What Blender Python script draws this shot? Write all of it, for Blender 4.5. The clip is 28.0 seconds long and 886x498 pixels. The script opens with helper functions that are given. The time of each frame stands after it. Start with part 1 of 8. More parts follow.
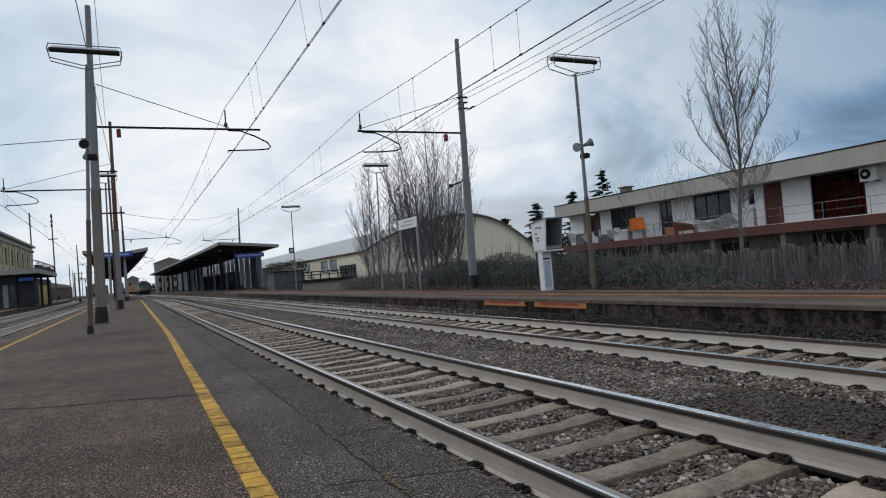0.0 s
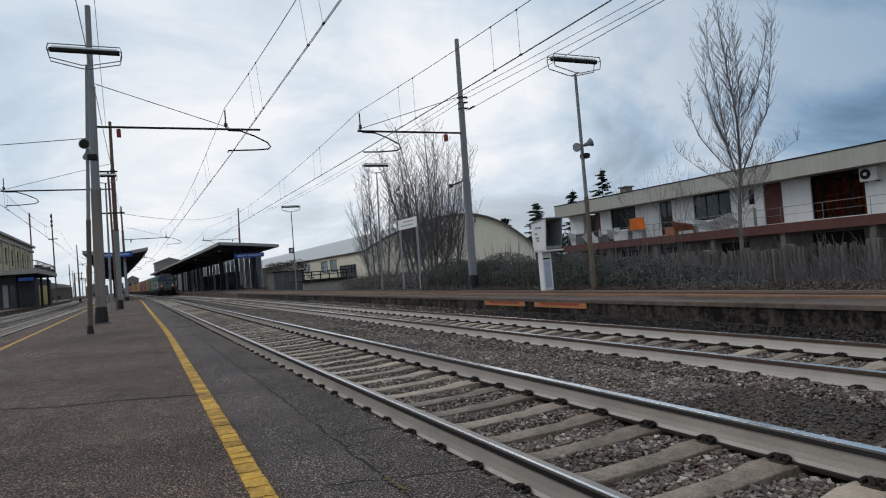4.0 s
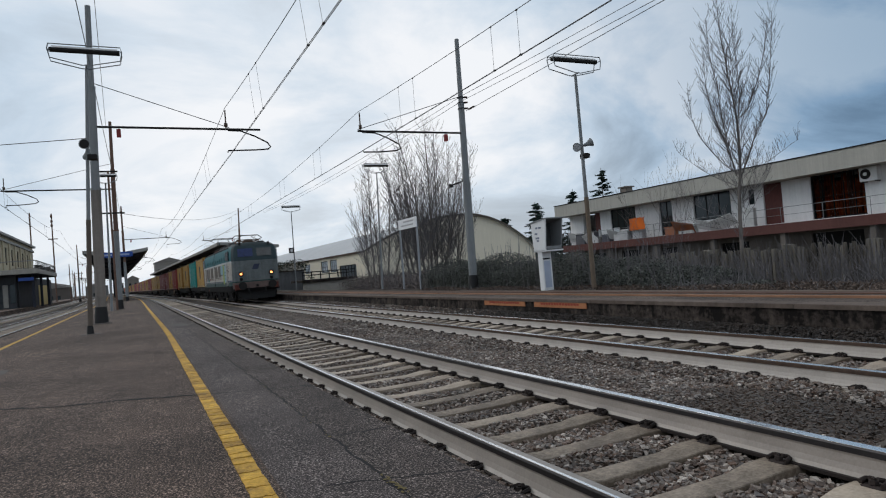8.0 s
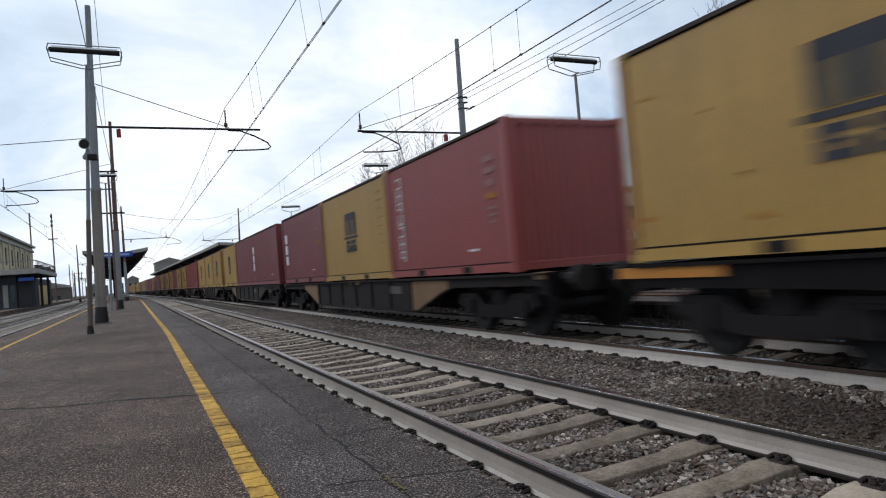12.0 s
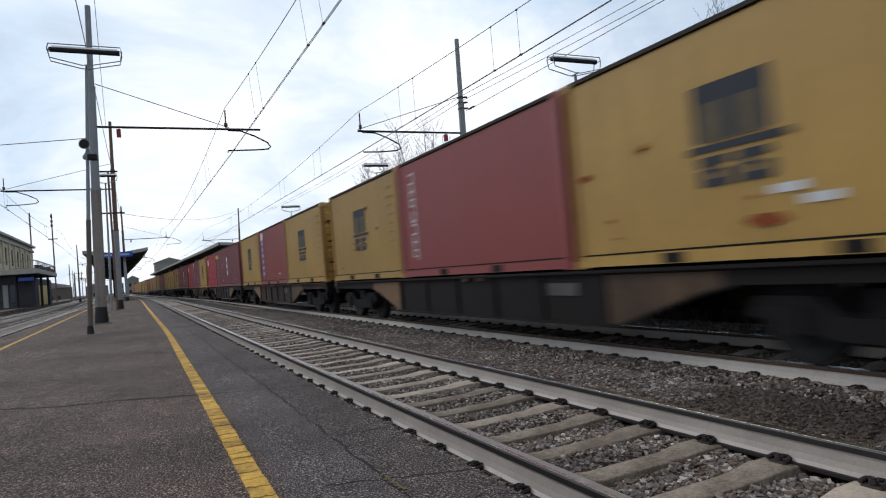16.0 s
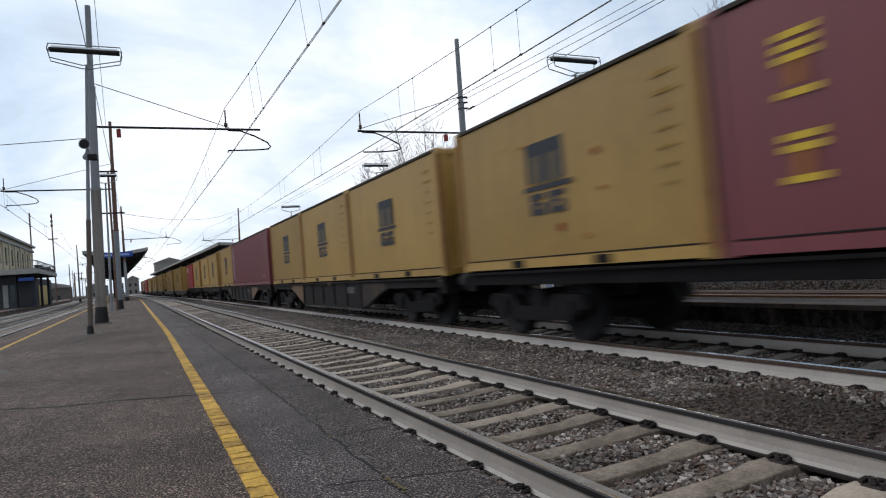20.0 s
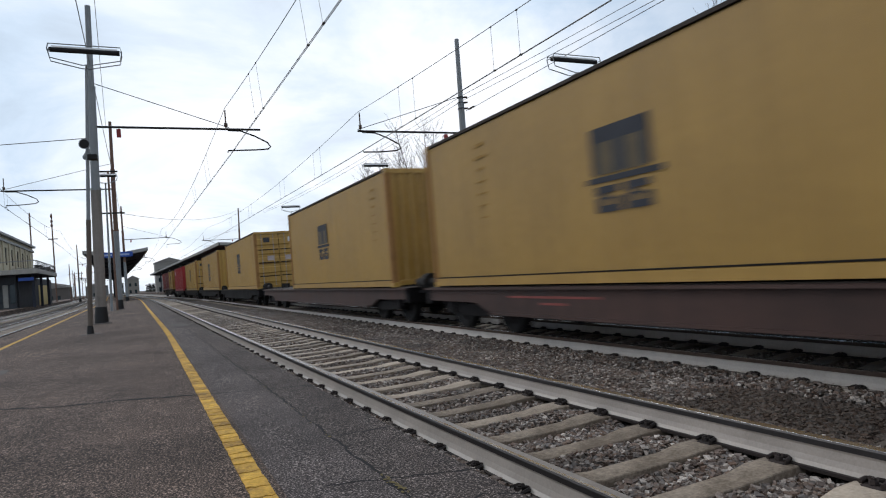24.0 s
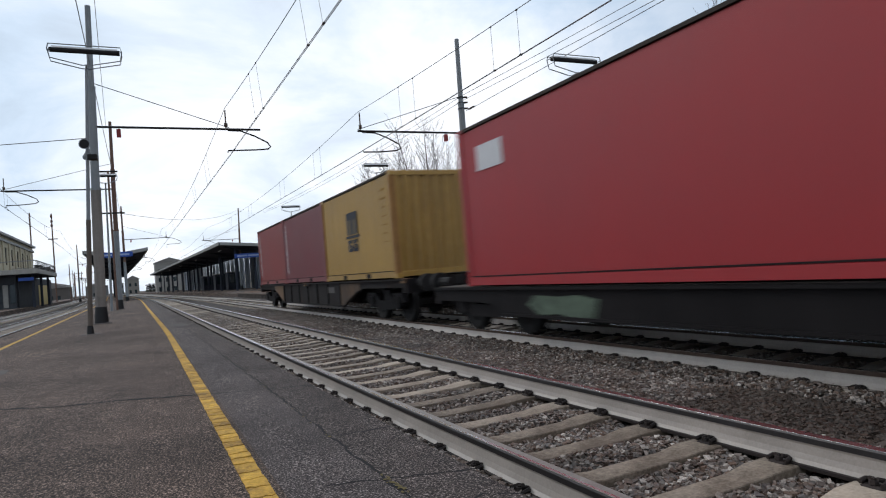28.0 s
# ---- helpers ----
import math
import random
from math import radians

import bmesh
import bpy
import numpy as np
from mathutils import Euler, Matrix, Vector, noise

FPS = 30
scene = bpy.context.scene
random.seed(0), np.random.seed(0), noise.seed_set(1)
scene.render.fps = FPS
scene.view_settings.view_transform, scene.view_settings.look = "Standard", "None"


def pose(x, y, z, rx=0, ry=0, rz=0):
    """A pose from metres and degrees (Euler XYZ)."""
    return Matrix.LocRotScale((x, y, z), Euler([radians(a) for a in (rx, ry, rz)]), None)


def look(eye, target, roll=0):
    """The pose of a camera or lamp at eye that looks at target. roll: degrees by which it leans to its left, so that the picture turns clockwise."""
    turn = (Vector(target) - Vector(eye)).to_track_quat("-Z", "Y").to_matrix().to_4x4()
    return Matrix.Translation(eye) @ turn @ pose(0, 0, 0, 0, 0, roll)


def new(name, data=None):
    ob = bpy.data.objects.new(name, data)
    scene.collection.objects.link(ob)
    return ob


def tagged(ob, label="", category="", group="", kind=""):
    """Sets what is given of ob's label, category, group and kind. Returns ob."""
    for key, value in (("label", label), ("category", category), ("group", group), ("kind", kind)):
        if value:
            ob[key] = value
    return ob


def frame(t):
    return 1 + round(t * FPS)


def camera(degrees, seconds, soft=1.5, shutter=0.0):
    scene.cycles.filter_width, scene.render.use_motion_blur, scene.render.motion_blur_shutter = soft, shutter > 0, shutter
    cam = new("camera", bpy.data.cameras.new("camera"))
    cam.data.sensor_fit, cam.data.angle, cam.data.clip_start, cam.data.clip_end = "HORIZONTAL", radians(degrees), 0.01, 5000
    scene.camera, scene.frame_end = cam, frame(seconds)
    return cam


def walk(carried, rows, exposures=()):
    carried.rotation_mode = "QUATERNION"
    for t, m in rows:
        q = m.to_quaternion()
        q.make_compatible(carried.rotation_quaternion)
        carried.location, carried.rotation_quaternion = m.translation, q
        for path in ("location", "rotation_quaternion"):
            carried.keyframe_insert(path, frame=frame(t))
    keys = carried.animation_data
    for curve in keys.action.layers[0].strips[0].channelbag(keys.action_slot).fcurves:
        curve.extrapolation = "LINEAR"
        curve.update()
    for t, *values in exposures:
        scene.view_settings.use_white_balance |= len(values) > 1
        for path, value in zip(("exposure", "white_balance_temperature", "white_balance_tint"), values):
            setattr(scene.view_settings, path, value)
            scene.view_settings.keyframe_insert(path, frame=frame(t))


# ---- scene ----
# camera: on a stand on the island platform, looking along the line
EYE = (0.0, 0.0, 1.184)
YAW, PITCH, ROLL = radians(26.04), radians(1.46), 4.76
AIM = (EYE[0] + math.sin(YAW) * math.cos(PITCH), EYE[1] + math.cos(YAW) * math.cos(PITCH), EYE[2] + math.sin(PITCH))
cam = camera(69.55, 28.0, soft=1.12, shutter=0.41)
VIEW = look(EYE, AIM, -ROLL)
walk(cam, [(0.0, VIEW), (28.0, VIEW)], exposures=[(0.0, -0.05, 6600, 10), (8.8, -0.05, 6600, 10), (10.0, 0.21, 6420, 11), (28.0, 0.21, 6420, 11)])

# overcast daylight
SUN_EL, SUN_AZ = radians(38), radians(-35)
world = bpy.data.worlds.new("overcast")
scene.world = world
world.use_nodes = True
W = world.node_tree
W.nodes.clear()


def wn(kind, **kw):
    n = W.nodes.new(kind)
    for k, v in kw.items():
        n.inputs[k].default_value = v
    return n


w_co = wn("ShaderNodeTexCoord")
w_sep = wn("ShaderNodeSeparateXYZ")
W.links.new(w_co.outputs["Generated"], w_sep.inputs[0])
w_add = W.nodes.new("ShaderNodeMath")
w_add.operation, w_add.inputs[1].default_value = "ADD", 0.34
W.links.new(w_sep.outputs["Z"], w_add.inputs[0])
w_max = W.nodes.new("ShaderNodeMath")
w_max.operation, w_max.inputs[1].default_value = "MAXIMUM", 0.05
W.links.new(w_add.outputs[0], w_max.inputs[0])
w_comb = wn("ShaderNodeCombineXYZ")
for i in (0, 1):
    d = W.nodes.new("ShaderNodeMath")
    d.operation = "DIVIDE"
    W.links.new(w_sep.outputs[i], d.inputs[0])
    W.links.new(w_max.outputs[0], d.inputs[1])
    W.links.new(d.outputs[0], w_comb.inputs[i])
w_n1 = wn("ShaderNodeTexNoise", Scale=1.7, Detail=9.0, Roughness=0.58, Distortion=0.45)
w_n2 = wn("ShaderNodeTexNoise", Scale=0.75, Detail=3.0, Roughness=0.45)
W.links.new(w_comb.outputs[0], w_n1.inputs["Vector"])
W.links.new(w_comb.outputs[0], w_n2.inputs["Vector"])
w_mix = W.nodes.new("ShaderNodeMath")
w_mix.operation, w_mix.inputs[1].default_value, = "MULTIPLY_ADD", 0.62
w_half = W.nodes.new("ShaderNodeMath")
w_half.operation, w_half.inputs[1].default_value = "MULTIPLY", 0.42
W.links.new(w_n2.outputs["Fac"], w_half.inputs[0])
W.links.new(w_n1.outputs["Fac"], w_mix.inputs[0])
W.links.new(w_half.outputs[0], w_mix.inputs[2])
w_ramp = wn("ShaderNodeValToRGB")
w_ramp.color_ramp.elements[0].position, w_ramp.color_ramp.elements[0].color = 0.34, (0.25, 0.34, 0.44, 1)
w_ramp.color_ramp.elements[1].position, w_ramp.color_ramp.elements[1].color = 0.575, (0.96, 1.0, 1.06, 1)
e = w_ramp.color_ramp.elements.new(0.485)
e.color = (0.55, 0.70, 0.86, 1)
e = w_ramp.color_ramp.elements.new(0.425)
e.color = (0.38, 0.50, 0.63, 1)
W.links.new(w_mix.outputs[0], w_ramp.inputs[0])
# brighter low in the sky, down the line
w_dot = W.nodes.new("ShaderNodeVectorMath")
w_dot.operation = "DOT_PRODUCT"
w_dot.inputs[1].default_value = (0.14, 0.97, 0.18)
W.links.new(w_co.outputs["Generated"], w_dot.inputs[0])
w_glow = W.nodes.new("ShaderNodeMapRange")
w_glow.inputs["From Min"].default_value, w_glow.inputs["From Max"].default_value = 0.72, 1.0
W.links.new(w_dot.outputs["Value"], w_glow.inputs["Value"])
w_white = W.nodes.new("ShaderNodeMix")
w_white.data_type = "RGBA"
w_white.inputs["B"].default_value = (1.02, 1.04, 1.07, 1)
W.links.new(w_ramp.outputs["Color"], w_white.inputs["A"])
w_gm = W.nodes.new("ShaderNodeMath")
w_gm.operation, w_gm.inputs[1].default_value = "MULTIPLY", 0.46
W.links.new(w_glow.outputs[0], w_gm.inputs[0])
W.links.new(w_gm.outputs[0], w_white.inputs["Factor"])
w_sky = W.nodes.new("ShaderNodeTexSky")
w_sky.sky_type, w_sky.sun_disc, w_sky.sun_elevation, w_sky.sun_rotation = "NISHITA", False, SUN_EL, SUN_AZ
w_skys = W.nodes.new("ShaderNodeVectorMath")
w_skys.operation = "SCALE"
w_skys.inputs["Scale"].default_value = 0.05
W.links.new(w_sky.outputs[0], w_skys.inputs[0])
w_fin = W.nodes.new("ShaderNodeMix")
w_fin.data_type = "RGBA"
w_fin.inputs["Factor"].default_value = 0.93
W.links.new(w_skys.outputs[0], w_fin.inputs["A"])
W.links.new(w_white.outputs["Result"], w_fin.inputs["B"])
# heavier cloud high over the side platform
w_dk = W.nodes.new("ShaderNodeVectorMath")
w_dk.operation = "DOT_PRODUCT"
w_dk.inputs[1].default_value = (0.88, 0.38, 0.28)
W.links.new(w_co.outputs["Generated"], w_dk.inputs[0])
w_dm = W.nodes.new("ShaderNodeMapRange")
w_dm.inputs["From Min"].default_value, w_dm.inputs["From Max"].default_value = 0.86, 1.0
w_dm.inputs["To Min"].default_value, w_dm.inputs["To Max"].default_value = 0.0, 1.0
W.links.new(w_dk.outputs["Value"], w_dm.inputs["Value"])
w_dx = W.nodes.new("ShaderNodeMix")
w_dx.data_type, w_dx.blend_type = "RGBA", "MULTIPLY"
w_dx.inputs["B"].default_value = (0.36, 0.48, 0.60, 1)
W.links.new(w_fin.outputs["Result"], w_dx.inputs["A"])
W.links.new(w_dm.outputs[0], w_dx.inputs["Factor"])
w_last = w_dx.outputs["Result"]
for way, lo, hi, tone in (((-0.30, 0.92, 0.26), 0.93, 1.0, (0.80, 0.86, 0.91, 1)), ((0.25, -0.95, 0.15), -0.35, 0.75, (0.84, 0.865, 0.89, 1))):
    d = W.nodes.new("ShaderNodeVectorMath")
    d.operation = "DOT_PRODUCT"
    d.inputs[1].default_value = way
    W.links.new(w_co.outputs["Generated"], d.inputs[0])
    r = W.nodes.new("ShaderNodeMapRange")
    r.inputs["From Min"].default_value, r.inputs["From Max"].default_value = lo, hi
    W.links.new(d.outputs["Value"], r.inputs["Value"])
    x = W.nodes.new("ShaderNodeMix")
    x.data_type, x.blend_type = "RGBA", "MULTIPLY"
    x.inputs["B"].default_value = tone
    W.links.new(w_last, x.inputs["A"])
    W.links.new(r.outputs[0], x.inputs["Factor"])
    w_last = x.outputs["Result"]
w_bg = wn("ShaderNodeBackground", Strength=0.99)
W.links.new(w_last, w_bg.inputs["Color"])
w_out = W.nodes.new("ShaderNodeOutputWorld")
W.links.new(w_bg.outputs[0], w_out.inputs["Surface"])
sun = new("sun", bpy.data.lights.new("sun", "SUN"))
sun.data.energy, sun.data.angle, sun.data.color = 0.7, radians(25), (1.0, 0.96, 0.9)
sun.matrix_world = look((0, 0, 0), (-math.sin(SUN_AZ) * math.cos(SUN_EL), -math.cos(SUN_AZ) * math.cos(SUN_EL), -math.sin(SUN_EL)))


# ---- materials ----
MATS = {}


def mat(name, col, rough=0.8, metal=0.0, var=0.25, scale=6.0, fine=60.0, bump=0.0, tint=None, rnd=0.0, island=0.0, streak=0.0, emit=None, lo_at=0.25):
    """A surface with two scales of variation, optional streaks, relief and change from piece to piece."""
    if name in MATS:
        return MATS[name]
    m = bpy.data.materials.new(name)
    MATS[name] = m
    m.use_nodes = True
    t = m.node_tree
    b = t.nodes["Principled BSDF"]
    b.inputs["Roughness"].default_value, b.inputs["Metallic"].default_value = rough, metal
    b.inputs["Specular IOR Level"].default_value = 0.18 if rough >= 0.78 else 0.3 if rough >= 0.6 else 0.5
    co = t.nodes.new("ShaderNodeTexCoord")
    src = co.outputs["Object"]

    def noise_tex(s, detail=5.0, vec=None):
        n = t.nodes.new("ShaderNodeTexNoise")
        n.inputs["Scale"].default_value, n.inputs["Detail"].default_value, n.inputs["Roughness"].default_value = s, detail, 0.6
        t.links.new(vec or src, n.inputs["Vector"])
        return n.outputs["Fac"]

    def math_node(op, a, c):
        n = t.nodes.new("ShaderNodeMath")
        n.operation = op
        for i, x in enumerate((a, c)):
            if isinstance(x, (int, float)):
                n.inputs[i].default_value = x
            else:
                t.links.new(x, n.inputs[i])
        return n.outputs[0]

    a, c = noise_tex(scale), noise_tex(fine, 3.0)
    v = math_node("ADD", math_node("MULTIPLY", a, 0.6), math_node("MULTIPLY", c, 0.4))
    if streak:
        mp = t.nodes.new("ShaderNodeMapping")
        mp.inputs["Scale"].default_value = (7.0, 7.0, 0.35)
        t.links.new(src, mp.inputs["Vector"])
        v = math_node("ADD", math_node("MULTIPLY", v, 1 - streak), math_node("MULTIPLY", noise_tex(1.0, 4.0, mp.outputs[0]), streak))
    if rnd:
        oi = t.nodes.new("ShaderNodeObjectInfo")
        v = math_node("ADD", v, math_node("MULTIPLY", math_node("SUBTRACT", oi.outputs["Random"], 0.5), rnd))
    if island:
        ge = t.nodes.new("ShaderNodeNewGeometry")
        v = math_node("ADD", v, math_node("MULTIPLY", math_node("SUBTRACT", ge.outputs["Random Per Island"], 0.5), island))
    r = t.nodes.new("ShaderNodeValToRGB")
    r.color_ramp.elements[0].position, r.color_ramp.elements[1].position = lo_at, 0.75
    lo = tuple(max(0.0, x * (1 - var)) for x in col)
    hi = tuple(min(1.0, x * (1 + var)) for x in (tint or col))
    r.color_ramp.elements[0].color, r.color_ramp.elements[1].color = (*lo, 1), (*hi, 1)
    t.links.new(v, r.inputs[0])
    t.links.new(r.outputs[0], b.inputs["Base Color"])
    rr = t.nodes.new("ShaderNodeMapRange")
    rr.inputs["To Min"].default_value, rr.inputs["To Max"].default_value = max(0.02, rough - 0.12), min(1.0, rough + 0.12)
    t.links.new(a, rr.inputs["Value"])
    t.links.new(rr.outputs[0], b.inputs["Roughness"])
    if bump:
        bp = t.nodes.new("ShaderNodeBump")
        bp.inputs["Strength"].default_value, bp.inputs["Distance"].default_value = 0.6, bump
        t.links.new(c, bp.inputs["Height"])
        t.links.new(bp.outputs[0], b.inputs["Normal"])
    if emit:
        b.inputs["Emission Color"].default_value, b.inputs["Emission Strength"].default_value = (*emit[0], 1), emit[1]
    return m




def asphalt_mat(name, base, light, speck):
    """Worn asphalt: dark binder, pale stone grains, broad stains."""
    m = bpy.data.materials.new(name)
    m.use_nodes = True
    t = m.node_tree
    b = t.nodes["Principled BSDF"]
    b.inputs["Roughness"].default_value, b.inputs["Specular IOR Level"].default_value = 0.9, 0.22
    co = t.nodes.new("ShaderNodeTexCoord").outputs["Object"]

    def tex(scale, detail):
        n = t.nodes.new("ShaderNodeTexNoise")
        n.inputs["Scale"].default_value, n.inputs["Detail"].default_value, n.inputs["Roughness"].default_value = scale, detail, 0.65
        t.links.new(co, n.inputs["Vector"])
        return n.outputs["Fac"]

    def ramp(src, stops):
        r = t.nodes.new("ShaderNodeValToRGB")
        r.color_ramp.elements[0].position, r.color_ramp.elements[0].color = stops[0][0], (*stops[0][1], 1)
        r.color_ramp.elements[1].position, r.color_ramp.elements[1].color = stops[-1][0], (*stops[-1][1], 1)
        for p, c in stops[1:-1]:
            r.color_ramp.elements.new(p).color = (*c, 1)
        t.links.new(src, r.inputs[0])
        return r.outputs["Color"]

    grain = tex(105, 1.8)
    fine = ramp(grain, [(0.36, tuple(x * .30 for x in base)), (0.47, tuple(x * .80 for x in base)), (0.57, light), (0.70, speck)])
    stain = ramp(tex(0.55, 6.0), [(0.32, (0.58, 0.57, 0.56)), (0.5, (1.0, 0.98, 0.96)), (0.70, (1.42, 1.36, 1.30))])
    mid = ramp(tex(6.0, 4.0), [(0.3, (0.78, 0.78, 0.78)), (0.7, (1.2, 1.2, 1.2))])
    out = fine
    for k in (stain, mid):
        x = t.nodes.new("ShaderNodeMix")
        x.data_type, x.blend_type = "RGBA", "MULTIPLY"
        x.inputs["Factor"].default_value = 1.0
        t.links.new(out, x.inputs["A"])
        t.links.new(k, x.inputs["B"])
        out = x.outputs["Result"]
    t.links.new(out, b.inputs["Base Color"])
    bp = t.nodes.new("ShaderNodeBump")
    bp.inputs["Strength"].default_value, bp.inputs["Distance"].default_value = 0.7, 0.008
    t.links.new(grain, bp.inputs["Height"])
    t.links.new(bp.outputs[0], b.inputs["Normal"])
    return m


asphalt = asphalt_mat("asphalt", (0.058, 0.042, 0.034), (0.118, 0.084, 0.067), (0.44, 0.325, 0.265))
asphalt_dark = asphalt_mat("asphalt_resurfaced", (0.062, 0.0505, 0.0475), (0.116, 0.096, 0.090), (0.43, 0.365, 0.335))
asphalt_edge = asphalt_mat("asphalt_worn_edge", (0.050, 0.040, 0.036), (0.102, 0.083, 0.075), (0.38, 0.315, 0.285))
asphalt_brown = asphalt_mat("asphalt_brown", (0.084, 0.064, 0.053), (0.128, 0.100, 0.084), (0.23, 0.185, 0.16))
yellow_paint = mat("yellow_paint", (0.33, 0.165, 0.022), 0.75, rnd=0.14, var=0.45, scale=9, fine=55, bump=0.004, tint=(0.55, 0.315, 0.045), lo_at=0.33)
ballast_soil = mat("ballast_bed", (0.066, 0.055, 0.048), 0.95, var=0.7, scale=4, fine=45, bump=0.04)


def stone_mat(name, colours, strength):
    """Crushed stone: every stone takes its own hue out of a few, with a fine grain over it."""
    m = bpy.data.materials.new(name)
    m.use_nodes = True
    t = m.node_tree
    b = t.nodes["Principled BSDF"]
    b.inputs["Roughness"].default_value, b.inputs["Specular IOR Level"].default_value = 0.6, 0.35
    geo = t.nodes.new("ShaderNodeNewGeometry")
    r = t.nodes.new("ShaderNodeValToRGB")
    r.color_ramp.interpolation = "LINEAR"
    n = len(colours)
    r.color_ramp.elements[0].color, r.color_ramp.elements[1].color = (*colours[0], 1), (*colours[-1], 1)
    for i, c in enumerate(colours[1:-1], 1):
        r.color_ramp.elements.new(i / (n - 1)).color = (*c, 1)
    t.links.new(geo.outputs["Random Per Island"], r.inputs[0])
    co = t.nodes.new("ShaderNodeTexCoord").outputs["Object"]
    out = r.outputs["Color"]
    for scale, lo, hi in ((1.1, .62, 1.25), (70.0, .7, 1.3)):
        nz = t.nodes.new("ShaderNodeTexNoise")
        nz.inputs["Scale"].default_value, nz.inputs["Detail"].default_value = scale, 4.0
        t.links.new(co, nz.inputs["Vector"])
        mr = t.nodes.new("ShaderNodeMapRange")
        mr.inputs["From Min"].default_value, mr.inputs["From Max"].default_value = .3, .7
        mr.inputs["To Min"].default_value, mr.inputs["To Max"].default_value = lo * strength, hi * strength
        t.links.new(nz.outputs["Fac"], mr.inputs["Value"])
        x = t.nodes.new("ShaderNodeMix")
        x.data_type, x.blend_type = "RGBA", "MULTIPLY"
        x.inputs["Factor"].default_value = 1.0
        t.links.new(out, x.inputs["A"])
        t.links.new(mr.outputs[0], x.inputs["B"])
        out = x.outputs["Result"]
    t.links.new(out, b.inputs["Base Color"])
    return m


ballast_stone = stone_mat("ballast_stone", [(.040, .028, .022), (.118, .078, .057), (.098, .083, .074), (.085, .048, .031), (.155, .125, .103), (.078, .066, .060), (.36, .31, .265), (.064, .042, .032)], 1.10)
ballast_rust = stone_mat("ballast_stone_rusty", [(.048, .032, .023), (.088, .057, .040), (.080, .062, .050), (.075, .044, .029), (.105, .080, .062), (.066, .050, .040), (.13, .105, .085), (.060, .040, .029)], 0.88)
concrete = mat("concrete", (0.30, 0.28, 0.25), 0.9, var=0.3, scale=3, fine=40, bump=0.004, streak=0.3)
sleeper_mat = mat("sleeper_concrete", (0.20, 0.150, 0.108), 0.62, var=0.4, scale=3.5, fine=40, bump=0.005, rnd=0.3, tint=(0.355, 0.288, 0.222), lo_at=0.36)
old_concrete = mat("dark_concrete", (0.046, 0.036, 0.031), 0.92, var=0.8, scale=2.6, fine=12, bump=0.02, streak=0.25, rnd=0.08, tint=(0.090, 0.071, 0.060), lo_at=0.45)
rail_side = mat("rail_side", (0.385, 0.338, 0.296), 0.45, var=0.3, scale=2.5, fine=60, streak=0.2)
rail_brown = mat("rail_side_brown", (0.30, 0.255, 0.218), 0.45, var=0.3, scale=2, fine=60)
rail_dull = mat("rail_head_dull", (0.27, 0.235, 0.205), 0.45, metal=0.35, var=0.35, scale=3, fine=40)
rail_top = mat("rail_head", (0.74, 0.74, 0.74), 0.24, metal=1.0, var=0.15, scale=2, fine=30)
rail_flank = mat("rail_flank", (0.040, 0.036, 0.036), 0.42, metal=0.4, var=0.4, scale=3, fine=40)
rusty = mat("rusty_steel", (0.075, 0.050, 0.038), 0.8, var=0.5, scale=5, fine=40, bump=0.002)
clip_iron = mat("clip_iron", (0.024, 0.017, 0.0145), 0.75, var=0.5, scale=8, fine=50, rnd=0.4)
dark_iron = mat("dark_iron", (0.015, 0.0135, 0.013), 0.8, var=0.4, scale=5, fine=40)
dark_iron.node_tree.nodes["Principled BSDF"].inputs["Specular IOR Level"].default_value = 0.3
galv = mat("galvanised_steel", (0.30, 0.31, 0.33), 0.55, metal=0.35, var=0.2, scale=4, fine=30, streak=0.4)
mast_grey = mat("mast_paint", (0.20, 0.21, 0.215), 0.6, var=0.3, scale=3, fine=25, streak=0.4)
mast_brown = mat("mast_rust", (0.13, 0.075, 0.055), 0.7, var=0.4, scale=3, fine=25, streak=0.4)
black_paint = mat("black_paint", (0.015, 0.014, 0.014), 0.6, var=0.3)
dark_wire = mat("wire", (0.10, 0.10, 0.105), 0.6, var=0.1)
white_paint = mat("white_paint", (0.72, 0.72, 0.72), 0.6, var=0.12, scale=2, fine=20, streak=0.35)
brick_edge = mat("red_kerb", (0.12, 0.07, 0.052), 0.85, var=0.35, scale=4, fine=40, bump=0.003)
sign_blue = mat("sign_blue", (0.012, 0.06, 0.30), 0.45, var=0.1)
orange_plate = mat("orange_plate", (0.42, 0.17, 0.075), 0.7, var=0.3, scale=6, fine=30)
glass_dark = mat("window_glass", (0.02, 0.028, 0.03), 0.08, var=0.3, scale=0.6, fine=3)
cream = mat("cream_render", (0.56, 0.50, 0.37), 0.9, var=0.18, scale=0.5, fine=8, streak=0.4)


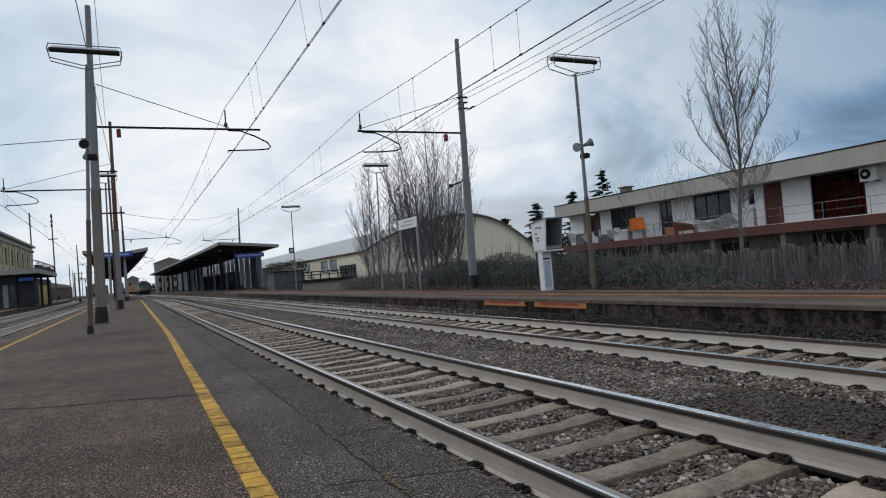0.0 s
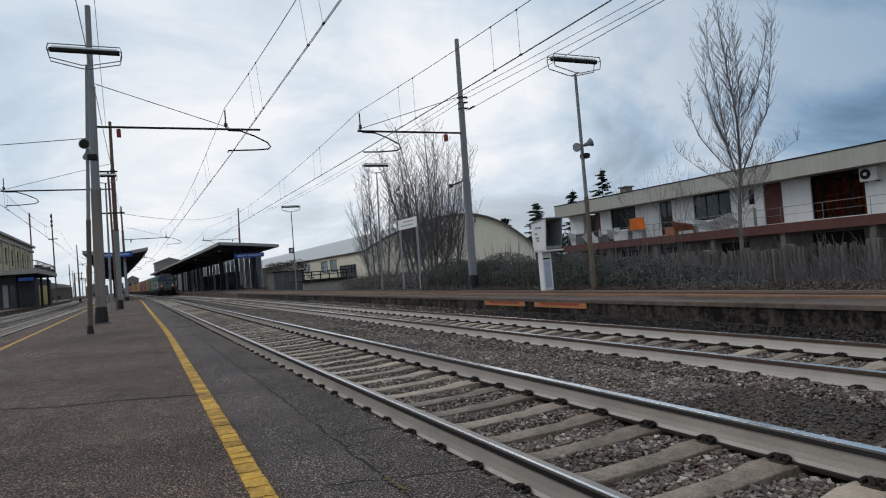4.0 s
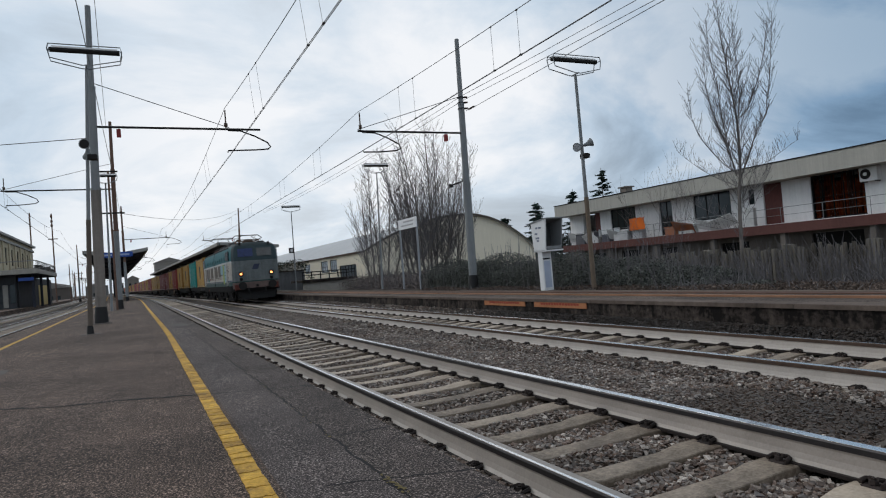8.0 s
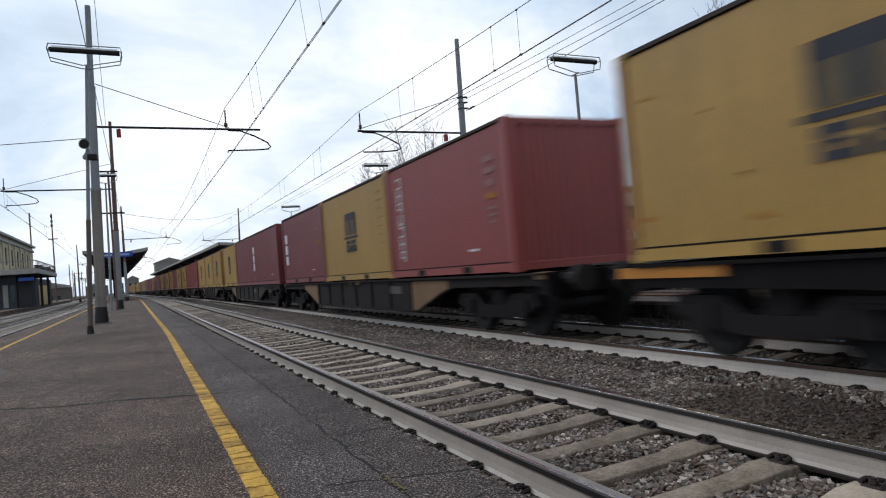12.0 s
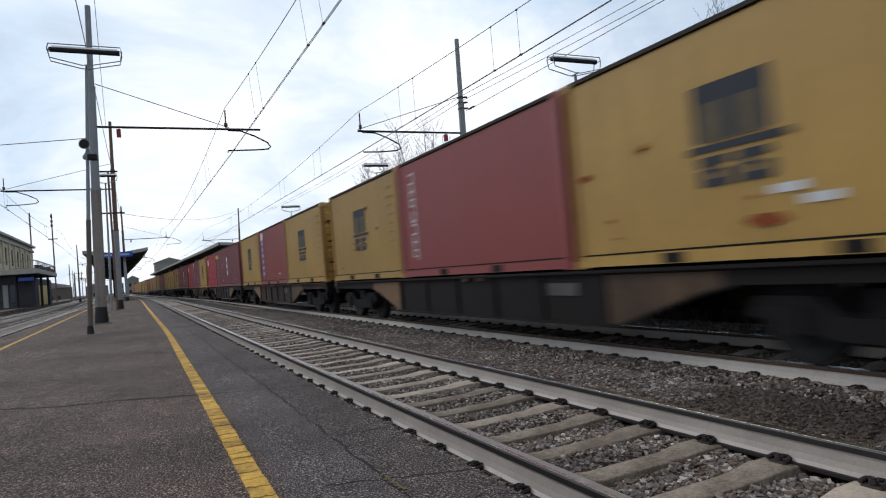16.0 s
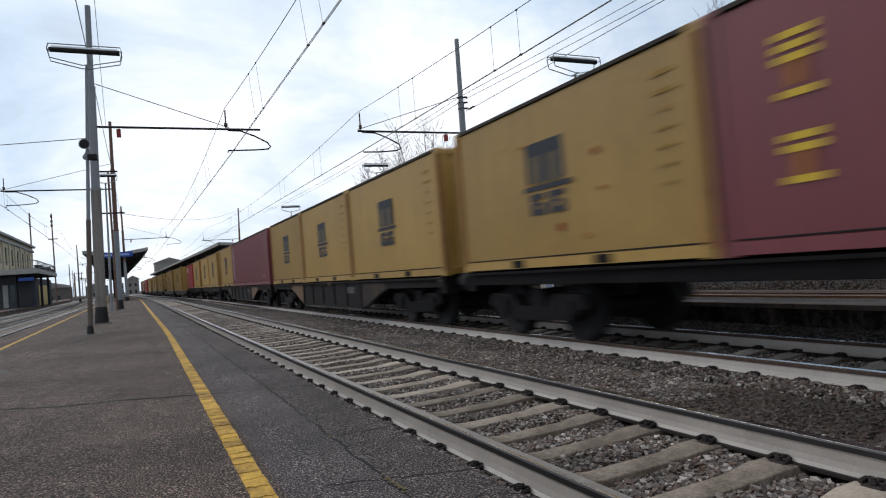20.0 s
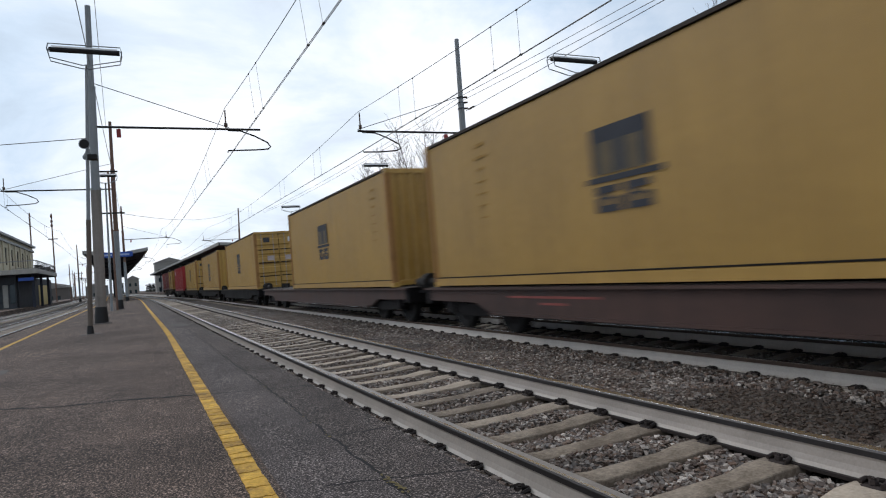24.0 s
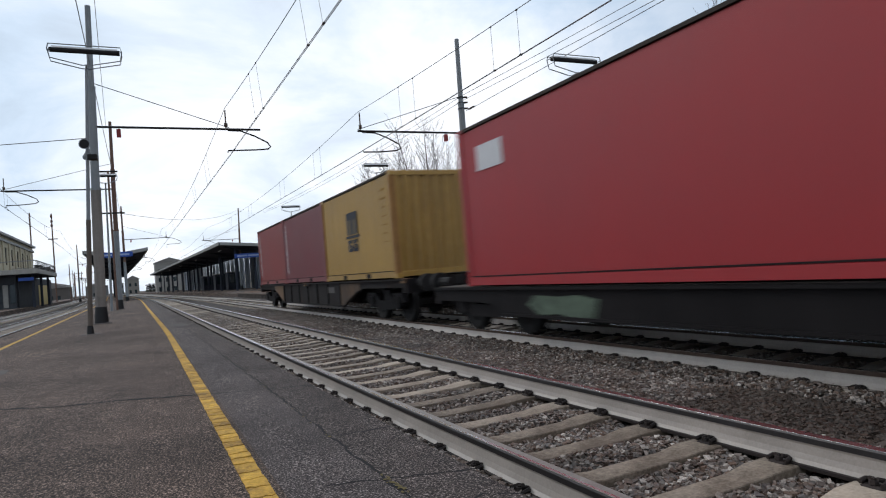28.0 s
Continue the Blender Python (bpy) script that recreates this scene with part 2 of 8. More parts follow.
# ---- mesh building ----
class Build:
    """Gathers vertices and faces of one mesh."""

    def __init__(self):
        self.v, self.f = [], []

    def add(self, verts, faces):
        n = len(self.v)
        self.v += [tuple(p) for p in verts]
        self.f += [tuple(i + n for i in q) for q in faces]
        return self

    def box(self, x0, y0, z0, x1, y1, z1):
        return self.add([(x0, y0, z0), (x1, y0, z0), (x1, y1, z0), (x0, y1, z0), (x0, y0, z1), (x1, y0, z1), (x1, y1, z1), (x0, y1, z1)],
                        [(3, 2, 1, 0), (4, 5, 6, 7), (0, 1, 5, 4), (1, 2, 6, 5), (2, 3, 7, 6), (3, 0, 4, 7)])

    def cbox(self, x0, y0, z0, x1, y1, z1, c=0.01):
        """A box with chamfered upright and top edges."""
        ring = lambda d, z: [(x0 + d + c, y0 + d, z), (x1 - d - c, y0 + d, z), (x1 - d, y0 + d + c, z), (x1 - d, y1 - d - c, z),
                             (x1 - d - c, y1 - d, z), (x0 + d + c, y1 - d, z), (x0 + d, y1 - d - c, z), (x0 + d, y0 + d + c, z)]
        fs = [tuple(range(7, -1, -1)), tuple(range(16, 24))]
        for a in (0, 8):
            fs += [(a + i, a + (i + 1) % 8, a + 8 + (i + 1) % 8, a + 8 + i) for i in range(8)]
        return self.add(ring(0, z0) + ring(0, z1 - c) + ring(c, z1), fs)

    def tube(self, p, q, r, r2=None, n=8, caps=True):
        p, q = Vector(p), Vector(q)
        d = (q - p)
        u = d.orthogonal().normalized()
        w = d.normalized().cross(u)
        r2 = r if r2 is None else r2
        vs = []
        for c, s in ((p, r), (q, r2)):
            vs += [c + (u * math.cos(6.28319 * i / n) + w * math.sin(6.28319 * i / n)) * s for i in range(n)]
        fs = [(i, (i + 1) % n, n + (i + 1) % n, n + i) for i in range(n)]
        if caps:
            fs += [tuple(range(n - 1, -1, -1)), tuple(range(n, 2 * n))]
        return self.add(vs, fs)

    def path(self, pts, r, n=6):
        """A bent rod through the points, in one piece."""
        pts = [Vector(p) for p in pts]
        rings, u = [], None
        for i, p in enumerate(pts):
            d = (pts[min(i + 1, len(pts) - 1)] - pts[max(i - 1, 0)]).normalized()
            u = d.orthogonal().normalized() if u is None else (u - d * u.dot(d)).normalized()
            w = d.cross(u)
            rings.append([p + (u * math.cos(6.28319 * k / n) + w * math.sin(6.28319 * k / n)) * r for k in range(n)])
        return self.loft(rings)

    def prism(self, poly, a, b, axis="y"):
        """A polygon drawn in the plane across an axis, drawn out from a to b."""
        put = {"y": lambda s, t, k: (s, k, t), "x": lambda s, t, k: (k, s, t), "z": lambda s, t, k: (s, t, k)}[axis]
        n = len(poly)
        return self.add([put(s, t, a) for s, t in poly] + [put(s, t, b) for s, t in poly],
                        [tuple(range(n)), tuple(range(2 * n - 1, n - 1, -1))] + [(i, n + i, n + (i + 1) % n, (i + 1) % n) for i in range(n)])

    def loft(self, rings, closed=True, caps=True):
        n = len(rings[0])
        vs, fs = [p for r in rings for p in r], []
        for k in range(len(rings) - 1):
            for i in range(n if closed else n - 1):
                j = (i + 1) % n
                fs.append((k * n + i, k * n + j, (k + 1) * n + j, (k + 1) * n + i))
        if caps and closed:
            fs += [tuple(range(n - 1, -1, -1)), tuple(range((len(rings) - 1) * n, len(rings) * n))]
        return self.add(vs, fs)

    def mesh(self, name, material, smooth=False):
        me = bpy.data.meshes.new(name)
        me.from_pydata(self.v, [], self.f)
        me.materials.append(material)
        bm = bmesh.new()
        bm.from_mesh(me)
        bmesh.ops.recalc_face_normals(bm, faces=bm.faces)
        bm.to_mesh(me)
        bm.free()
        if smooth:
            me.polygons.foreach_set("use_smooth", [True] * len(me.polygons))
            me.set_sharp_from_angle(angle=radians(40))
        return me


def part(name, b, material, parent=None, label="", smooth=False, m=None):
    """Links a mesh as one object, under a thing or a part."""
    me = b.mesh(name, material, smooth) if isinstance(b, Build) else b
    ob = new(name, me)
    if parent is not None:
        ob.parent = parent
    if m is not None:
        ob.matrix_basis = m
    if label:
        tagged(ob, label)
    return ob


def thing(name, label, category, group="", kind="", m=None):
    ob = tagged(new(name), label, category, group, kind)
    ob.empty_display_size = 0.2
    if m is not None:
        ob.matrix_basis = m
    return ob


# ---- the line: straight past the camera, then a slight bend ----
def bend(y):
    return 0.0 if y < 55 else -0.030 * (y - 55) ** 2 / 80 if y < 95 else -0.030 * (y - 75)


def slope(y):
    return 0.0 if y < 55 else -0.030 * (y - 55) / 40 if y < 95 else -0.030


def ys(a, b):
    s = [y for y in (-40, -10, 0, 20, 40, 55, 62, 69, 76, 83, 90, 97, 130, 170, 220, 300, 420) if a < y < b]
    return [a] + s + [b]


def sweep(b, poly, a, e):
    """A cross-section (x, z) carried along the line."""
    return b.loft([[(x + bend(y), y, z) for x, z in poly] for y in ys(a, e)])


GAUGE = 1.505
X1, X2, X3, X4 = 2.797, 6.780, -5.0, -9.0
Z1, Z2 = 0.0, -0.107
PLAT = 0.25
EDGE1, EDGE2 = 1.34, 8.46
FAR = 420

# ground, one sheet to the horizon, the railway on a low bank
g = Build()
xs = [-3000, -60, -30, -19, -12, 0, 11.8, 15.0, 19.0, 40, 70, 3000]
zs = [-1.6, -1.2, -0.6, -0.42, -0.40, -0.42, -0.42, -0.8, -1.5, -1.6, -1.6, -1.6]
yy = [-3000, -200, -60, 0, 40, 80, 130, 200, 420, 3000]
for y in yy:
    for x, z in zip(xs, zs):
        g.v.append((x + (bend(min(y, 420)) if abs(x) < 30 else 0), y, z))
n = len(xs)
g.f = [(j * n + i, j * n + i + 1, (j + 1) * n + i + 1, (j + 1) * n + i) for j in range(len(yy) - 1) for i in range(n - 1)]
soil = mat("ground_soil", (0.085, 0.075, 0.055), 0.95, var=0.5, scale=0.3, fine=6, bump=0.03)
tagged(part("ground", g, soil), "brown winter soil and rough grass beside the railway", "ground", kind="structure")

for x, z, nm in ((X1, Z1, "ballast_bed_1"), (X2, Z2, "ballast_bed_2"), (X3, Z1, "ballast_bed_3"), (X4, Z1, "ballast_bed_4")):
    b = Build()
    if nm == "ballast_bed_1":
        sweep(b, [(EDGE1 - .1, -.5), (EDGE1 - .1, -.22), (1.95, -.217), (2.12, -.27), (3.47, -.27), (3.65, -.217), (4.2, -.228), (4.75, -.26), (4.75, -.5)], -30, FAR)
    elif nm == "ballast_bed_2":
        sweep(b, [(4.75, -.5), (4.75, -.26), (5.3, -.312), (5.93, -.327), (6.1, -.38), (7.46, -.38), (7.63, -.327), (7.92, -.315), (8.25, -.165), (EDGE2 + .1, -.125), (EDGE2 + .1, -.5)], -30, FAR)
    elif nm == "ballast_bed_3":
        sweep(b, [(-7.0, -.5), (-7.0, -.25), (-3.1, -.25), (-3.1, -.5)], -30, FAR)
    else:
        sweep(b, [(-11.2, -.5), (-11.2, -.25), (-7.0, -.252), (-7.0, -.5)], -30, FAR)
    tagged(part(nm, b, ballast_soil), "grey-brown crushed stone ballast bed under the track", "ballast", kind="structure")

# island platform with a slight crown
b = Build()
sweep(b, [(EDGE1, -.45), (EDGE1, PLAT - .02), (EDGE1 - .02, PLAT), (-.2, .30), (-1.8, .30), (-3.18, .25), (-3.2, .23), (-3.2, -.45)], -30, FAR)
tagged(part("platform_1", b, asphalt), "worn dark asphalt island platform with patches and cracks", "platform", kind="structure")


def ground1(x):
    return .25 + .05 * (EDGE1 - x) / 1.54 if x > -.2 else .30 if x > -1.8 else .30 - .05 * (-1.8 - x) / 1.38


# the far side platform
b = Build()
sweep(b, [(EDGE2 + .02, -.45), (EDGE2 + .02, PLAT - .08), (EDGE2 + .3, PLAT - .04), (10.3, PLAT), (10.36, PLAT - .02), (10.36, -.6)], -40, 70)
tagged(part("platform_2", b, asphalt_brown), "narrow asphalt side platform with reddish edging strips", "platform", kind="structure")
b = Build()
sweep(b, [(10.36, -.6), (10.36, PLAT - .03), (11.3, PLAT - .03), (12.2, -.05), (13.4, -.5), (13.4, -.6)], -40, 69.9)
tagged(part("verge", b, mat("verge_soil", (0.045, 0.033, 0.024), .95, var=.5, scale=1, fine=20, bump=.03)), "bare brown soil verge behind the side platform", "verge", kind="structure")
b = Build()
sweep(b, [(EDGE2 + .02, -.5), (EDGE2 + .02, PLAT - .06), (17.5, PLAT - .02), (17.5, -.6)], 70.0, FAR)
tagged(part("platform_2_far", b, asphalt), "wider part of the side platform under the canopy", "platform", kind="structure")
b = Build()
sweep(b, [(-11.2, -.5), (-11.2, .25), (-18, .27), (-18, -.5)], 20, FAR)
tagged(part("platform_3", b, asphalt), "asphalt platform in front of the station building", "platform", kind="structure")


# ---- tracks ----
RAIL = [(-.080, -.180), (.080, -.180), (.080, -.166), (.056, -.138), (.043, -.105), (.033, -.058), (.035, -.042), (.036, -.012), (.030, -.002),
        (-.030, -.002), (-.036, -.012), (-.035, -.042), (-.033, -.058), (-.043, -.105), (-.056, -.138), (-.080, -.166)]
STEP = 0.5528


def sleeper_mesh():
    b = Build()
    rings = []
    for x, top, w in ((-1.15, -.182, .112), (-1.14, -.172, .118), (-.48, -.173, .118), (-.30, -.190, .098), (.30, -.190, .098), (.48, -.173, .118), (1.14, -.172, .118), (1.15, -.182, .112)):
        rings.append([(x, -w - .012, -.36), (x, -w, top - .006), (x, -w + .006, top), (x, w - .006, top), (x, w, top - .006), (x, w + .012, -.36)])
    return b.loft(rings).mesh("sleeper", sleeper_mat)


def clip_mesh():
    b = Build()
    b.cbox(-.052, -.060, -.19, .03, .060, -.160, .010)
    b.path([(-.045, -.060, -.152), (.005, -.056, -.143), (.022, -.030, -.143), (-.02, -.018, -.130)], .014, n=6)
    b.path([(-.045, .060, -.152), (.005, .056, -.145), (.022, .030, -.145), (-.02, .018, -.130)], .014, n=6)
    b.tube((-.022, 0, -.16), (-.022, 0, -.124), .012, n=6)
    b.tube((-.022, 0, -.156), (-.022, 0, -.134), .027, .022, n=6)
    return b.mesh("rail_clip", clip_iron)


SLEEPER, CLIP = sleeper_mesh(), clip_mesh()


def track(name, x, z, y0, near, clips_to, label):
    """Two rails on concrete sleepers; the near sleepers and clips are pieces of their own."""
    t = thing(name, label, "railway track", kind="structure", m=pose(0, 0, z))
    for s in (-1, 1):
        r = part("rail", sweep(Build(), [(x + s * GAUGE / 2 + px, pz) for px, pz in RAIL], -30, FAR), rail_brown if name == "track_1" and s > 0 else rail_side, t)
        xr = x + s * GAUGE / 2
        part("rail_head", sweep(Build(), [(xr - .0385, -.043), (xr + .0385, -.043), (xr + .0385, -.011), (xr + .033, -.001), (xr - .033, -.001), (xr - .0385, -.011)], -30, FAR), rail_flank if x > 2 and x < 4 else rusty, r, "dark flank of the rail head")
        # dark foot paints the shadow strip that runs along the rail
        part("rail_foot", sweep(Build(), [(xr - .088, -.184), (xr + .088, -.184), (xr + .088, -.164), (xr + .072, -.158), (xr - .072, -.158), (xr - .088, -.164)], -30, FAR), clip_iron, r, "rail foot, coloured dark for the shadow strip beside it")
        part("running_surface", sweep(Build(), [(xr - .0335, -.003), (xr + .0335, -.003), (xr + .0335, .001), (xr + .033, .0015), (xr - .033, .0015), (xr - .0335, .001)], -30, FAR), rail_dull if name == "track_1" and s < 0 else rail_top, r, "worn dull steel" if name == "track_1" and s < 0 else "polished bare steel")
        if name == "track_1" and s < 0:
            part("polished_corner", sweep(Build(), [(xr - .0325, .0005), (xr - .012, .0005), (xr - .012, .0026), (xr - .0325, .0026)], -30, FAR), rail_top, r, "bright polished edge of the rail head")
    far = Build()
    rest = Build()
    ring = [(v.co.x, v.co.y, v.co.z) for v in SLEEPER.vertices]
    fs = [tuple(p.vertices) for p in SLEEPER.polygons]
    k0 = int((-6 - y0) / STEP)
    for k in range(k0, int((FAR - y0) / STEP)):
        y = y0 + k * STEP
        a = -slope(y)
        if k - k0 < near:
            part("sleeper", SLEEPER, None, t, m=pose(x + bend(y), y, 0, rz=degrees_of(slope(y))))
        elif y < 230:
            far.add([(px + x + bend(y), py + y, pz) for px, py, pz in ring], fs)
        if y < clips_to:
            for s in (-1, 1):
                for q in (-1, 1):
                    xc = x + s * GAUGE / 2 + q * .085
                    if near and k - k0 < 74:
                        part("rail_clip", CLIP, None, t, m=pose(xc, y, 0, rz=180 if q < 0 else 0) @ pose(0, 0, 0, rz=180))
                    else:
                        rest.box(xc - .04, y - .05, -.172, xc + .04, y + .05, -.12)
    tagged(part("far_sleepers", far, sleeper_mat, t), "concrete sleepers of the far stretch of track", kind="stuff")
    if rest.v:
        tagged(part("far_clips", rest, clip_iron, t), "dark rail clips along the far stretch", kind="stuff")
    return t


def degrees_of(s):
    return math.degrees(math.atan(-s))


track("track_1", X1, Z1, 9.85 - 20 * STEP, 110, 70, "straight railway track on concrete sleepers with polished rail heads")
track("track_2", X2, Z2, 7.56 - 20 * STEP, 110, 60, "second railway track on concrete sleepers beside the side platform")
track("track_3", X3, Z1, .1, 0, 0, "railway track on the other side of the island platform")
track("track_4", X4, Z1, .3, 0, 0, "railway track beside the station building platform")


# ballast: crushed stones, many thousands, as loose stuff
def stones(name, zones, seed, label, size=(.014, .030), material=None):
    rng = np.random.default_rng(seed)
    base = np.array([(x, y, z) for x in (-1, 1) for y in (-1, 1) for z in (-1, 1)]) * .72
    tri = np.array([(0, 1, 3), (0, 3, 2), (4, 6, 7), (4, 7, 5), (0, 4, 5), (0, 5, 1), (2, 3, 7), (2, 7, 6), (0, 2, 6), (0, 6, 4), (1, 5, 7), (1, 7, 3)])
    vs, fs, off = [], [], 0
    for x0, x1, y0, y1, dens, zfun, big in zones:
        n = int((x1 - x0) * (y1 - y0) * dens)
        c = np.stack([rng.uniform(x0, x1, n), rng.uniform(y0, y1, n)], 1)
        z = np.array([zfun(px, py) for px, py in c]) + rng.uniform(-.022, .007, n)
        keep = z > -5
        c, z = c[keep], z[keep]
        n = len(c)
        r = rng.uniform(size[0], size[1], n) * big
        shape = base[None] * rng.uniform(.35, 1.3, (n, len(base), 3)) * rng.uniform(.6, 1.25, (n, 1, 3)) * r[:, None, None]
        tip = rng.uniform(-.9, .9, n)
        ct, st = np.cos(tip)[:, None], np.sin(tip)[:, None]
        shape = np.stack([shape[..., 0], shape[..., 1] * ct - shape[..., 2] * st, shape[..., 1] * st + shape[..., 2] * ct], -1)
        a = rng.uniform(0, 6.28, n)
        ca, sa = np.cos(a)[:, None], np.sin(a)[:, None]
        px, py = shape[..., 0] * ca - shape[..., 1] * sa + c[:, :1], shape[..., 0] * sa + shape[..., 1] * ca + c[:, 1:2]
        v = np.stack([px, py, shape[..., 2] * .7 + z[:, None]], -1).reshape(-1, 3)
        f = (tri[None] + (np.arange(n) * len(base))[:, None, None]).reshape(-1, 3) + off
        vs.append(v), fs.append(f)
        off += len(v)
    v, f = np.concatenate(vs), np.concatenate(fs)
    me = bpy.data.meshes.new(name)
    me.vertices.add(len(v))
    me.vertices.foreach_set("co", v.ravel())
    me.loops.add(f.size)
    me.loops.foreach_set("vertex_index", f.ravel().astype(np.int32))
    me.polygons.add(len(f))
    me.polygons.foreach_set("loop_start", np.arange(0, f.size, 3, dtype=np.int32))
    me.polygons.foreach_set("use_smooth", np.zeros(len(f), dtype=bool))
    me.update(calc_edges=True)
    me.materials.append(material or ballast_stone)
    tagged(new(name, me), label, "gravel", kind="stuff")


def bed1(x, y):
    """Ballast height at track 1, none on the sleepers or the rails."""
    d = abs(x - X1)
    k = ((y - 9.85) / STEP + .5) % 1 - .5
    if abs(d - .7525) < .10:
        return -9
    if d > .8:
        return -.160
    return -9 if abs(k) * STEP < .128 else -.203 + .018 * math.sin(y * 5.1 + x * 3.0)


def bed2(x, y):
    d = abs(x - X2)
    k = ((y - 7.56) / STEP + .5) % 1 - .5
    if abs(d - .7525) < .10:
        return -9
    if x > 7.85:
        return -.262 + .165 * min(1, (x - 7.85) / .4)
    if d > .8:
        return -.262
    return -9 if abs(k) * STEP < .128 else -.312


stones("ballast_track_1", [(1.45, 4.05, -8, .8, 900, bed1, 1.2), (1.45, 4.05, .8, 13, 2100, bed1, 1.0), (1.45, 4.05, 13, 32, 800, bed1, 1.3)], 3, "grey-brown crushed stones between the rails")
stones("ballast_stained", [(4.05, 5.4, -8, .8, 900, lambda x, y: -.19 - .08 * (x - 4.05) / 1.35, 1.2), (4.05, 4.75, .8, 4.2, 2500, lambda x, y: -.19 - .03 * (x - 4.05) / .7, 1.0), (4.75, 5.4, 1.5, 4.6, 2400, lambda x, y: -.222 - .055 * (x - 4.75) / .55, 1.0)], 6, "rust-stained brown stones between the two tracks", material=ballast_rust)
stones("ballast_between", [(4.05, 4.75, 4.2, 13, 2500, lambda x, y: -.19 - .03 * (x - 4.05) / .7, 1.0), (4.75, 5.4, 4.6, 13, 2400, lambda x, y: -.222 - .055 * (x - 4.75) / .55, 1.0),
                           (4.05, 4.75, 13, 34, 700, lambda x, y: -.19 - .03 * (x - 4.05) / .7, 1.3), (4.75, 5.4, 13, 34, 700, lambda x, y: -.222 - .055 * (x - 4.75) / .55, 1.3)], 4, "grey-brown crushed stones heaped between the two tracks")
# dark stones with the platform wall's shadow added to their colour
stones("ballast_heap", [(7.8, 8.41, 2, 16, 1500, bed2, 1.1)], 7, "dark brown stones heaped against the side platform, toned down for its shadow", material=stone_mat("ballast_stone_dark_shaded", [(.030, .022, .018), (.062, .044, .034), (.050, .042, .037), (.045, .029, .021), (.080, .064, .053), (.044, .037, .032)], 0.8))
stones("ballast_track_2", [(5.4, 8.4, -8, 2, 600, bed2, 1.2), (5.4, 7.8, 2, 14, 1000, bed2, 1.1), (5.4, 8.4, 14, 34, 260, bed2, 1.4)], 5, "brown crushed stones under the second track")


# ---- train ----
SPEED = 20.588
c_yellow = mat("ochre_paint", (0.312, 0.170, 0.027), 0.46, var=0.26, tint=(0.365, 0.215, 0.048), scale=0.8, fine=7, streak=0.4, rnd=0.2)
c_red = mat("red_paint", (0.305, 0.013, 0.016), 0.44, var=0.16, scale=0.7, fine=14, streak=0.35, rnd=0.1)
c_brick = mat("brick_red_paint", (0.222, 0.036, 0.031), 0.46, var=0.2, scale=0.7, fine=14, streak=0.45, rnd=0.15)
c_wine = mat("wine_red_paint", (0.158, 0.029, 0.033), 0.45, var=0.22, scale=0.7, fine=14, streak=0.45, rnd=0.15)
c_teal = mat("teal_paint", (0.006, 0.200, 0.182), 0.46, var=0.15, scale=0.7, fine=14, streak=0.4)
c_white = mat("letter_white", (0.55, 0.54, 0.54), 0.6, var=0.3, scale=3, streak=0.3)
c_faded = mat("letter_faded_white", (0.40, 0.335, 0.325), 0.65, var=0.45, scale=4, fine=18, streak=0.4)
c_dark = mat("letter_dark", (0.045, 0.047, 0.055), 0.8, var=0.3, scale=3)
c_blue = mat("letter_blue", (0.05, 0.10, 0.32), 0.6, var=0.2, scale=3)
c_gold = mat("letter_gold", (0.55, 0.36, 0.03), 0.6, var=0.2, scale=3)
wagon_mat = mat("wagon_frame", (0.020, 0.015, 0.014), 0.72, var=0.35, scale=0.9, fine=7, streak=0.3, rnd=0.2, tint=(0.078, 0.039, 0.024), lo_at=0.52)
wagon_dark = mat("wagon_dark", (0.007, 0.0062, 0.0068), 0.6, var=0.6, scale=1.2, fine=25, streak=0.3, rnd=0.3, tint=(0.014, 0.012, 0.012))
gusset_mat = mat("wagon_gusset", (0.040, 0.026, 0.018), 0.7, var=0.5, scale=1.4, fine=9, streak=0.3, rnd=0.6, tint=(0.118, 0.068, 0.035))
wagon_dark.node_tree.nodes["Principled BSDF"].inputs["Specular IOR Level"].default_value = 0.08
wagon_mat.node_tree.nodes["Principled BSDF"].inputs["Specular IOR Level"].default_value = 0.16
wagon_brown = mat("wagon_brown", (0.026, 0.018, 0.016), 0.6, var=0.3, scale=1.0, fine=7, streak=0.35, tint=(0.070, 0.036, 0.028))
# top rails: the shadow line under the roof edge, put into their colour
rail_shade = mat("container_rail_shade", (0.045, 0.036, 0.030), 0.8, var=0.5, scale=1.0, fine=20)
COLOURS = {"yellow": (c_yellow, "ochre yellow"), "red": (c_red, "bright red"), "brick": (c_brick, "faded brick red"), "wine": (c_wine, "dark wine red"), "teal": (c_teal, "teal green")}
SHARED = {}


def shared(key, make):
    if key not in SHARED:
        SHARED[key] = make()
    return SHARED[key]


def corrugated(length, z0, z1, flip):
    """One side wall: upright waves 36 mm deep, between x = 0 and x = 0.022."""
    n = int(length / .275)
    p = length / n
    pts = []
    for i in range(n):
        y = i * p
        pts += [(0, y), (0, y + .25 * p), (.022, y + .36 * p), (.022, y + .86 * p)]
    pts += [(0, length)]
    b = Build()
    b.v = [(flip * x, y, z) for x, y in pts for z in (z0, z1)]
    b.f = [(2 * i, 2 * i + 2, 2 * i + 3, 2 * i + 1) for i in range(len(pts) - 1)]
    return b


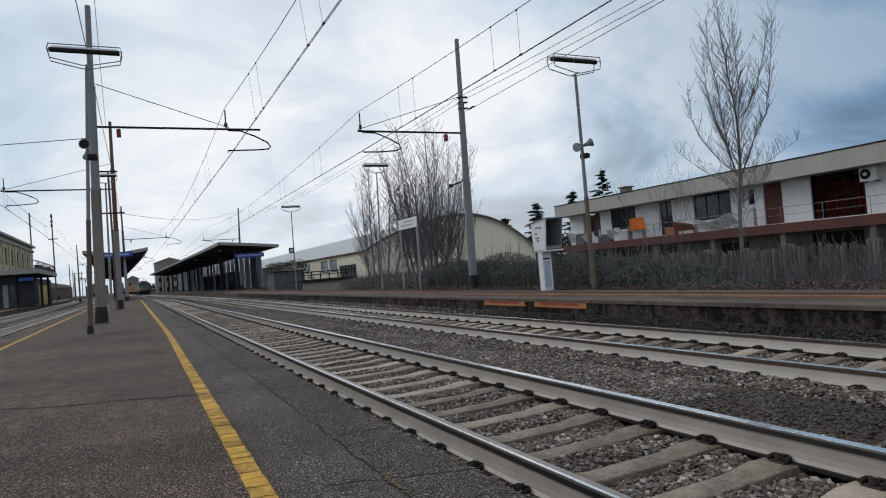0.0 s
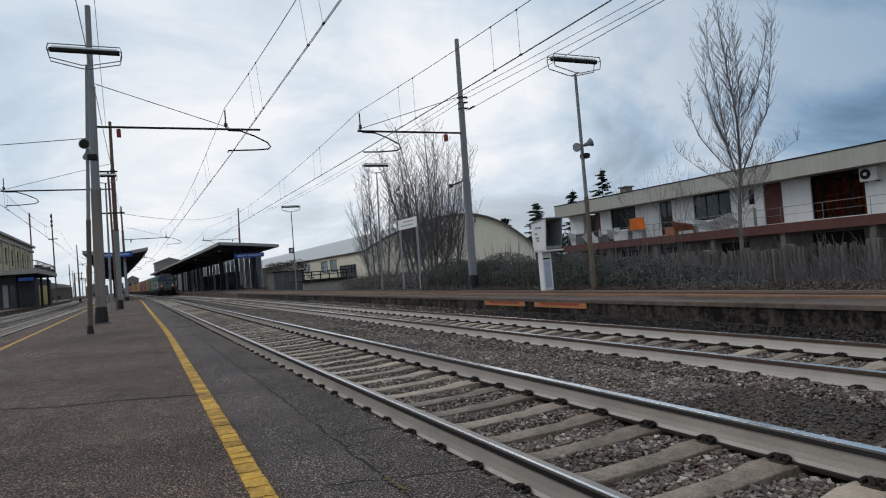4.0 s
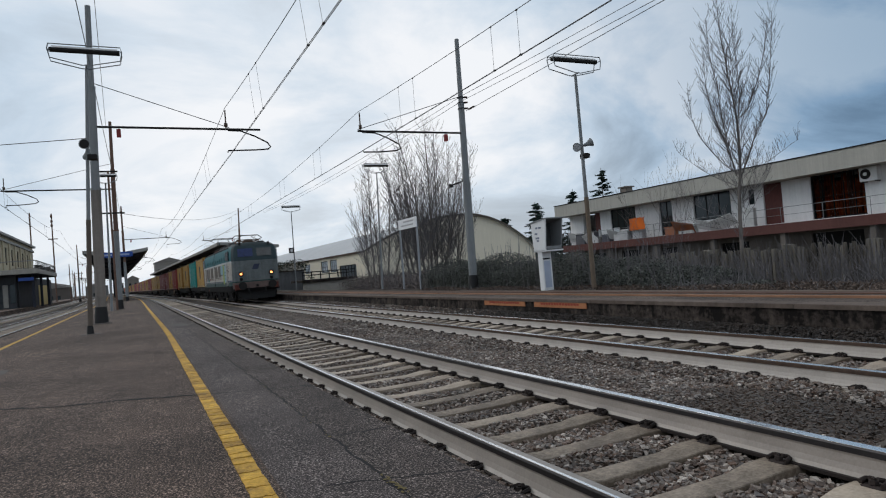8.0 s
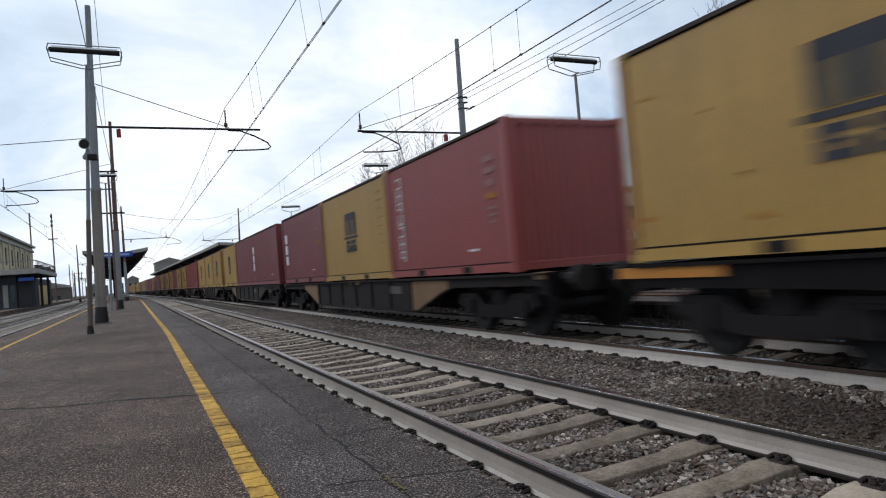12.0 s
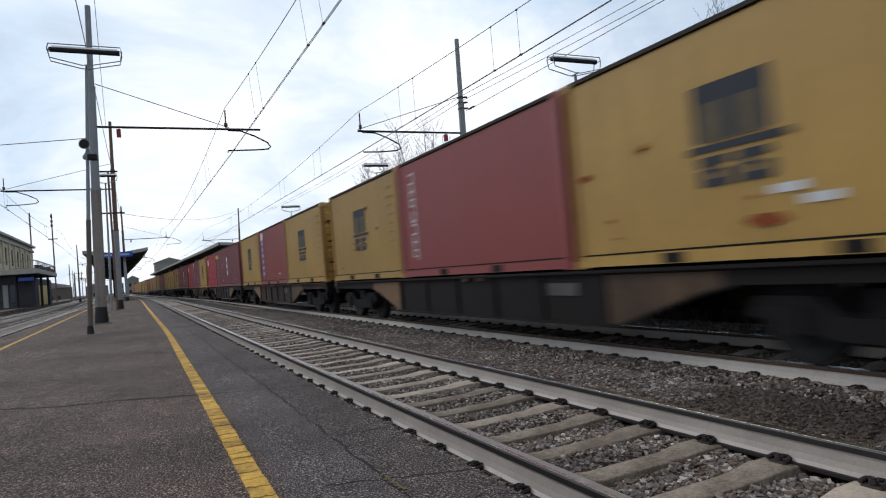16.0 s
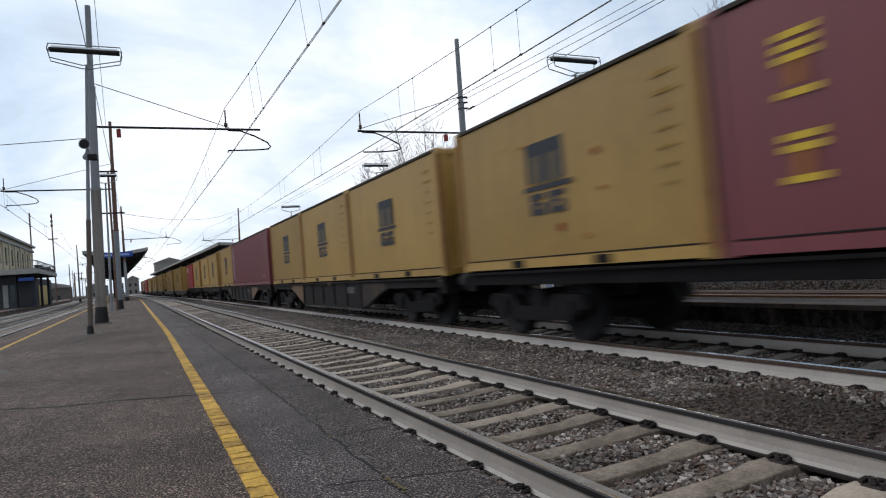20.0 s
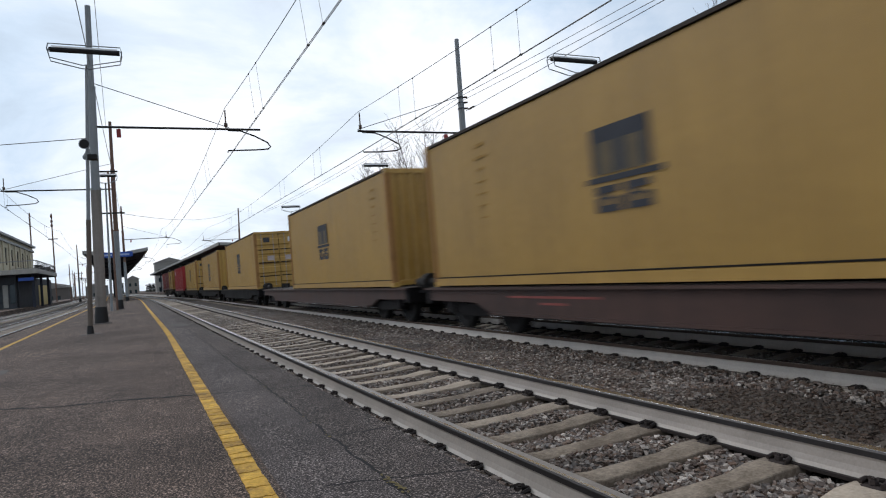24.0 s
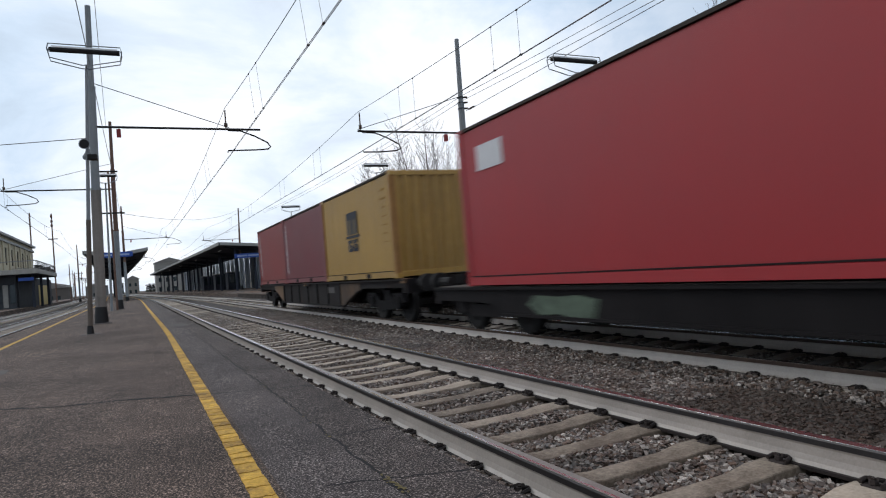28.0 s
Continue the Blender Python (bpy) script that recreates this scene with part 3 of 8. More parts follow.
def container(s0, s1, colour, floor, height, doors, marks, label):
    """A shipping container whose near end is at s0 in the train; y runs from the near end to the far one."""
    m, word = COLOURS[colour]
    L, W2 = s1 - s0, 1.219
    long = L > 8
    t = thing("shipping_container", label or f"{word} {'forty' if long else 'twenty'}-foot steel shipping container with corrugated sides", "container", "containers on the train")
    key = (round(L, 2), colour, round(height, 2))
    z0, z1 = .16, height - .08
    for sx in (-1, 1):
        part("side_panel", shared(key + ("side", sx), lambda: corrugated(L - .3, z0, z1, -sx).mesh("side_panel", m)), None, t, m=pose(sx * (W2 - .02), .15, 0))
        part("bottom_rail", shared(key + ("brail", sx), lambda: Build().cbox(-.03, .1, 0.02, .03, L - .1, .165, .008).mesh("bottom_rail", m)), None, t, m=pose(sx * (W2 - .035), 0, 0))
        part("top_rail", shared((round(L, 2), round(height, 2), "trail"), lambda: Build().cbox(-.03, .1, height - .055, .03, L - .1, height - .002, .008).mesh("top_rail", rail_shade)), None, t, m=pose(sx * (W2 - .035), 0, 0))
        # thin dark strip painted as the shadow below the corrugated wall
        part("seam", shared((round(L, 2), "seam"), lambda: Build().box(-.012, .15, .166, .012, L - .15, .186).mesh("seam", wagon_dark)), None, t, "shadow line above the bottom rail, drawn as a dark strip", m=pose(sx * (W2 - .014), 0, 0))
        if not long:
            for y in (L / 2 - 1.03, L / 2 + 1.03):
                part("fork_pocket", shared("fork_pocket", lambda: Build().box(-.004, -.17, .03, .004, .17, .145).mesh("fork_pocket", wagon_dark)), None, t, m=pose(sx * (W2 - .002), y, 0))
    part("roof_panel", shared(key + ("roof",), lambda: roof_sheet(L, height, m)), None, t)
    part("floor_panel", shared(key + ("floor",), lambda: Build().box(-1.15, .1, .06, 1.15, L - .1, .15).mesh("floor_panel", dark_iron)), None, t)
    for y, outward in ((0, -1), (L, 1)):
        for sx in (-1, 1):
            part("corner_post", shared(key + ("post",), lambda: Build().cbox(-.07, -.075, .1, .07, .075, height - .1, .015).mesh("corner_post", mat("ochre_worn", (0.27, 0.14, 0.05), .8, var=.5, scale=2, fine=12, streak=.3) if colour == "yellow" else m)), None, t, m=pose(sx * (W2 - .07), y - outward * .085, 0))
            for z in (0.0, height - .118):
                part("corner_casting", shared(key + ("cast",), lambda: Build().cbox(-.081, -.089, 0, .081, .089, .118, .012).mesh("corner_casting", m)), None, t, m=pose(sx * (W2 - .081), y - outward * .089, z))
        part("end_sill", shared(key + ("sill",), lambda: Build().cbox(-1.14, -.05, .03, 1.14, .05, .16, .01).mesh("end_sill", m)), None, t, m=pose(0, y - outward * .07, 0))
        part("end_header", shared(key + ("head",), lambda: Build().cbox(-1.14, -.05, height - .13, 1.14, .05, height - .01, .01).mesh("end_header", m)), None, t, m=pose(0, y - outward * .07, 0))
        if (doors == "near") == (outward < 0):
            for sx in (-1, 1):
                d = part("door", shared(key + ("door", sx, outward), lambda: door_leaf(sx, outward, height, m)), None, t, m=pose(0, y, 0))
                part("locking_bar", shared(key + ("bar", outward), lambda: Build().tube((0, outward * -.01, .12), (0, outward * -.01, height - .1), .013, n=6).mesh("locking_bar", galv)), None, d, m=pose(sx * .28, 0, 0))
                part("locking_bar", shared(key + ("bar", outward), None), None, d, m=pose(sx * .86, 0, 0))
                for zz in (.62, 1.3, 1.95):
                    part("panel_gap", shared(("dgap", outward), lambda: Build().box(-.5, -.004, -.025, .5, .004, .025).mesh("panel_gap", wagon_dark)), None, d, m=pose(sx * .55, outward * -.008, zz))
                for zz, xx, mt in ((height - .42, .62, c_dark if sx < 0 else c_white), (height - 1.35, .45, c_faded)):
                    part("placard", shared(("plac", mt.name, outward), lambda: Build().box(-.16, -.004, -.12, .16, .004, .12).mesh("placard", mt)), None, d, "small painted placard", m=pose(sx * xx, outward * .0, zz))
        else:
            part("end_panel", shared(key + ("end", outward), lambda: end_sheet(outward, height, m)), None, t, m=pose(0, y, 0))
    for mk in marks:
        lettering(t, mk, L, height)
    return t


def roof_sheet(L, height, m):
    b = Build()
    n = int(L / .5)
    pts = []
    for i in range(n):
        y = .12 + (L - .24) * i / n
        pts += [(y, 0), (y + .2, 0), (y + .26, -.018), (y + .44, -.018)]
    b.v = [(x, y, height - .025 + z) for y, z in pts for x in (-1.17, 1.17)]
    b.f = [(2 * i, 2 * i + 2, 2 * i + 3, 2 * i + 1) for i in range(len(pts) - 1)]
    b.box(-1.16, .1, height - .07, 1.16, L - .1, height - .05)
    return b.mesh("roof_panel", m)


def end_sheet(outward, height, m):
    b = Build()
    n, pts = 8, []
    for i in range(n):
        x = -1.08 + 2.16 * i / n
        pts += [(x, 0), (x + .08, 0), (x + .13, .045), (x + .22, .045)]
    pts += [(1.08, 0)]
    b.v = [(x, -outward * (.03 + d), z) for x, d in pts for z in (.15, height - .12)]
    b.f = [(2 * i, 2 * i + 2, 2 * i + 3, 2 * i + 1) for i in range(len(pts) - 1)]
    return b.mesh("end_panel", m)


def door_leaf(sx, outward, height, m):
    """One ribbed door leaf in a single skin."""
    x0, x1 = sorted((sx * .015, sx * 1.08))
    y = -outward * .07
    pts = [(y - outward * .02, .17), (y - outward * .02, height - .14), (y + outward * .02, height - .14)]
    for k in range(4, -1, -1):
        z = .3 + (height - .75) * k / 4.5
        pts += [(y + outward * .02, z + .33), (y + outward * .06, z + .29), (y + outward * .06, z + .04), (y + outward * .02, z)]
    pts += [(y + outward * .02, .17)]
    return Build().prism(pts, x0, x1, "x").mesh("door", m)


def lettering(t, mk, L, height):
    """Marks on the side that faces the platform: (kind, place along the length)."""
    kind, at, *more = mk
    x = -1.2005
    if kind.startswith("emblem"):
        y = L * at
        k, zt, lh = {"emblem": (1.0, 1.90, .32), "emblem_long": (1.15, 2.05, .34), "emblem_large": (1.25, 2.10, .62), "emblem_small": (.94, 2.12, .42)}[kind]
        field = mat("emblem_grey", (.105, .080, .045), .7, var=.45)
        part("emblem_field", shared(("field", k), lambda: Build().box(-.002, -.44 * k, -.62, 0, .44 * k, -.1).mesh("emblem_field", field)), None, t, "grey field of the emblem", m=pose(x, y, zt))
        comb = [(-.47, -.60), (-.33, -.60), (-.33, -.20), (-.09, -.20), (-.09, -.60), (.10, -.60), (.10, -.20), (.36, -.20), (.36, -.60), (.47, -.60), (.47, 0), (-.47, 0)]
        part("emblem_arch", shared(("arch", k), lambda: Build().prism([(a * k, c) for a, c in comb], -.004, 0, "x").mesh("emblem_arch", c_dark)), None, t, "dark painted emblem", m=pose(x, y, zt))
        part("emblem_line", shared(("eline", k), lambda: Build().box(-.004, -.62 * k, -.72, 0, .58 * k, -.645).mesh("emblem_line", c_dark)), None, t, m=pose(x, y, zt))
        block = [(0, 0), (.40, 0), (.40, .58), (.26, .58), (.26, .26), (.13, .26), (.13, .42), (.40, .70), (.40, 1), (.02, 1), (.02, .74), (.22, .74), (.22, .62), (0, .5)]
        for q in (-.44, .04):
            part("emblem_letter", shared(("eletter", k), lambda: Build().prism([(a * k, c * lh) for a, c in block], -.004, 0, "x").mesh("emblem_letter", c_dark)), None, t, m=pose(x, y + q * k, zt - .77 - lh))
    elif kind in ("column_white", "column_blue", "column_gold"):
        y = L * at
        z = height - .30
        glyphs = ([(-.17, 0, .17, .05), (-.17, -.20, .17, -.15), (-.17, -.15, -.10, 0)], [(-.17, -.20, -.10, .05), (.10, -.20, .17, .05), (-.10, -.10, .10, -.05)],
                  [(-.17, -.20, -.09, .05), (-.09, 0, .17, .05), (.10, -.09, .17, 0), (-.09, -.13, .17, -.09)], [(-.17, -.20, .17, -.14), (-.17, -.14, -.09, .05), (.09, -.14, .17, .05)])
        if kind == "column_gold":
            for dz in (2.08, 1.97, 1.86, 1.53, 1.13, 1.02, .73):
                part("letter_bar", shared((kind, "bar"), lambda: Build().box(-.003, -.2, -.07, 0, .2, 0).mesh("letter_bar", c_gold)), None, t, "gold bar of an upright column", m=pose(x, y, height - 2.57 + dz))
            for dz in (1.79, .95):
                part("letter_stem", shared((kind, "stem"), lambda: Build().box(-.002, -.06, -.22, 0, .08, 0).mesh("letter_stem", mat("letter_faint_gold", (.30, .12, .03), .8, var=.5))), None, t, "faint gold stem", m=pose(x, y, height - 2.57 + dz))
        elif kind == "column_blue":
            pn = part("blue_panel", shared((kind, height), lambda: Build().box(-.002, -.21, -1.95, 0, .21, -.19).mesh("blue_panel", c_blue)), None, t, "blue upright lettering panel", m=pose(x, y, z))
            part("white_square", shared((kind, "sq"), lambda: Build().box(-.004, -.30, -.18, 0, .30, .15).mesh("white_square", c_white)), None, t, "white square above the blue panel", m=pose(x, y, z))
            for i in range(6):
                part("letter_block", shared((kind, "pill"), lambda: Build().prism([(-.17, -.04), (-.12, 0), (.12, 0), (.17, -.04), (.17, -.10), (.12, -.14), (-.12, -.14), (-.17, -.10)], -.004, -.0025, "x").mesh("letter_block", c_faded)), None, pn, m=pose(0, 0, -.27 - i * .284))
        else:
            for i in range(7):
                b = Build()
                for y0, z0, y1, z1 in glyphs[i % 4]:
                    b.box(-.003, y0, z0 - .05, 0, y1, z1 - .05)
                part("letter_block", shared((kind, i % 4), lambda: b.mesh("letter_block", c_faded)), None, t, "faded white strokes of an upright column", m=pose(x, y, z - i * .275))
    elif kind == "badge":
        y = L * at
        part("badge", Build().box(x - .003, y - .42, height - .84, x, y + .42, height - .40), c_white, t, "white painted panel")
    elif kind == "gold_bars":
        y = L * at
        for i in range(7):
            part("letter_bar", shared("gold_bar", lambda: Build().box(-.003, 0, -.25, 0, .205, 0).mesh("letter_bar", c_gold)), None, t, m=pose(x, y - .85 + i * .24, height - .30))
    elif kind == "boxes":
        y = L * at
        for i in range(3):
            part("white_square", shared("white_square", lambda: Build().box(-.003, -.2, -.34, 0, .2, 0).mesh("white_square", c_white)), None, t, "white painted square", m=pose(x, y, height - .66 - i * .42))
    elif kind == "white_strip":
        y = L * at
        st = part("white_strip", Build().box(-.003, -.17, .55, 0, .17, height - .5), c_white, t, "upright white lettering strip", m=pose(x, y, 0))
        for i in range(9):
            part("letter_gap", Build().box(-.006, -.13 + .03 * (i % 3), .62 + i * .165, -.0035, .11 + .02 * (i % 2), .64 + i * .165), c_teal, st)
    elif kind == "pale_label":
        part("label", Build().box(-.003, -.30, 1.42, 0, .30, 1.52), mat("label_ochre", (.22, .25, .12), .7, var=.5, scale=5), t, "faded ochre label", m=pose(x, L * at, 0))
    elif kind == "rust":
        rr = random.Random(int(L * 1000) + int(at * 100))
        for i in range(7):
            y, z, w, h = L * rr.uniform(.06, .94), rr.uniform(.35, height - .5), rr.uniform(.05, .22), rr.uniform(.02, .09)
            pts = [(w * rr.uniform(.4, 1) * math.cos(a * .785), h * rr.uniform(.4, 1) * math.sin(a * .785)) for a in range(8)]
            part("rust_patch", Build().prism(pts, -.003, 0, "x"), mat("rust_smear", (.31, .145, .035), .85, var=.5) if i % 3 else mat("rust_patch", (.22, .055, .02), .85, var=.5), t, "rust patch", m=pose(x, y, z))
    elif kind == "spot":
        z, w, h, tone = more
        rr = random.Random(int(at * 1000))
        pts = [(w * rr.uniform(.6, 1) * math.cos(a * .628), h * rr.uniform(.6, 1) * math.sin(a * .628) + .2 * h * math.cos(a * .628)) for a in range(10)]
        part("rust_patch", Build().prism(pts, -.003, 0, "x"), mat("rust_orange", (.40, .175, .025), .8, var=.4, scale=6) if tone else mat("rust_smudge", (.20, .095, .030), .85, var=.5), t, "orange rust patch" if tone else "brown rust patch", m=pose(x, L * at, z))
    elif kind == "scuffs":
        y = L * at
        for dy, z, w, h in ((.0, height - 1.93, .34, .09), (-.32, height - 2.06, .34, .09)):
            part("scratch", Build().box(-.003, -w / 2, 0, 0, w / 2, h), c_white, t, "bare white scratch", m=pose(x, y + dy, z))
        part("rust_patch", Build().prism([(-.2, 0), (.12, -.05), (.3, .03), (.18, .1), (-.1, .09)], -.003, 0, "x"), mat("rust_patch", (.22, .055, .02), .85, var=.5), t, "red-brown rust patch", m=pose(x, y + .2, height - 2.2))
    elif kind in ("codes", "codes_plain"):
        y = L * at
        pale, gold = mat("letter_faint", (.235, .125, .118), .8, var=.5), mat("letter_faint_gold", (.30, .12, .03), .8, var=.5)
        gold = pale if kind == "codes_plain" else gold
        for i, (w, h, dz, m) in enumerate(((.40, .11, .42, pale), (.44, .10, .62, pale), (.26, .12, .84, pale), (.40, .10, 1.06, gold), (.34, .04, 1.24, pale), (.34, .04, 1.36, pale), (.26, .04, 1.48, pale))):
            part("code_line", shared((kind, w, h, dz), lambda: Build().box(-.003, -w / 2, 0, 0, w / 2, h).mesh("code_line", m)), None, t, m=pose(x, y, height - dz - .22))
        part("label", shared("small_label", lambda: Build().box(-.003, -.16, 0, 0, .16, .045).mesh("label", c_white)), None, t, "small white label", m=pose(x, y + .75, .42))
    elif kind == "codes_dark":
        y = L * at
        m = mat("letter_brown", (.275, .16, .045), .8, var=.4)
        for i, (w, h) in enumerate(((.34, .06), (.4, .05), (.2, .05), (.32, .03), (.32, .03), (.28, .03), (.2, .03))):
            part("code_line", shared((kind, w, h), lambda: Build().box(-.003, -w / 2, 0, 0, w / 2, h).mesh("code_line", m)), None, t, m=pose(x, y, height - .42 - i * .21))


# near and far end along the train, colour, door end, marks; heights go with the wagon
LOW, HIGH, FLAT = .755, .968, 1.012
E_, CW, CB, CG = "emblem", "column_white", "column_blue", "column_gold"
YL = [(E_, .52), ("codes_dark", .10)]
LOADS = [
    (223.95, 230.17, "yellow", "near", YL), (231.85, 237.6, "teal", "far", [("white_strip", .90), ("pale_label", .20)]),
    (239.6, 245.33, "yellow", "near", YL + [("codes_dark", .9)]), (247.1, 253.15, "yellow", "near", YL + [("rust", .7)]),
    (255.8, 261.25, "brick", "far", [(CW, .87), ("codes", .12)]), (261.3, 267.1, "yellow", "far", YL), (267.2, 273.2, "wine", "far", [("boxes", .9), ("codes", .12)]),
    (274.4, 286.4, "wine", "far", [("boxes", .5), ("codes", .06)]), (286.5, 292.4, "yellow", "far", YL),
    (293.6, 299.0, "yellow", "far", YL), (299.05, 304.8, "yellow", "far", YL + [("rust", .9)]), (304.9, 310.8, "yellow", "near", YL),
    (312.2, 324.05, "brick", "far", [("codes", .046)]), (324.1, 329.6, "yellow", "far", YL),
    (331.0, 336.6, "yellow", "near", YL + [("scuffs", .42), ("rust", .1)]), (336.7, 342.9, "brick", "far", [(CW, .88)]), (342.95, 348.5, "yellow", "far", YL + [("rust", .2)]),
    (349.5, 355.15, "yellow", "near", YL), (355.2, 360.95, "brick", "far", [(CB, .87), ("codes", .12)]), (361.0, 366.7, "yellow", "far", YL),
    (367.7, 379.25, "wine", "far", [("boxes", .47), ("codes", .61), ("codes", .06), ("gold_bars", .92)]), (379.3, 385.2, "red", "far", [("badge", .88)]),
    (386.3, 392.0, "yellow", "far", YL + [("rust", .6)]), (392.05, 398.05, "wine", "far", [(CB, .865)]), (398.1, 403.7, "red", "far", [("badge", .88), ("codes", .12)]),
    (404.65, 416.5, "wine", "far", [("boxes", .38), ("codes", .06), (CG, .917)]), (416.55, 422.3, "yellow", "far", YL + [("rust", .6)]),
    (423.1, 429.05, "yellow", "far", YL), (429.1, 434.7, "yellow", "far", YL), (434.75, 440.4, "yellow", "far", [(E_, .469), ("codes_dark", .86)]),
    (441.2, 452.8, "wine", "far", [(CW, .96), ("codes_plain", .06)]), (452.85, 458.8, "yellow", "far", YL),
    (460.7, 466.75, "yellow", "far", YL + [("rust", .0)]), (466.8, 472.8, "yellow", "far", YL),
    (474.3, 480.4, "yellow", "far", YL), (481.5, 487.5, "red", "far", [("badge", .80)]),
    (494.9, 506.0, "yellow", "far", [("emblem_long", .484), ("codes_dark", .80)]), (508.3, 519.0, "yellow", "far", [("emblem_long", .56), ("codes_dark", .10)]),
    (526.9, 538.0, "yellow", "near", [("emblem_long", .52), ("codes_dark", .10)]), (542.68, 554.4, "yellow", "far", [("emblem_large", .52), ("rust", .4), ("spot", .062, .80, .28, .07, 1)]),
    (560.0, 571.5, "yellow", "near", [("emblem_small", .513), ("rust", .6), ("spot", .215, .56, .34, .13, 0), ("spot", .20, 1.78, .2, .06, 0), ("spot", .04, .82, .3, .10, 1)]), (576.0, 586.9, "red", "far", [("badge", .90)]),
    (590.4, 596.45, "yellow", "far", YL), (596.5, 602.5, "wine", "far", [(CW, .92)]), (602.55, 608.2, "brick", "far", [(CW, .92)]),
]
# wagons: near and far buffer, deck height of the load, kind of frame
WAGONS = [(222.9, 238.0, FLAT, "flat"), (238.5, 253.7, FLAT, "flat"), (254.5, 274.0, HIGH, "deep"), (274.0, 293.1, HIGH, "deep"), (293.1, 311.6, HIGH, "deep"), (311.6, 330.3, HIGH, "deep"),
          (330.3, 349.0, HIGH, "deep"), (349.0, 367.2, HIGH, "deep"), (367.2, 385.8, HIGH, "deep"), (385.8, 404.1, HIGH, "deep"), (404.1, 422.7, FLAT, "open"), (422.7, 440.8, HIGH, "deep"),
          (440.8, 459.8, HIGH, "deep"), (459.8, 473.6, HIGH, "flat"), (473.6, 488.4, HIGH, "flat"), (488.9, 507.0, LOW, "low"), (507.0, 525.9, LOW, "low"), (526.2, 542.7, LOW, "low"), (542.7, 559.4, LOW, "low"),
          (559.6, 574.8, LOW, "low"), (574.9, 588.9, LOW, "low"), (589.4, 608.9, HIGH, "deep")]


def on_line(s, t, z=0.0):
    """The pose at t seconds of a thing whose near end is at s in the train."""
    y = s - SPEED * t
    return pose(X2 + bend(y), y, z, rz=math.degrees(math.atan(-slope(y + 5))))


def train_rows(s, z=0.0):
    times = sorted({0.0, 28.0, *[float(k) for k in range(0, 29, 2)]})
    bends = [(s - y) / SPEED for y in (110, 97, 90, 83, 76, 69, 62, 55, 48)]
    times = sorted(set(times) | {round(k, 2) for k in bends if 0 < k < 28})
    out = [times[0]]
    for k in times[1:]:
        if k - out[-1] > .15 or k == 28.0:
            out.append(k)
    return [(k, on_line(s, k, z)) for k in out]


MOVING = []


def lathe(profile, n):
    """A turned solid along x from (x, radius) pairs."""
    return Build().loft([[(x, r * math.cos(6.28319 * k / n), r * math.sin(6.28319 * k / n)) for k in range(n)] for x, r in profile])


def wheelset_mesh():
    half = [(.67, .085), (.67, .48), (.685, .48), (.685, .45), (.83, .45), (.83, .38), (.80, .30), (.83, .12), (.95, .085)]
    return lathe([(-x, r) for x, r in reversed(half)] + half, 16).mesh("wheelset", dark_iron)


def bogie_mesh(half=.9):
    b = Build()
    for sx in (-1, 1):
        b.prism([(-half - .45, .52), (-half - .35, .72), (-half + .3, .72), (-.35, .52), (.35, .52), (half - .3, .72), (half + .35, .72), (half + .45, .52), (half + .2, .46), (.45, .30), (-.45, .30), (-half - .2, .46)], sx * 1.02 - .06, sx * 1.02 + .06, "x")
        for y in (-half, half):
            b.box(sx * 1.02 - .1, y - .14, .34, sx * 1.02 + .12, y + .14, .62)
            for d in (-.22, .22):
                b.tube((sx * 1.04, y + d, .42), (sx * 1.04, y + d, .68), .07, n=8)
    b.box(-1.0, -.2, .5, 1.0, .2, .78)
    b.box(-.9, -half, .3, .9, half, .55)
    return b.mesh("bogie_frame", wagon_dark)


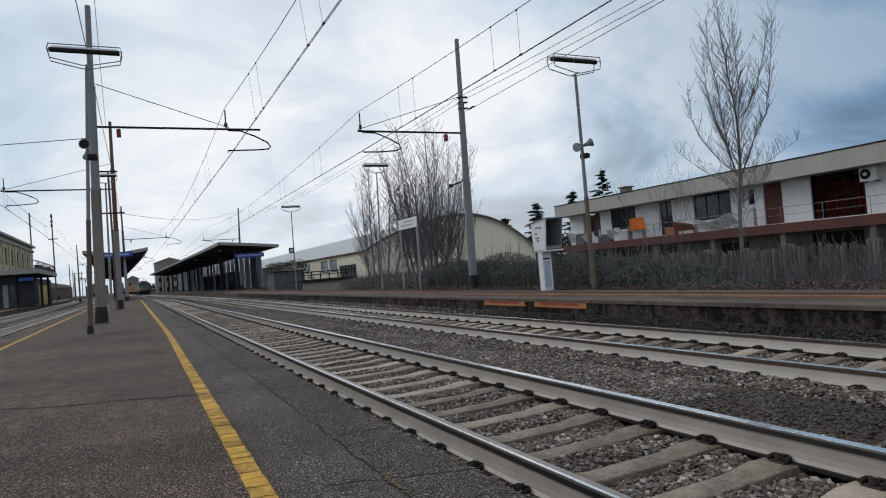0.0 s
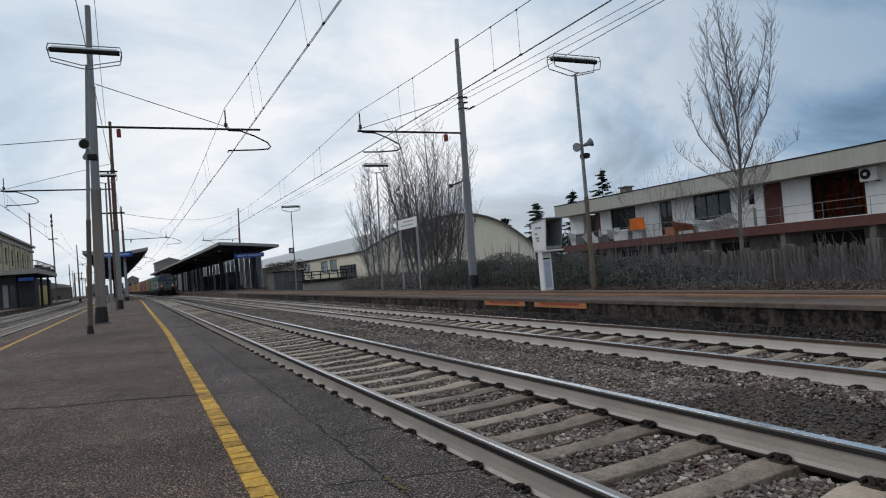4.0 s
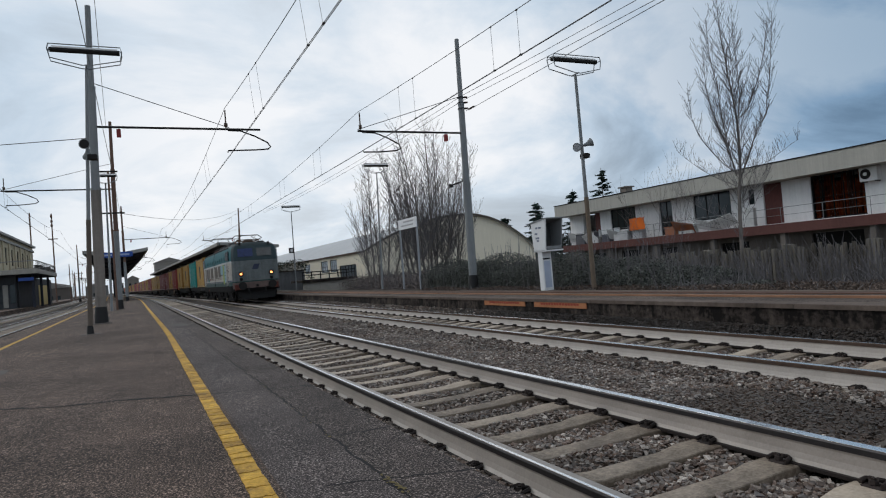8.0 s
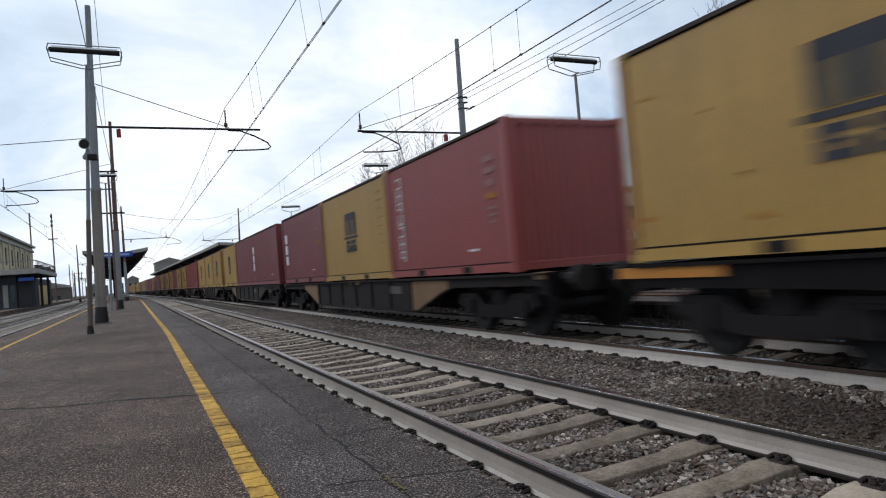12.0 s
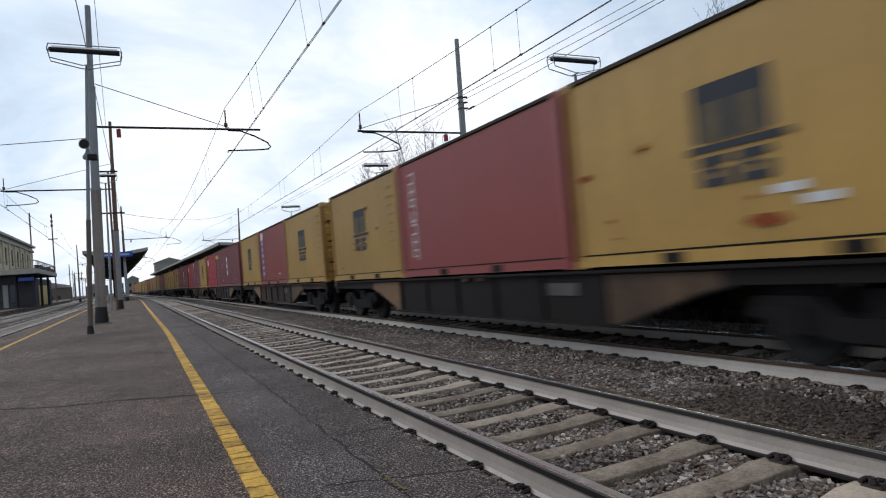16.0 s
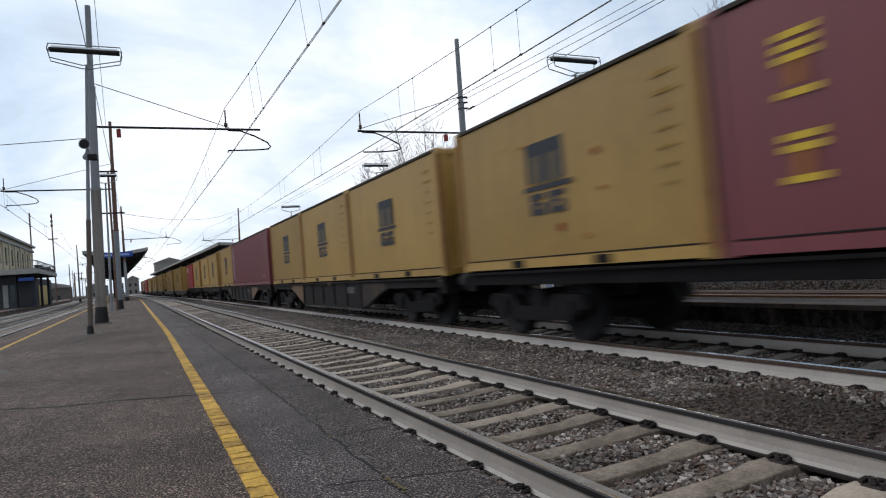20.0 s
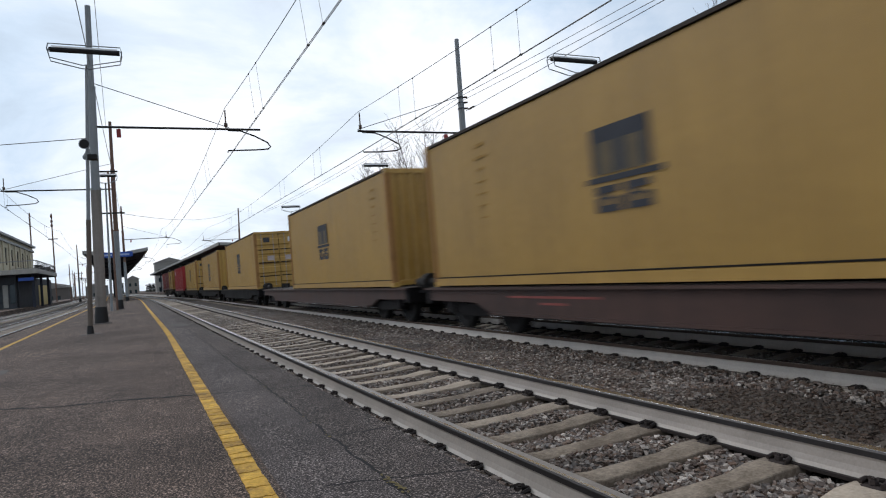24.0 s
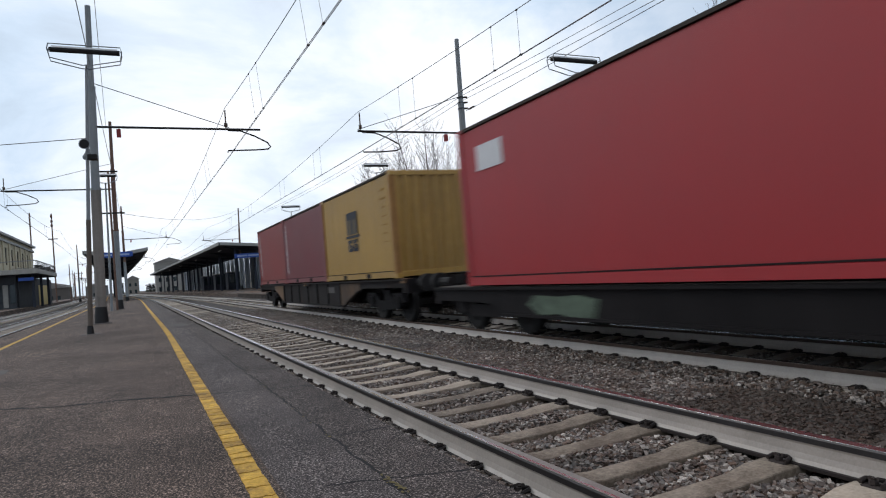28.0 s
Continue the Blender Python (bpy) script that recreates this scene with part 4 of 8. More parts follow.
def wagon(s0, s1, deck, kind):
    L = s1 - s0
    floor = deck - Z2
    t = thing("container_wagon", {"deep": "rust-brown container wagon with deep fish-belly side sills", "flat": "dark flat container wagon", "low": "low-floor dark container wagon with open deck", "open": "dark skeletal container wagon with shallow side sills"}[kind], "wagon", "wagons of the train")
    a, e = .55, L - .55
    key = (round(L, 1), kind, s0 < 520)
    for sx in (-1, 1):
        def sill():
            b = Build()
            if kind == "deep":
                poly = [(a, floor - .02), (a, floor - .22), (3.7, floor - .24), (4.25, floor - .36), (5.6, .30), (L - 5.6, .30), (L - 4.25, floor - .36), (L - 3.7, floor - .24), (e, floor - .22), (e, floor - .02)]
            elif kind == "open":
                poly = [(a, floor - .02), (a, floor - .24), (e, floor - .24), (e, floor - .02)]
            elif kind == "flat":
                poly = [(a, floor - .02), (a, floor - .30), (3.0, floor - .33), (L / 2, floor - .42), (L - 3.0, floor - .33), (e, floor - .30), (e, floor - .02)]
            else:
                poly = [(a, floor - .02), (a, floor - .28), (2.6, floor - .30), (3.2, floor - .5), (L - 3.2, floor - .5), (L - 2.6, floor - .30), (e, floor - .28), (e, floor - .02)]
            b.prism(poly, -.03, .03, "x")
            b.box(-.10, a, floor - .06, .10, e, floor - .025)
            if kind != "open":
                b.box(-.08, 5.6 if kind == "deep" else 3.2, (.30 if kind == "deep" else floor - .5), .08, L - (5.6 if kind == "deep" else 3.2), (.34 if kind == "deep" else floor - .46))
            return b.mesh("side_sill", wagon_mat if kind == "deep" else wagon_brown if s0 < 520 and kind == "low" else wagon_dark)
        part("side_sill", shared(key + ("sill",), sill), None, t, m=pose(sx * 1.16, 0, 0))
        if kind == "deep":
            n = int((L - 11.6) / 1.3)
            for k in range(n + 1):
                part("rib", shared("rib", lambda: Build().cbox(-.05, -.06, .345, .05, .06, 1.0, .01).mesh("rib", wagon_dark)), None, t, m=pose(sx * 1.175, 5.8 + (L - 11.6) * k / n, 0))
            for y, o in ((0, 1), (L, -1)):
                part("gusset", shared(("gusset", o), lambda: Build().prism([(o * 3.9, floor - .09), (o * 3.9, floor - .25), (o * 4.3, floor - .34), (o * 5.55, .345), (o * 5.75, .345), (o * 5.75, floor - .09)], -.036, .036, "x").mesh("gusset", gusset_mat)), None, t, "rust-stained tan end plate of the sill", m=pose(sx * 1.16, y, 0))
            for y in (a + .1, L / 2 - .3, L / 2 + .3, e - .1):
                part("container_pin", shared("pin", lambda: Build().cbox(-.11, -.10, -.10, .11, .10, .01, .01).mesh("container_pin", gusset_mat)), None, t, m=pose(sx * 1.14, y, floor - .02))

    def deck_mesh():
        b = Build()
        for y in np.arange(a, e, 1.5):
            b.box(-1.1, y, floor - .16, 1.1, y + .12, floor - .03)
        b.box(-.18, a, floor - .32, .18, e, floor - .06)
        b.box(-1.2, a - .05, floor - .35, 1.2, a + .15, floor - .02)
        b.box(-1.2, e - .15, floor - .35, 1.2, e + .05, floor - .02)
        for k in range(int(L / 3)):
            b.path([(-1.1, a + k * 3, floor - .1), (1.1, a + k * 3 + 2.6, floor - .1)], .04, n=4)
            b.path([(1.1, a + k * 3, floor - .1), (-1.1, a + k * 3 + 2.6, floor - .1)], .04, n=4)
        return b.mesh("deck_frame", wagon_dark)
    part("deck_frame", shared(key + ("deck",), deck_mesh), None, t)
    if kind == "low":
        part("deck_plate", shared(key + ("plate",), lambda: Build().cbox(-1.12, a, floor - .030, 1.12, e, floor - .008, .004).mesh("deck_plate", mat("deck_tan", (.085, .070, .060), .85, var=.4, scale=1.2, fine=14))), None, t, "dusty flat deck plate")
    elif kind == "open":
        part("tank", Build().cbox(-1.18, 4.6, .48, -.75, 5.9, .86, .03), mat("tank_olive", (.075, .078, .062), .7, var=.5, scale=2), t, "grey-green box hung under the frame")
    else:
        part("brake_box", shared("brake_box", lambda: Build().cbox(-.25, -.35, .5, .25, .35, .85, .03).mesh("brake_box", dark_iron)), None, t, m=pose(-.75, L * .55, 0))
    if kind != "low":
        part("data_panel", shared("plate", lambda: Build().box(-.006, -.35, -.09, .006, .35, .09).mesh("data_panel", mat("plate_grime", (.085, .078, .074), .8, var=.7, scale=2.5, fine=14, streak=.3))), None, t, "grimy panel with painted bars", m=pose(-1.20, 3.55 if kind != "deep" else 6.7, floor - .2 if kind != "deep" else .8))
    for y in (0, L):
        o = -1 if y == 0 else 1
        for sx in (-1, 1):
            part("buffer", shared(("buffer", o), lambda: Build().tube((0, -o * .62, 0), (0, -o * .12, 0), .09, n=8).tube((0, -o * .12, 0), (0, 0, 0), .2, n=12).mesh("buffer", dark_iron)), None, t, m=pose(sx * .87, y, .95))
        part("coupling_hook", shared("hook", lambda: Build().box(-.06, -.25, -.1, .06, .25, .1).mesh("coupling_hook", dark_iron)), None, t, m=pose(0, y - o * .3, .95))
    for y in (2.35, L - 2.35):
        bg = part("bogie", shared("bogie", bogie_mesh), None, t, "dark two-axle bogie", m=pose(0, y, 0))
        for d in (-.9, .9):
            ws = part("wheelset", shared("wheelset", wheelset_mesh), None, bg, m=pose(0, d, .46))
            MOVING.append(("wheel", ws, s0 + y + d, .46, (0, d)))
    MOVING.append(("train", t, s0, Z2, None))
    return t


for s0, s1, deck, kind in WAGONS:
    w = wagon(s0, s1, deck, kind)
    if s0 == 238.5:
        part("end_beam", Build().cbox(-1.225, 13.3, .93, -1.19, 14.9, 1.06, .005), mat("beam_orange", (.42, .17, .03), .6, var=.4, scale=2), w, "orange painted end of the side sill")
    if s0 == 385.8:
        for y, z in ((11.45, 1.00), (11.40, .89), (11.5, .54)):
            part("painted_bar", Build().box(-1.246, y - .16, z, -1.243, y + .16, z + .05), c_gold, w, "worn yellow painted bar")
    if s0 == 488.9:
        for y0, y1, z in ((12.0, 14.3, .66), (12.75, 13.4, .56)):
            part("painted_bar", Build().box(-1.196, y0, z, -1.192, y1, z + .035), mat("bar_red", (.22, .06, .05), .7, var=.5), w, "faded red painted bar")
    if s0 == 574.9:
        part("painted_patch", Build().prism([(8.5, .40), (8.4, .66), (8.8, .72), (9.3, .69), (9.9, .71), (10.1, .56), (9.8, .40), (9.3, .44), (8.9, .36)], -1.20, -1.192, "x"), mat("patch_green", (.075, .10, .070), .7, var=.8, scale=3.5, fine=9), w, "faded green painted patch on the sill")
for s0, s1, colour, doors, marks in LOADS:
    deck = next(d for a, e, d, kind in WAGONS if a < (s0 + s1) / 2 < e)
    c = container(s0, s1, colour, 0, 2.87 if deck == LOW else 2.57, doors, marks, "")
    MOVING.append(("train", c, s0, deck, None))


# ---- locomotive: two half bodies joined in the middle, three bogies ----
l_teal = mat("loco_teal", (0.010, 0.100, 0.116), 0.64, var=0.3, scale=1.2, fine=14, streak=0.4)
l_white = mat("loco_white", (0.255, 0.222, 0.180), 0.55, var=0.5, scale=1.6, fine=14, streak=0.6, tint=(0.385, 0.362, 0.325))
# near-black with hardly any sheen, for the skirt and gear below the body
l_black = mat("loco_black", (0.0045, 0.0042, 0.0045), 0.7, var=0.5, scale=1.5, fine=20, tint=(0.009, 0.008, 0.008))
l_black.node_tree.nodes["Principled BSDF"].inputs["Specular IOR Level"].default_value = 0.06
l_green = mat("loco_green", (0.022, 0.052, 0.048), 0.6, var=0.4, scale=1.2, fine=14, streak=0.5)
l_grille = mat("loco_grille", (0.088, 0.073, 0.058), 0.6, var=0.5, scale=1.6, fine=20, streak=0.4)
l_lamp = mat("loco_lamp", (0.9, 0.5, 0.2), 0.4, var=0.05, emit=((1.0, 0.30, 0.08), 3.0))
l_glass = mat("loco_glass", (0.012, 0.015, 0.02), 0.3, var=0.5)
l_glass.node_tree.nodes["Principled BSDF"].inputs["Specular IOR Level"].default_value = 0.3
l_blind = mat("loco_blind", (0.035, 0.050, 0.125), 0.6, var=0.4)
l_lime = mat("loco_lime", (0.24, 0.31, 0.075), 0.6, var=0.25)
l_sky = mat("loco_pale_blue", (0.21, 0.33, 0.375), 0.6, var=0.25)

LOCO_S, LOCO_L = 204.75, 16.9
HALF = LOCO_L / 2 - .12


def loco_outline(z):
    """Half body seen from above at height z (y = 0 is the cab front)."""
    rake = 0 if z < 2.66 else (z - 2.66) * .16
    w = 1.475 if z < 2.95 else 1.475 - (z - 2.95) * .16 if z < 3.3 else 1.42 - (z - 3.3) * .55
    k = w / 1.475
    return [(-w, HALF), (-w, 1.15), (-1.38 * k, .20 + rake), (-1.26 * k, .04 + rake), (-.5 * k, rake), (.5 * k, rake), (1.26 * k, .04 + rake), (1.38 * k, .20 + rake), (w, 1.15), (w, HALF)]


def band(levels):
    return Build().loft([[(x, y, z) for x, y in loco_outline(z)] for z in levels], closed=False)


frnd = random.Random(8)


def half_body(loco, m, painted):
    h = part("half_body", Build().box(-1.40, .35, .98, 1.40, HALF - .02, 1.05), black_paint, loco, m=m)
    part("skirt", band([1.09, 1.34]), l_green, h, "dark green painted skirt", smooth=True)
    part("lower_skirt", band([.72, 1.09]), l_black, h, "black lower skirt", smooth=True)
    # grimy nose, its colour lowered further because the front stands against the light
    part("nose_panel", Build().loft([[(x * 1.003, y - .006, z) for x, y in loco_outline(z) if y < .5] for z in (1.34, 2.0, 2.57)], closed=False), mat("nose_grey_shaded", (.080, .092, .094), .6, var=.45, scale=1.8, fine=9, streak=.3, tint=(.135, .150, .150)), h, "grimy grey-green nose, toned down for the backlit front", smooth=True)
    part("side_band", band([1.34, 2.57]), l_white, h, "dirty white painted band", smooth=True)
    part("upper_band", band([2.57, 2.66, 2.95, 3.3, 3.48]), l_teal, h, "teal painted upper body", smooth=True)
    # darker teal over the cab front only: painted shade of the backlit end
    part("nose_upper", Build().loft([[(x * 1.003, y - .006, z) for x, y in loco_outline(z) if y < .6] for z in (2.57, 2.66, 2.95, 3.3, 3.48)], closed=False), mat("nose_teal_shaded", (.014, .034, .040), .55, var=.4, scale=3, streak=.3), h, "teal cab front, its backlit shade put into the paint", smooth=True)
    top = [(x, y) for x, y in loco_outline(3.48)]
    b = Build()
    b.loft([[(x, y, 3.48) for x, y in top], [(x * .86, y + (.12 if y < 2 else 0), 3.62) for x, y in top], [(x * .4, y + (.3 if y < 2 else 0), 3.70) for x, y in top]], closed=False)
    part("roof", b, mat("loco_roof", (0.022, 0.032, 0.034), .7, var=.5, scale=1.5), h, "dirty dark teal roof", smooth=True)
    b = Build().loft([[(x * 1.003, y - .004 if y < HALF else y, z) for x, y in loco_outline(z)] for z in (1.36, 1.425)], closed=False)
    part("stripe", b, mat("stripe_blue", (.044, .060, .100), .6, var=.5, scale=1.5, streak=.3), h, "worn blue stripe", smooth=True)
    part("white_line", Build().loft([[(x * 1.003, y - .004 if y < HALF else y, z) for x, y in loco_outline(z)] for z in (2.50, 2.60)], closed=False), mat("loco_line", (.42, .43, .42), .6, var=.3, scale=2), h, smooth=True)
    for sx in (-1, 1):
        for y0, y1 in ((4.85, 6.05), (6.68, 8.05)) if painted else ((2.85, 3.95), (4.15, 5.3), (6.2, 7.5)):
            g = part("side_grille", Build().cbox(-.02, y0, 1.74, .02, y1, 2.47, .01), mat("grille_sooty", (.036, .036, .038), .5, var=.8, scale=1.4, fine=8, tint=(.115, .098, .080)) if not painted and y0 < 5 else l_grille, h, "grey side grille", m=pose(sx * 1.478, 0, 0))
            sl = Build()
            for k in range(7):
                sl.box(-.0225, y0 + .04, 1.79 + k * .083, .0225, y1 - .04, 1.795 + k * .083)
            part("louvres", sl, l_grille, g)
            part("rust_line", Build().box(-.024, y0 - .15, 1.66, .024, y1 + .15, 1.69), rusty, g)
            part("rust_line", Build().box(-.010, y0 - .4, 1.58, .010, y1 + .3, 1.60), mat("rust_run", (.17, .11, .08), .8, var=.5, scale=3), g, "brown rust run below the grille")
        d = part("cab_door", Build().cbox(-.015, 1.50, 1.15, .015, 2.16, 2.50, .008), l_white, h, m=pose(sx * 1.477, 0, 0))
        part("door_window", Build().box(-.02, 1.60, 2.68, .02, 2.08, 3.20), l_glass, d)
        part("handrail", Build().tube((sx * .045, 1.46, 1.2), (sx * .045, 1.46, 2.6), .015, n=5), galv, d)
        part("cab_window", Build().cbox(-.03, .80, 2.66, .03, 1.46, 3.24, .02), l_glass, h, "dark cab side window", m=pose(sx * 1.468, 0, 0))
        for y0 in (2.7, 3.9, 5.1, 6.4, 7.5):
            part("vent", Build().tube((-.02, y0, 2.85), (.02, y0, 2.85), .11, n=12), mat("vent_teal", (.008, .062, .072), .6, var=.3), h, m=pose(sx * 1.475, 0, 0))
        if not painted:
            for y, z, w, hh, m in ((3.4, 1.62, .75, .10, l_sky), (4.6, 1.58, .6, .12, mat("spray_teal", (.05, .17, .16), .7, var=.6, scale=3)), (5.6, 1.64, .5, .09, mat("spray_rose", (.27, .15, .13), .7, var=.6, scale=3)), (2.6, 1.7, .35, .16, mat("spray_rose", (.27, .15, .13), .7, var=.6, scale=3)), (4.1, 1.72, .4, .06, mat("spray_teal", (.05, .17, .16), .7, var=.6, scale=3))):
                pts = [(y + w * frnd.uniform(.5, 1) * math.cos(a * .524), z + hh * frnd.uniform(.5, 1) * math.sin(a * .524)) for a in range(12)]
                part("sprayed_patch", Build().prism(pts, -.004, .004, "x"), m, h, "blurred sprayed paint under the grilles", m=pose(sx * 1.480, 0, 0))
        if painted:
            part("panel", Build().box(-.006, 3.0, 1.24, .006, 3.60, 2.49), l_lime, h, "lime green painted patch", m=pose(sx * 1.482, 0, 0))
        if painted:
            part("panel", Build().box(-.006, 2.22, 1.36, .006, 2.95, 2.42), l_sky, h, "pale blue painted patch", m=pose(sx * 1.482, 0, 0))
        if painted:
            part("panel", Build().box(-.006, 3.72, 1.86, .006, 4.82, 2.44), l_sky, h, "pale blue painted patch", m=pose(sx * 1.482, 0, 0))
        for y0, y1, z in ((.95, 1.62, 2.28), (1.02, 1.5, 2.16), (1.2, 1.66, 2.07), (.98, 1.35, 1.98), (1.9, 2.3, 1.78), (2.3, 2.85, 1.96), (2.35, 2.9, 1.78), (3.75, 4.7, 1.83), (1.0, 1.5, 1.60), (2.3, 2.9, 2.44), (2.4, 2.8, 1.55)):
            part("grime_streak", Build().box(-.008, y0, z, .008, y1, z + .03), wagon_dark, h, m=pose(sx * (1.482 if y0 > 1.1 else 1.474), 0, 0))
        part("footstep", Build().box(-.05, 1.55, 1.18, .05, 2.10, 1.22).box(-.05, 1.60, 1.36, .05, 2.05, 1.39).box(-.02, 1.65, 1.05, .02, 2.0, 1.62), wagon_dark, h, "dark cab steps in a recess", m=pose(sx * 1.47, 0, 0))
        x0, x1 = sorted((sx * .12, sx * 1.0))
        z0, z1 = 2.82, 3.31
        f = lambda z: (z - 2.66) * .16 - .03
        w = Build().add([(x0, f(z0), z0), (x1, f(z0), z0), (x1, f(z1), z1), (x0, f(z1), z1), (x0, f(z0) + .09, z0), (x1, f(z0) + .09, z0), (x1, f(z1) + .09, z1), (x0, f(z1) + .09, z1)],
                        [(0, 1, 2, 3), (7, 6, 5, 4), (0, 4, 5, 1), (1, 5, 6, 2), (2, 6, 7, 3), (3, 7, 4, 0)])
        ws = part("windscreen", w, l_blind if sx < 0 else mat("clear_screen", (.07, .072, .072), .2, var=.4, scale=1.5), h, "blue sun blind behind glass" if sx < 0 else "")
        part("wiper", Build().path([(sx * .55, -.04, 2.74), (sx * .75, .06, 3.1)], .012, n=4), black_paint, ws)
        lamp = part("headlight", Build().tube((sx * .90, .09, 1.77), (sx * .90, -.06, 1.77), .15, n=14), dark_iron, h)
        part("lens", Build().tube((sx * .90, -.055, 1.77), (sx * .90, -.075, 1.77), .072, n=14), l_lamp, lamp, "lit warm orange lens")
        part("marker_lamp", Build().tube((sx * .90, .08, 1.45), (sx * .90, -.05, 1.45), .10, n=12), dark_iron, h)
        b = part("buffer", Build().tube((sx * .88, .25, 1.05), (sx * .88, -.28, 1.05), .10, n=10).tube((sx * .88, -.28, 1.05), (sx * .88, -.34, 1.05), .24, n=14), dark_iron, h)
    part("badge", Build().prism([(-.24, 2.02), (.12, 2.02), (.26, 2.34), (-.10, 2.34)], -.03, -.012), mat("badge_grey", (.035, .042, .075), .6, var=.3), h, "plain dark slanted badge")
    part("buffer_beam", Build().cbox(-1.3, .02, .82, 1.3, .22, 1.16, .02), mat("beam_rust", (0.11, 0.036, 0.028), .8, var=.8, scale=4), h, "dirty red-brown buffer beam")
    part("coupling_hook", Build().box(-.05, -.25, .95, .05, .1, 1.1), dark_iron, h)
    part("nose_grime", Build().loft([[(x * 1.004, y - .008, z) for x, y in loco_outline(z) if y < .5] for z in (.90, 1.10, 1.27)], closed=False), mat("nose_dirt", (.085, .068, .062), .75, var=.5, scale=2.5, tint=(.135, .092, .080)), h, "brown brake dust on the lower nose")
    part("rail_guard", Build().prism([(-1.25, .78), (1.25, .78), (1.05, .22), (-1.05, .22)], .3, .36), black_paint, h)
    for x in (-.5, .5):
        part("air_hose", Build().path([(x, 0, .95), (x, -.12, .7), (x * .8, -.1, .5)], .025, n=5), black_paint, h)
    for x in (-.85, .85):
        part("horn", Build().tube((x, .45, 3.58), (x, .05, 3.62), .03, .075, n=8), dark_iron, h)
    part("roof_box", Build().cbox(-.5, .9, 3.62, .1, 1.5, 3.86, .04), rusty, h, "dark roof box over the cab")
    part("roof_box", Build().cbox(.3, .7, 3.60, .75, 1.2, 3.78, .04), dark_iron, h)
    part("roof_gutter", Build().box(-1.38, 1.3, 3.44, -1.34, HALF, 3.49).box(1.34, 1.3, 3.44, 1.38, HALF, 3.49), wagon_dark, h, "dark gutter line along the roof")
    for sx in (-1, 1):
        for y0, y1 in ((1.2, 2.0), (3.6, 4.6), (5.4, 6.4)):
            part("hanging_box", Build().cbox(-.12, y0, .42, .12, y1, .80, .03), l_black, h, "dark box hung under the frame", m=pose(sx * 1.24, 0, 0))
    return h


def pantograph(loco, y, up):
    p = part("pantograph", Build().box(-.75, y - .8, 3.92, .75, y - .72, 3.98).box(-.75, y + .72, 3.92, .75, y + .8, 3.98).box(-.65, y - .8, 3.93, -.58, y + .8, 3.97).box(.58, y - .8, 3.93, .65, y + .8, 3.97), rusty, loco, "raised pantograph" if up else "lowered pantograph")
    for x in (-.6, .6):
        for d in (-.7, .7):
            part("insulator", Build().tube((x, y + d, 3.66), (x, y + d, 3.94), .055, n=8), mat("insulator", (.2, .08, .05), .3, var=.2), p)
    h = 4.95 if up else 4.30
    for x in (-.5, .5):
        a = Build()
        a.path([(x, y + .7, 3.98), (x * .9, y - (.35 if up else .9), (3.98 + h) / 2 + .1), (x * .7, y + .1, h - .08)], .015, n=5)
        a.path([(x, y - .7, 3.98), (x * .9, y + (.35 if up else .9), (3.98 + h) / 2 + .1), (x * .7, y - .1, h - .08)], .015, n=5)
        part("arm", a, dark_iron, p)
    part("collector_head", Build().path([(-.95, y, h - .22), (-.72, y, h - .02), (.72, y, h - .02), (.95, y, h - .22)], .028, n=6).box(-.6, y - .15, h - .04, .6, y - .1, h), dark_iron, p)


loco = thing("electric_locomotive", "old articulated electric locomotive in worn teal and white, headlights lit", "locomotive")
half_body(loco, None, True)
half_body(loco, pose(0, LOCO_L, 0, rz=180), False)
part("bellows", Build().box(-1.36, HALF - .02, 1.0, 1.36, LOCO_L - HALF + .02, 3.5), black_paint, loco, "dark bellows between the half bodies")
pantograph(loco, 2.6, False)
pantograph(loco, LOCO_L - 2.6, True)
fairing = part("roof_fairing", Build().prism([(3.4, 3.62), (3.9, 3.90), (9.7, 3.90), (10.7, 3.62)], -.78, .78, "x"), mat("roof_black", (.012, .013, .015), .55, var=.4, scale=2), loco, "long black raised roof cover")
for k in range(8):
    part("cover_rib", Build().cbox(-.80, 4.2 + k * .7, 3.62, .80, 4.28 + k * .7, 3.925, .01), wagon_dark, fairing)
for k in range(3):
    part("roof_box", Build().cbox(-.45, 11.2 + k * .95, 3.62, .45, 11.85 + k * .95, 3.80, .03), rusty, loco, "dark resistor box on the roof")
part("roof_conductor", Build().path([(.75, 2.2, 4.0), (.75, LOCO_L - 2.2, 4.0)], .03).path([(-.75, 3, 3.9), (-.75, LOCO_L - 3, 3.9)], .03), dark_iron, loco)
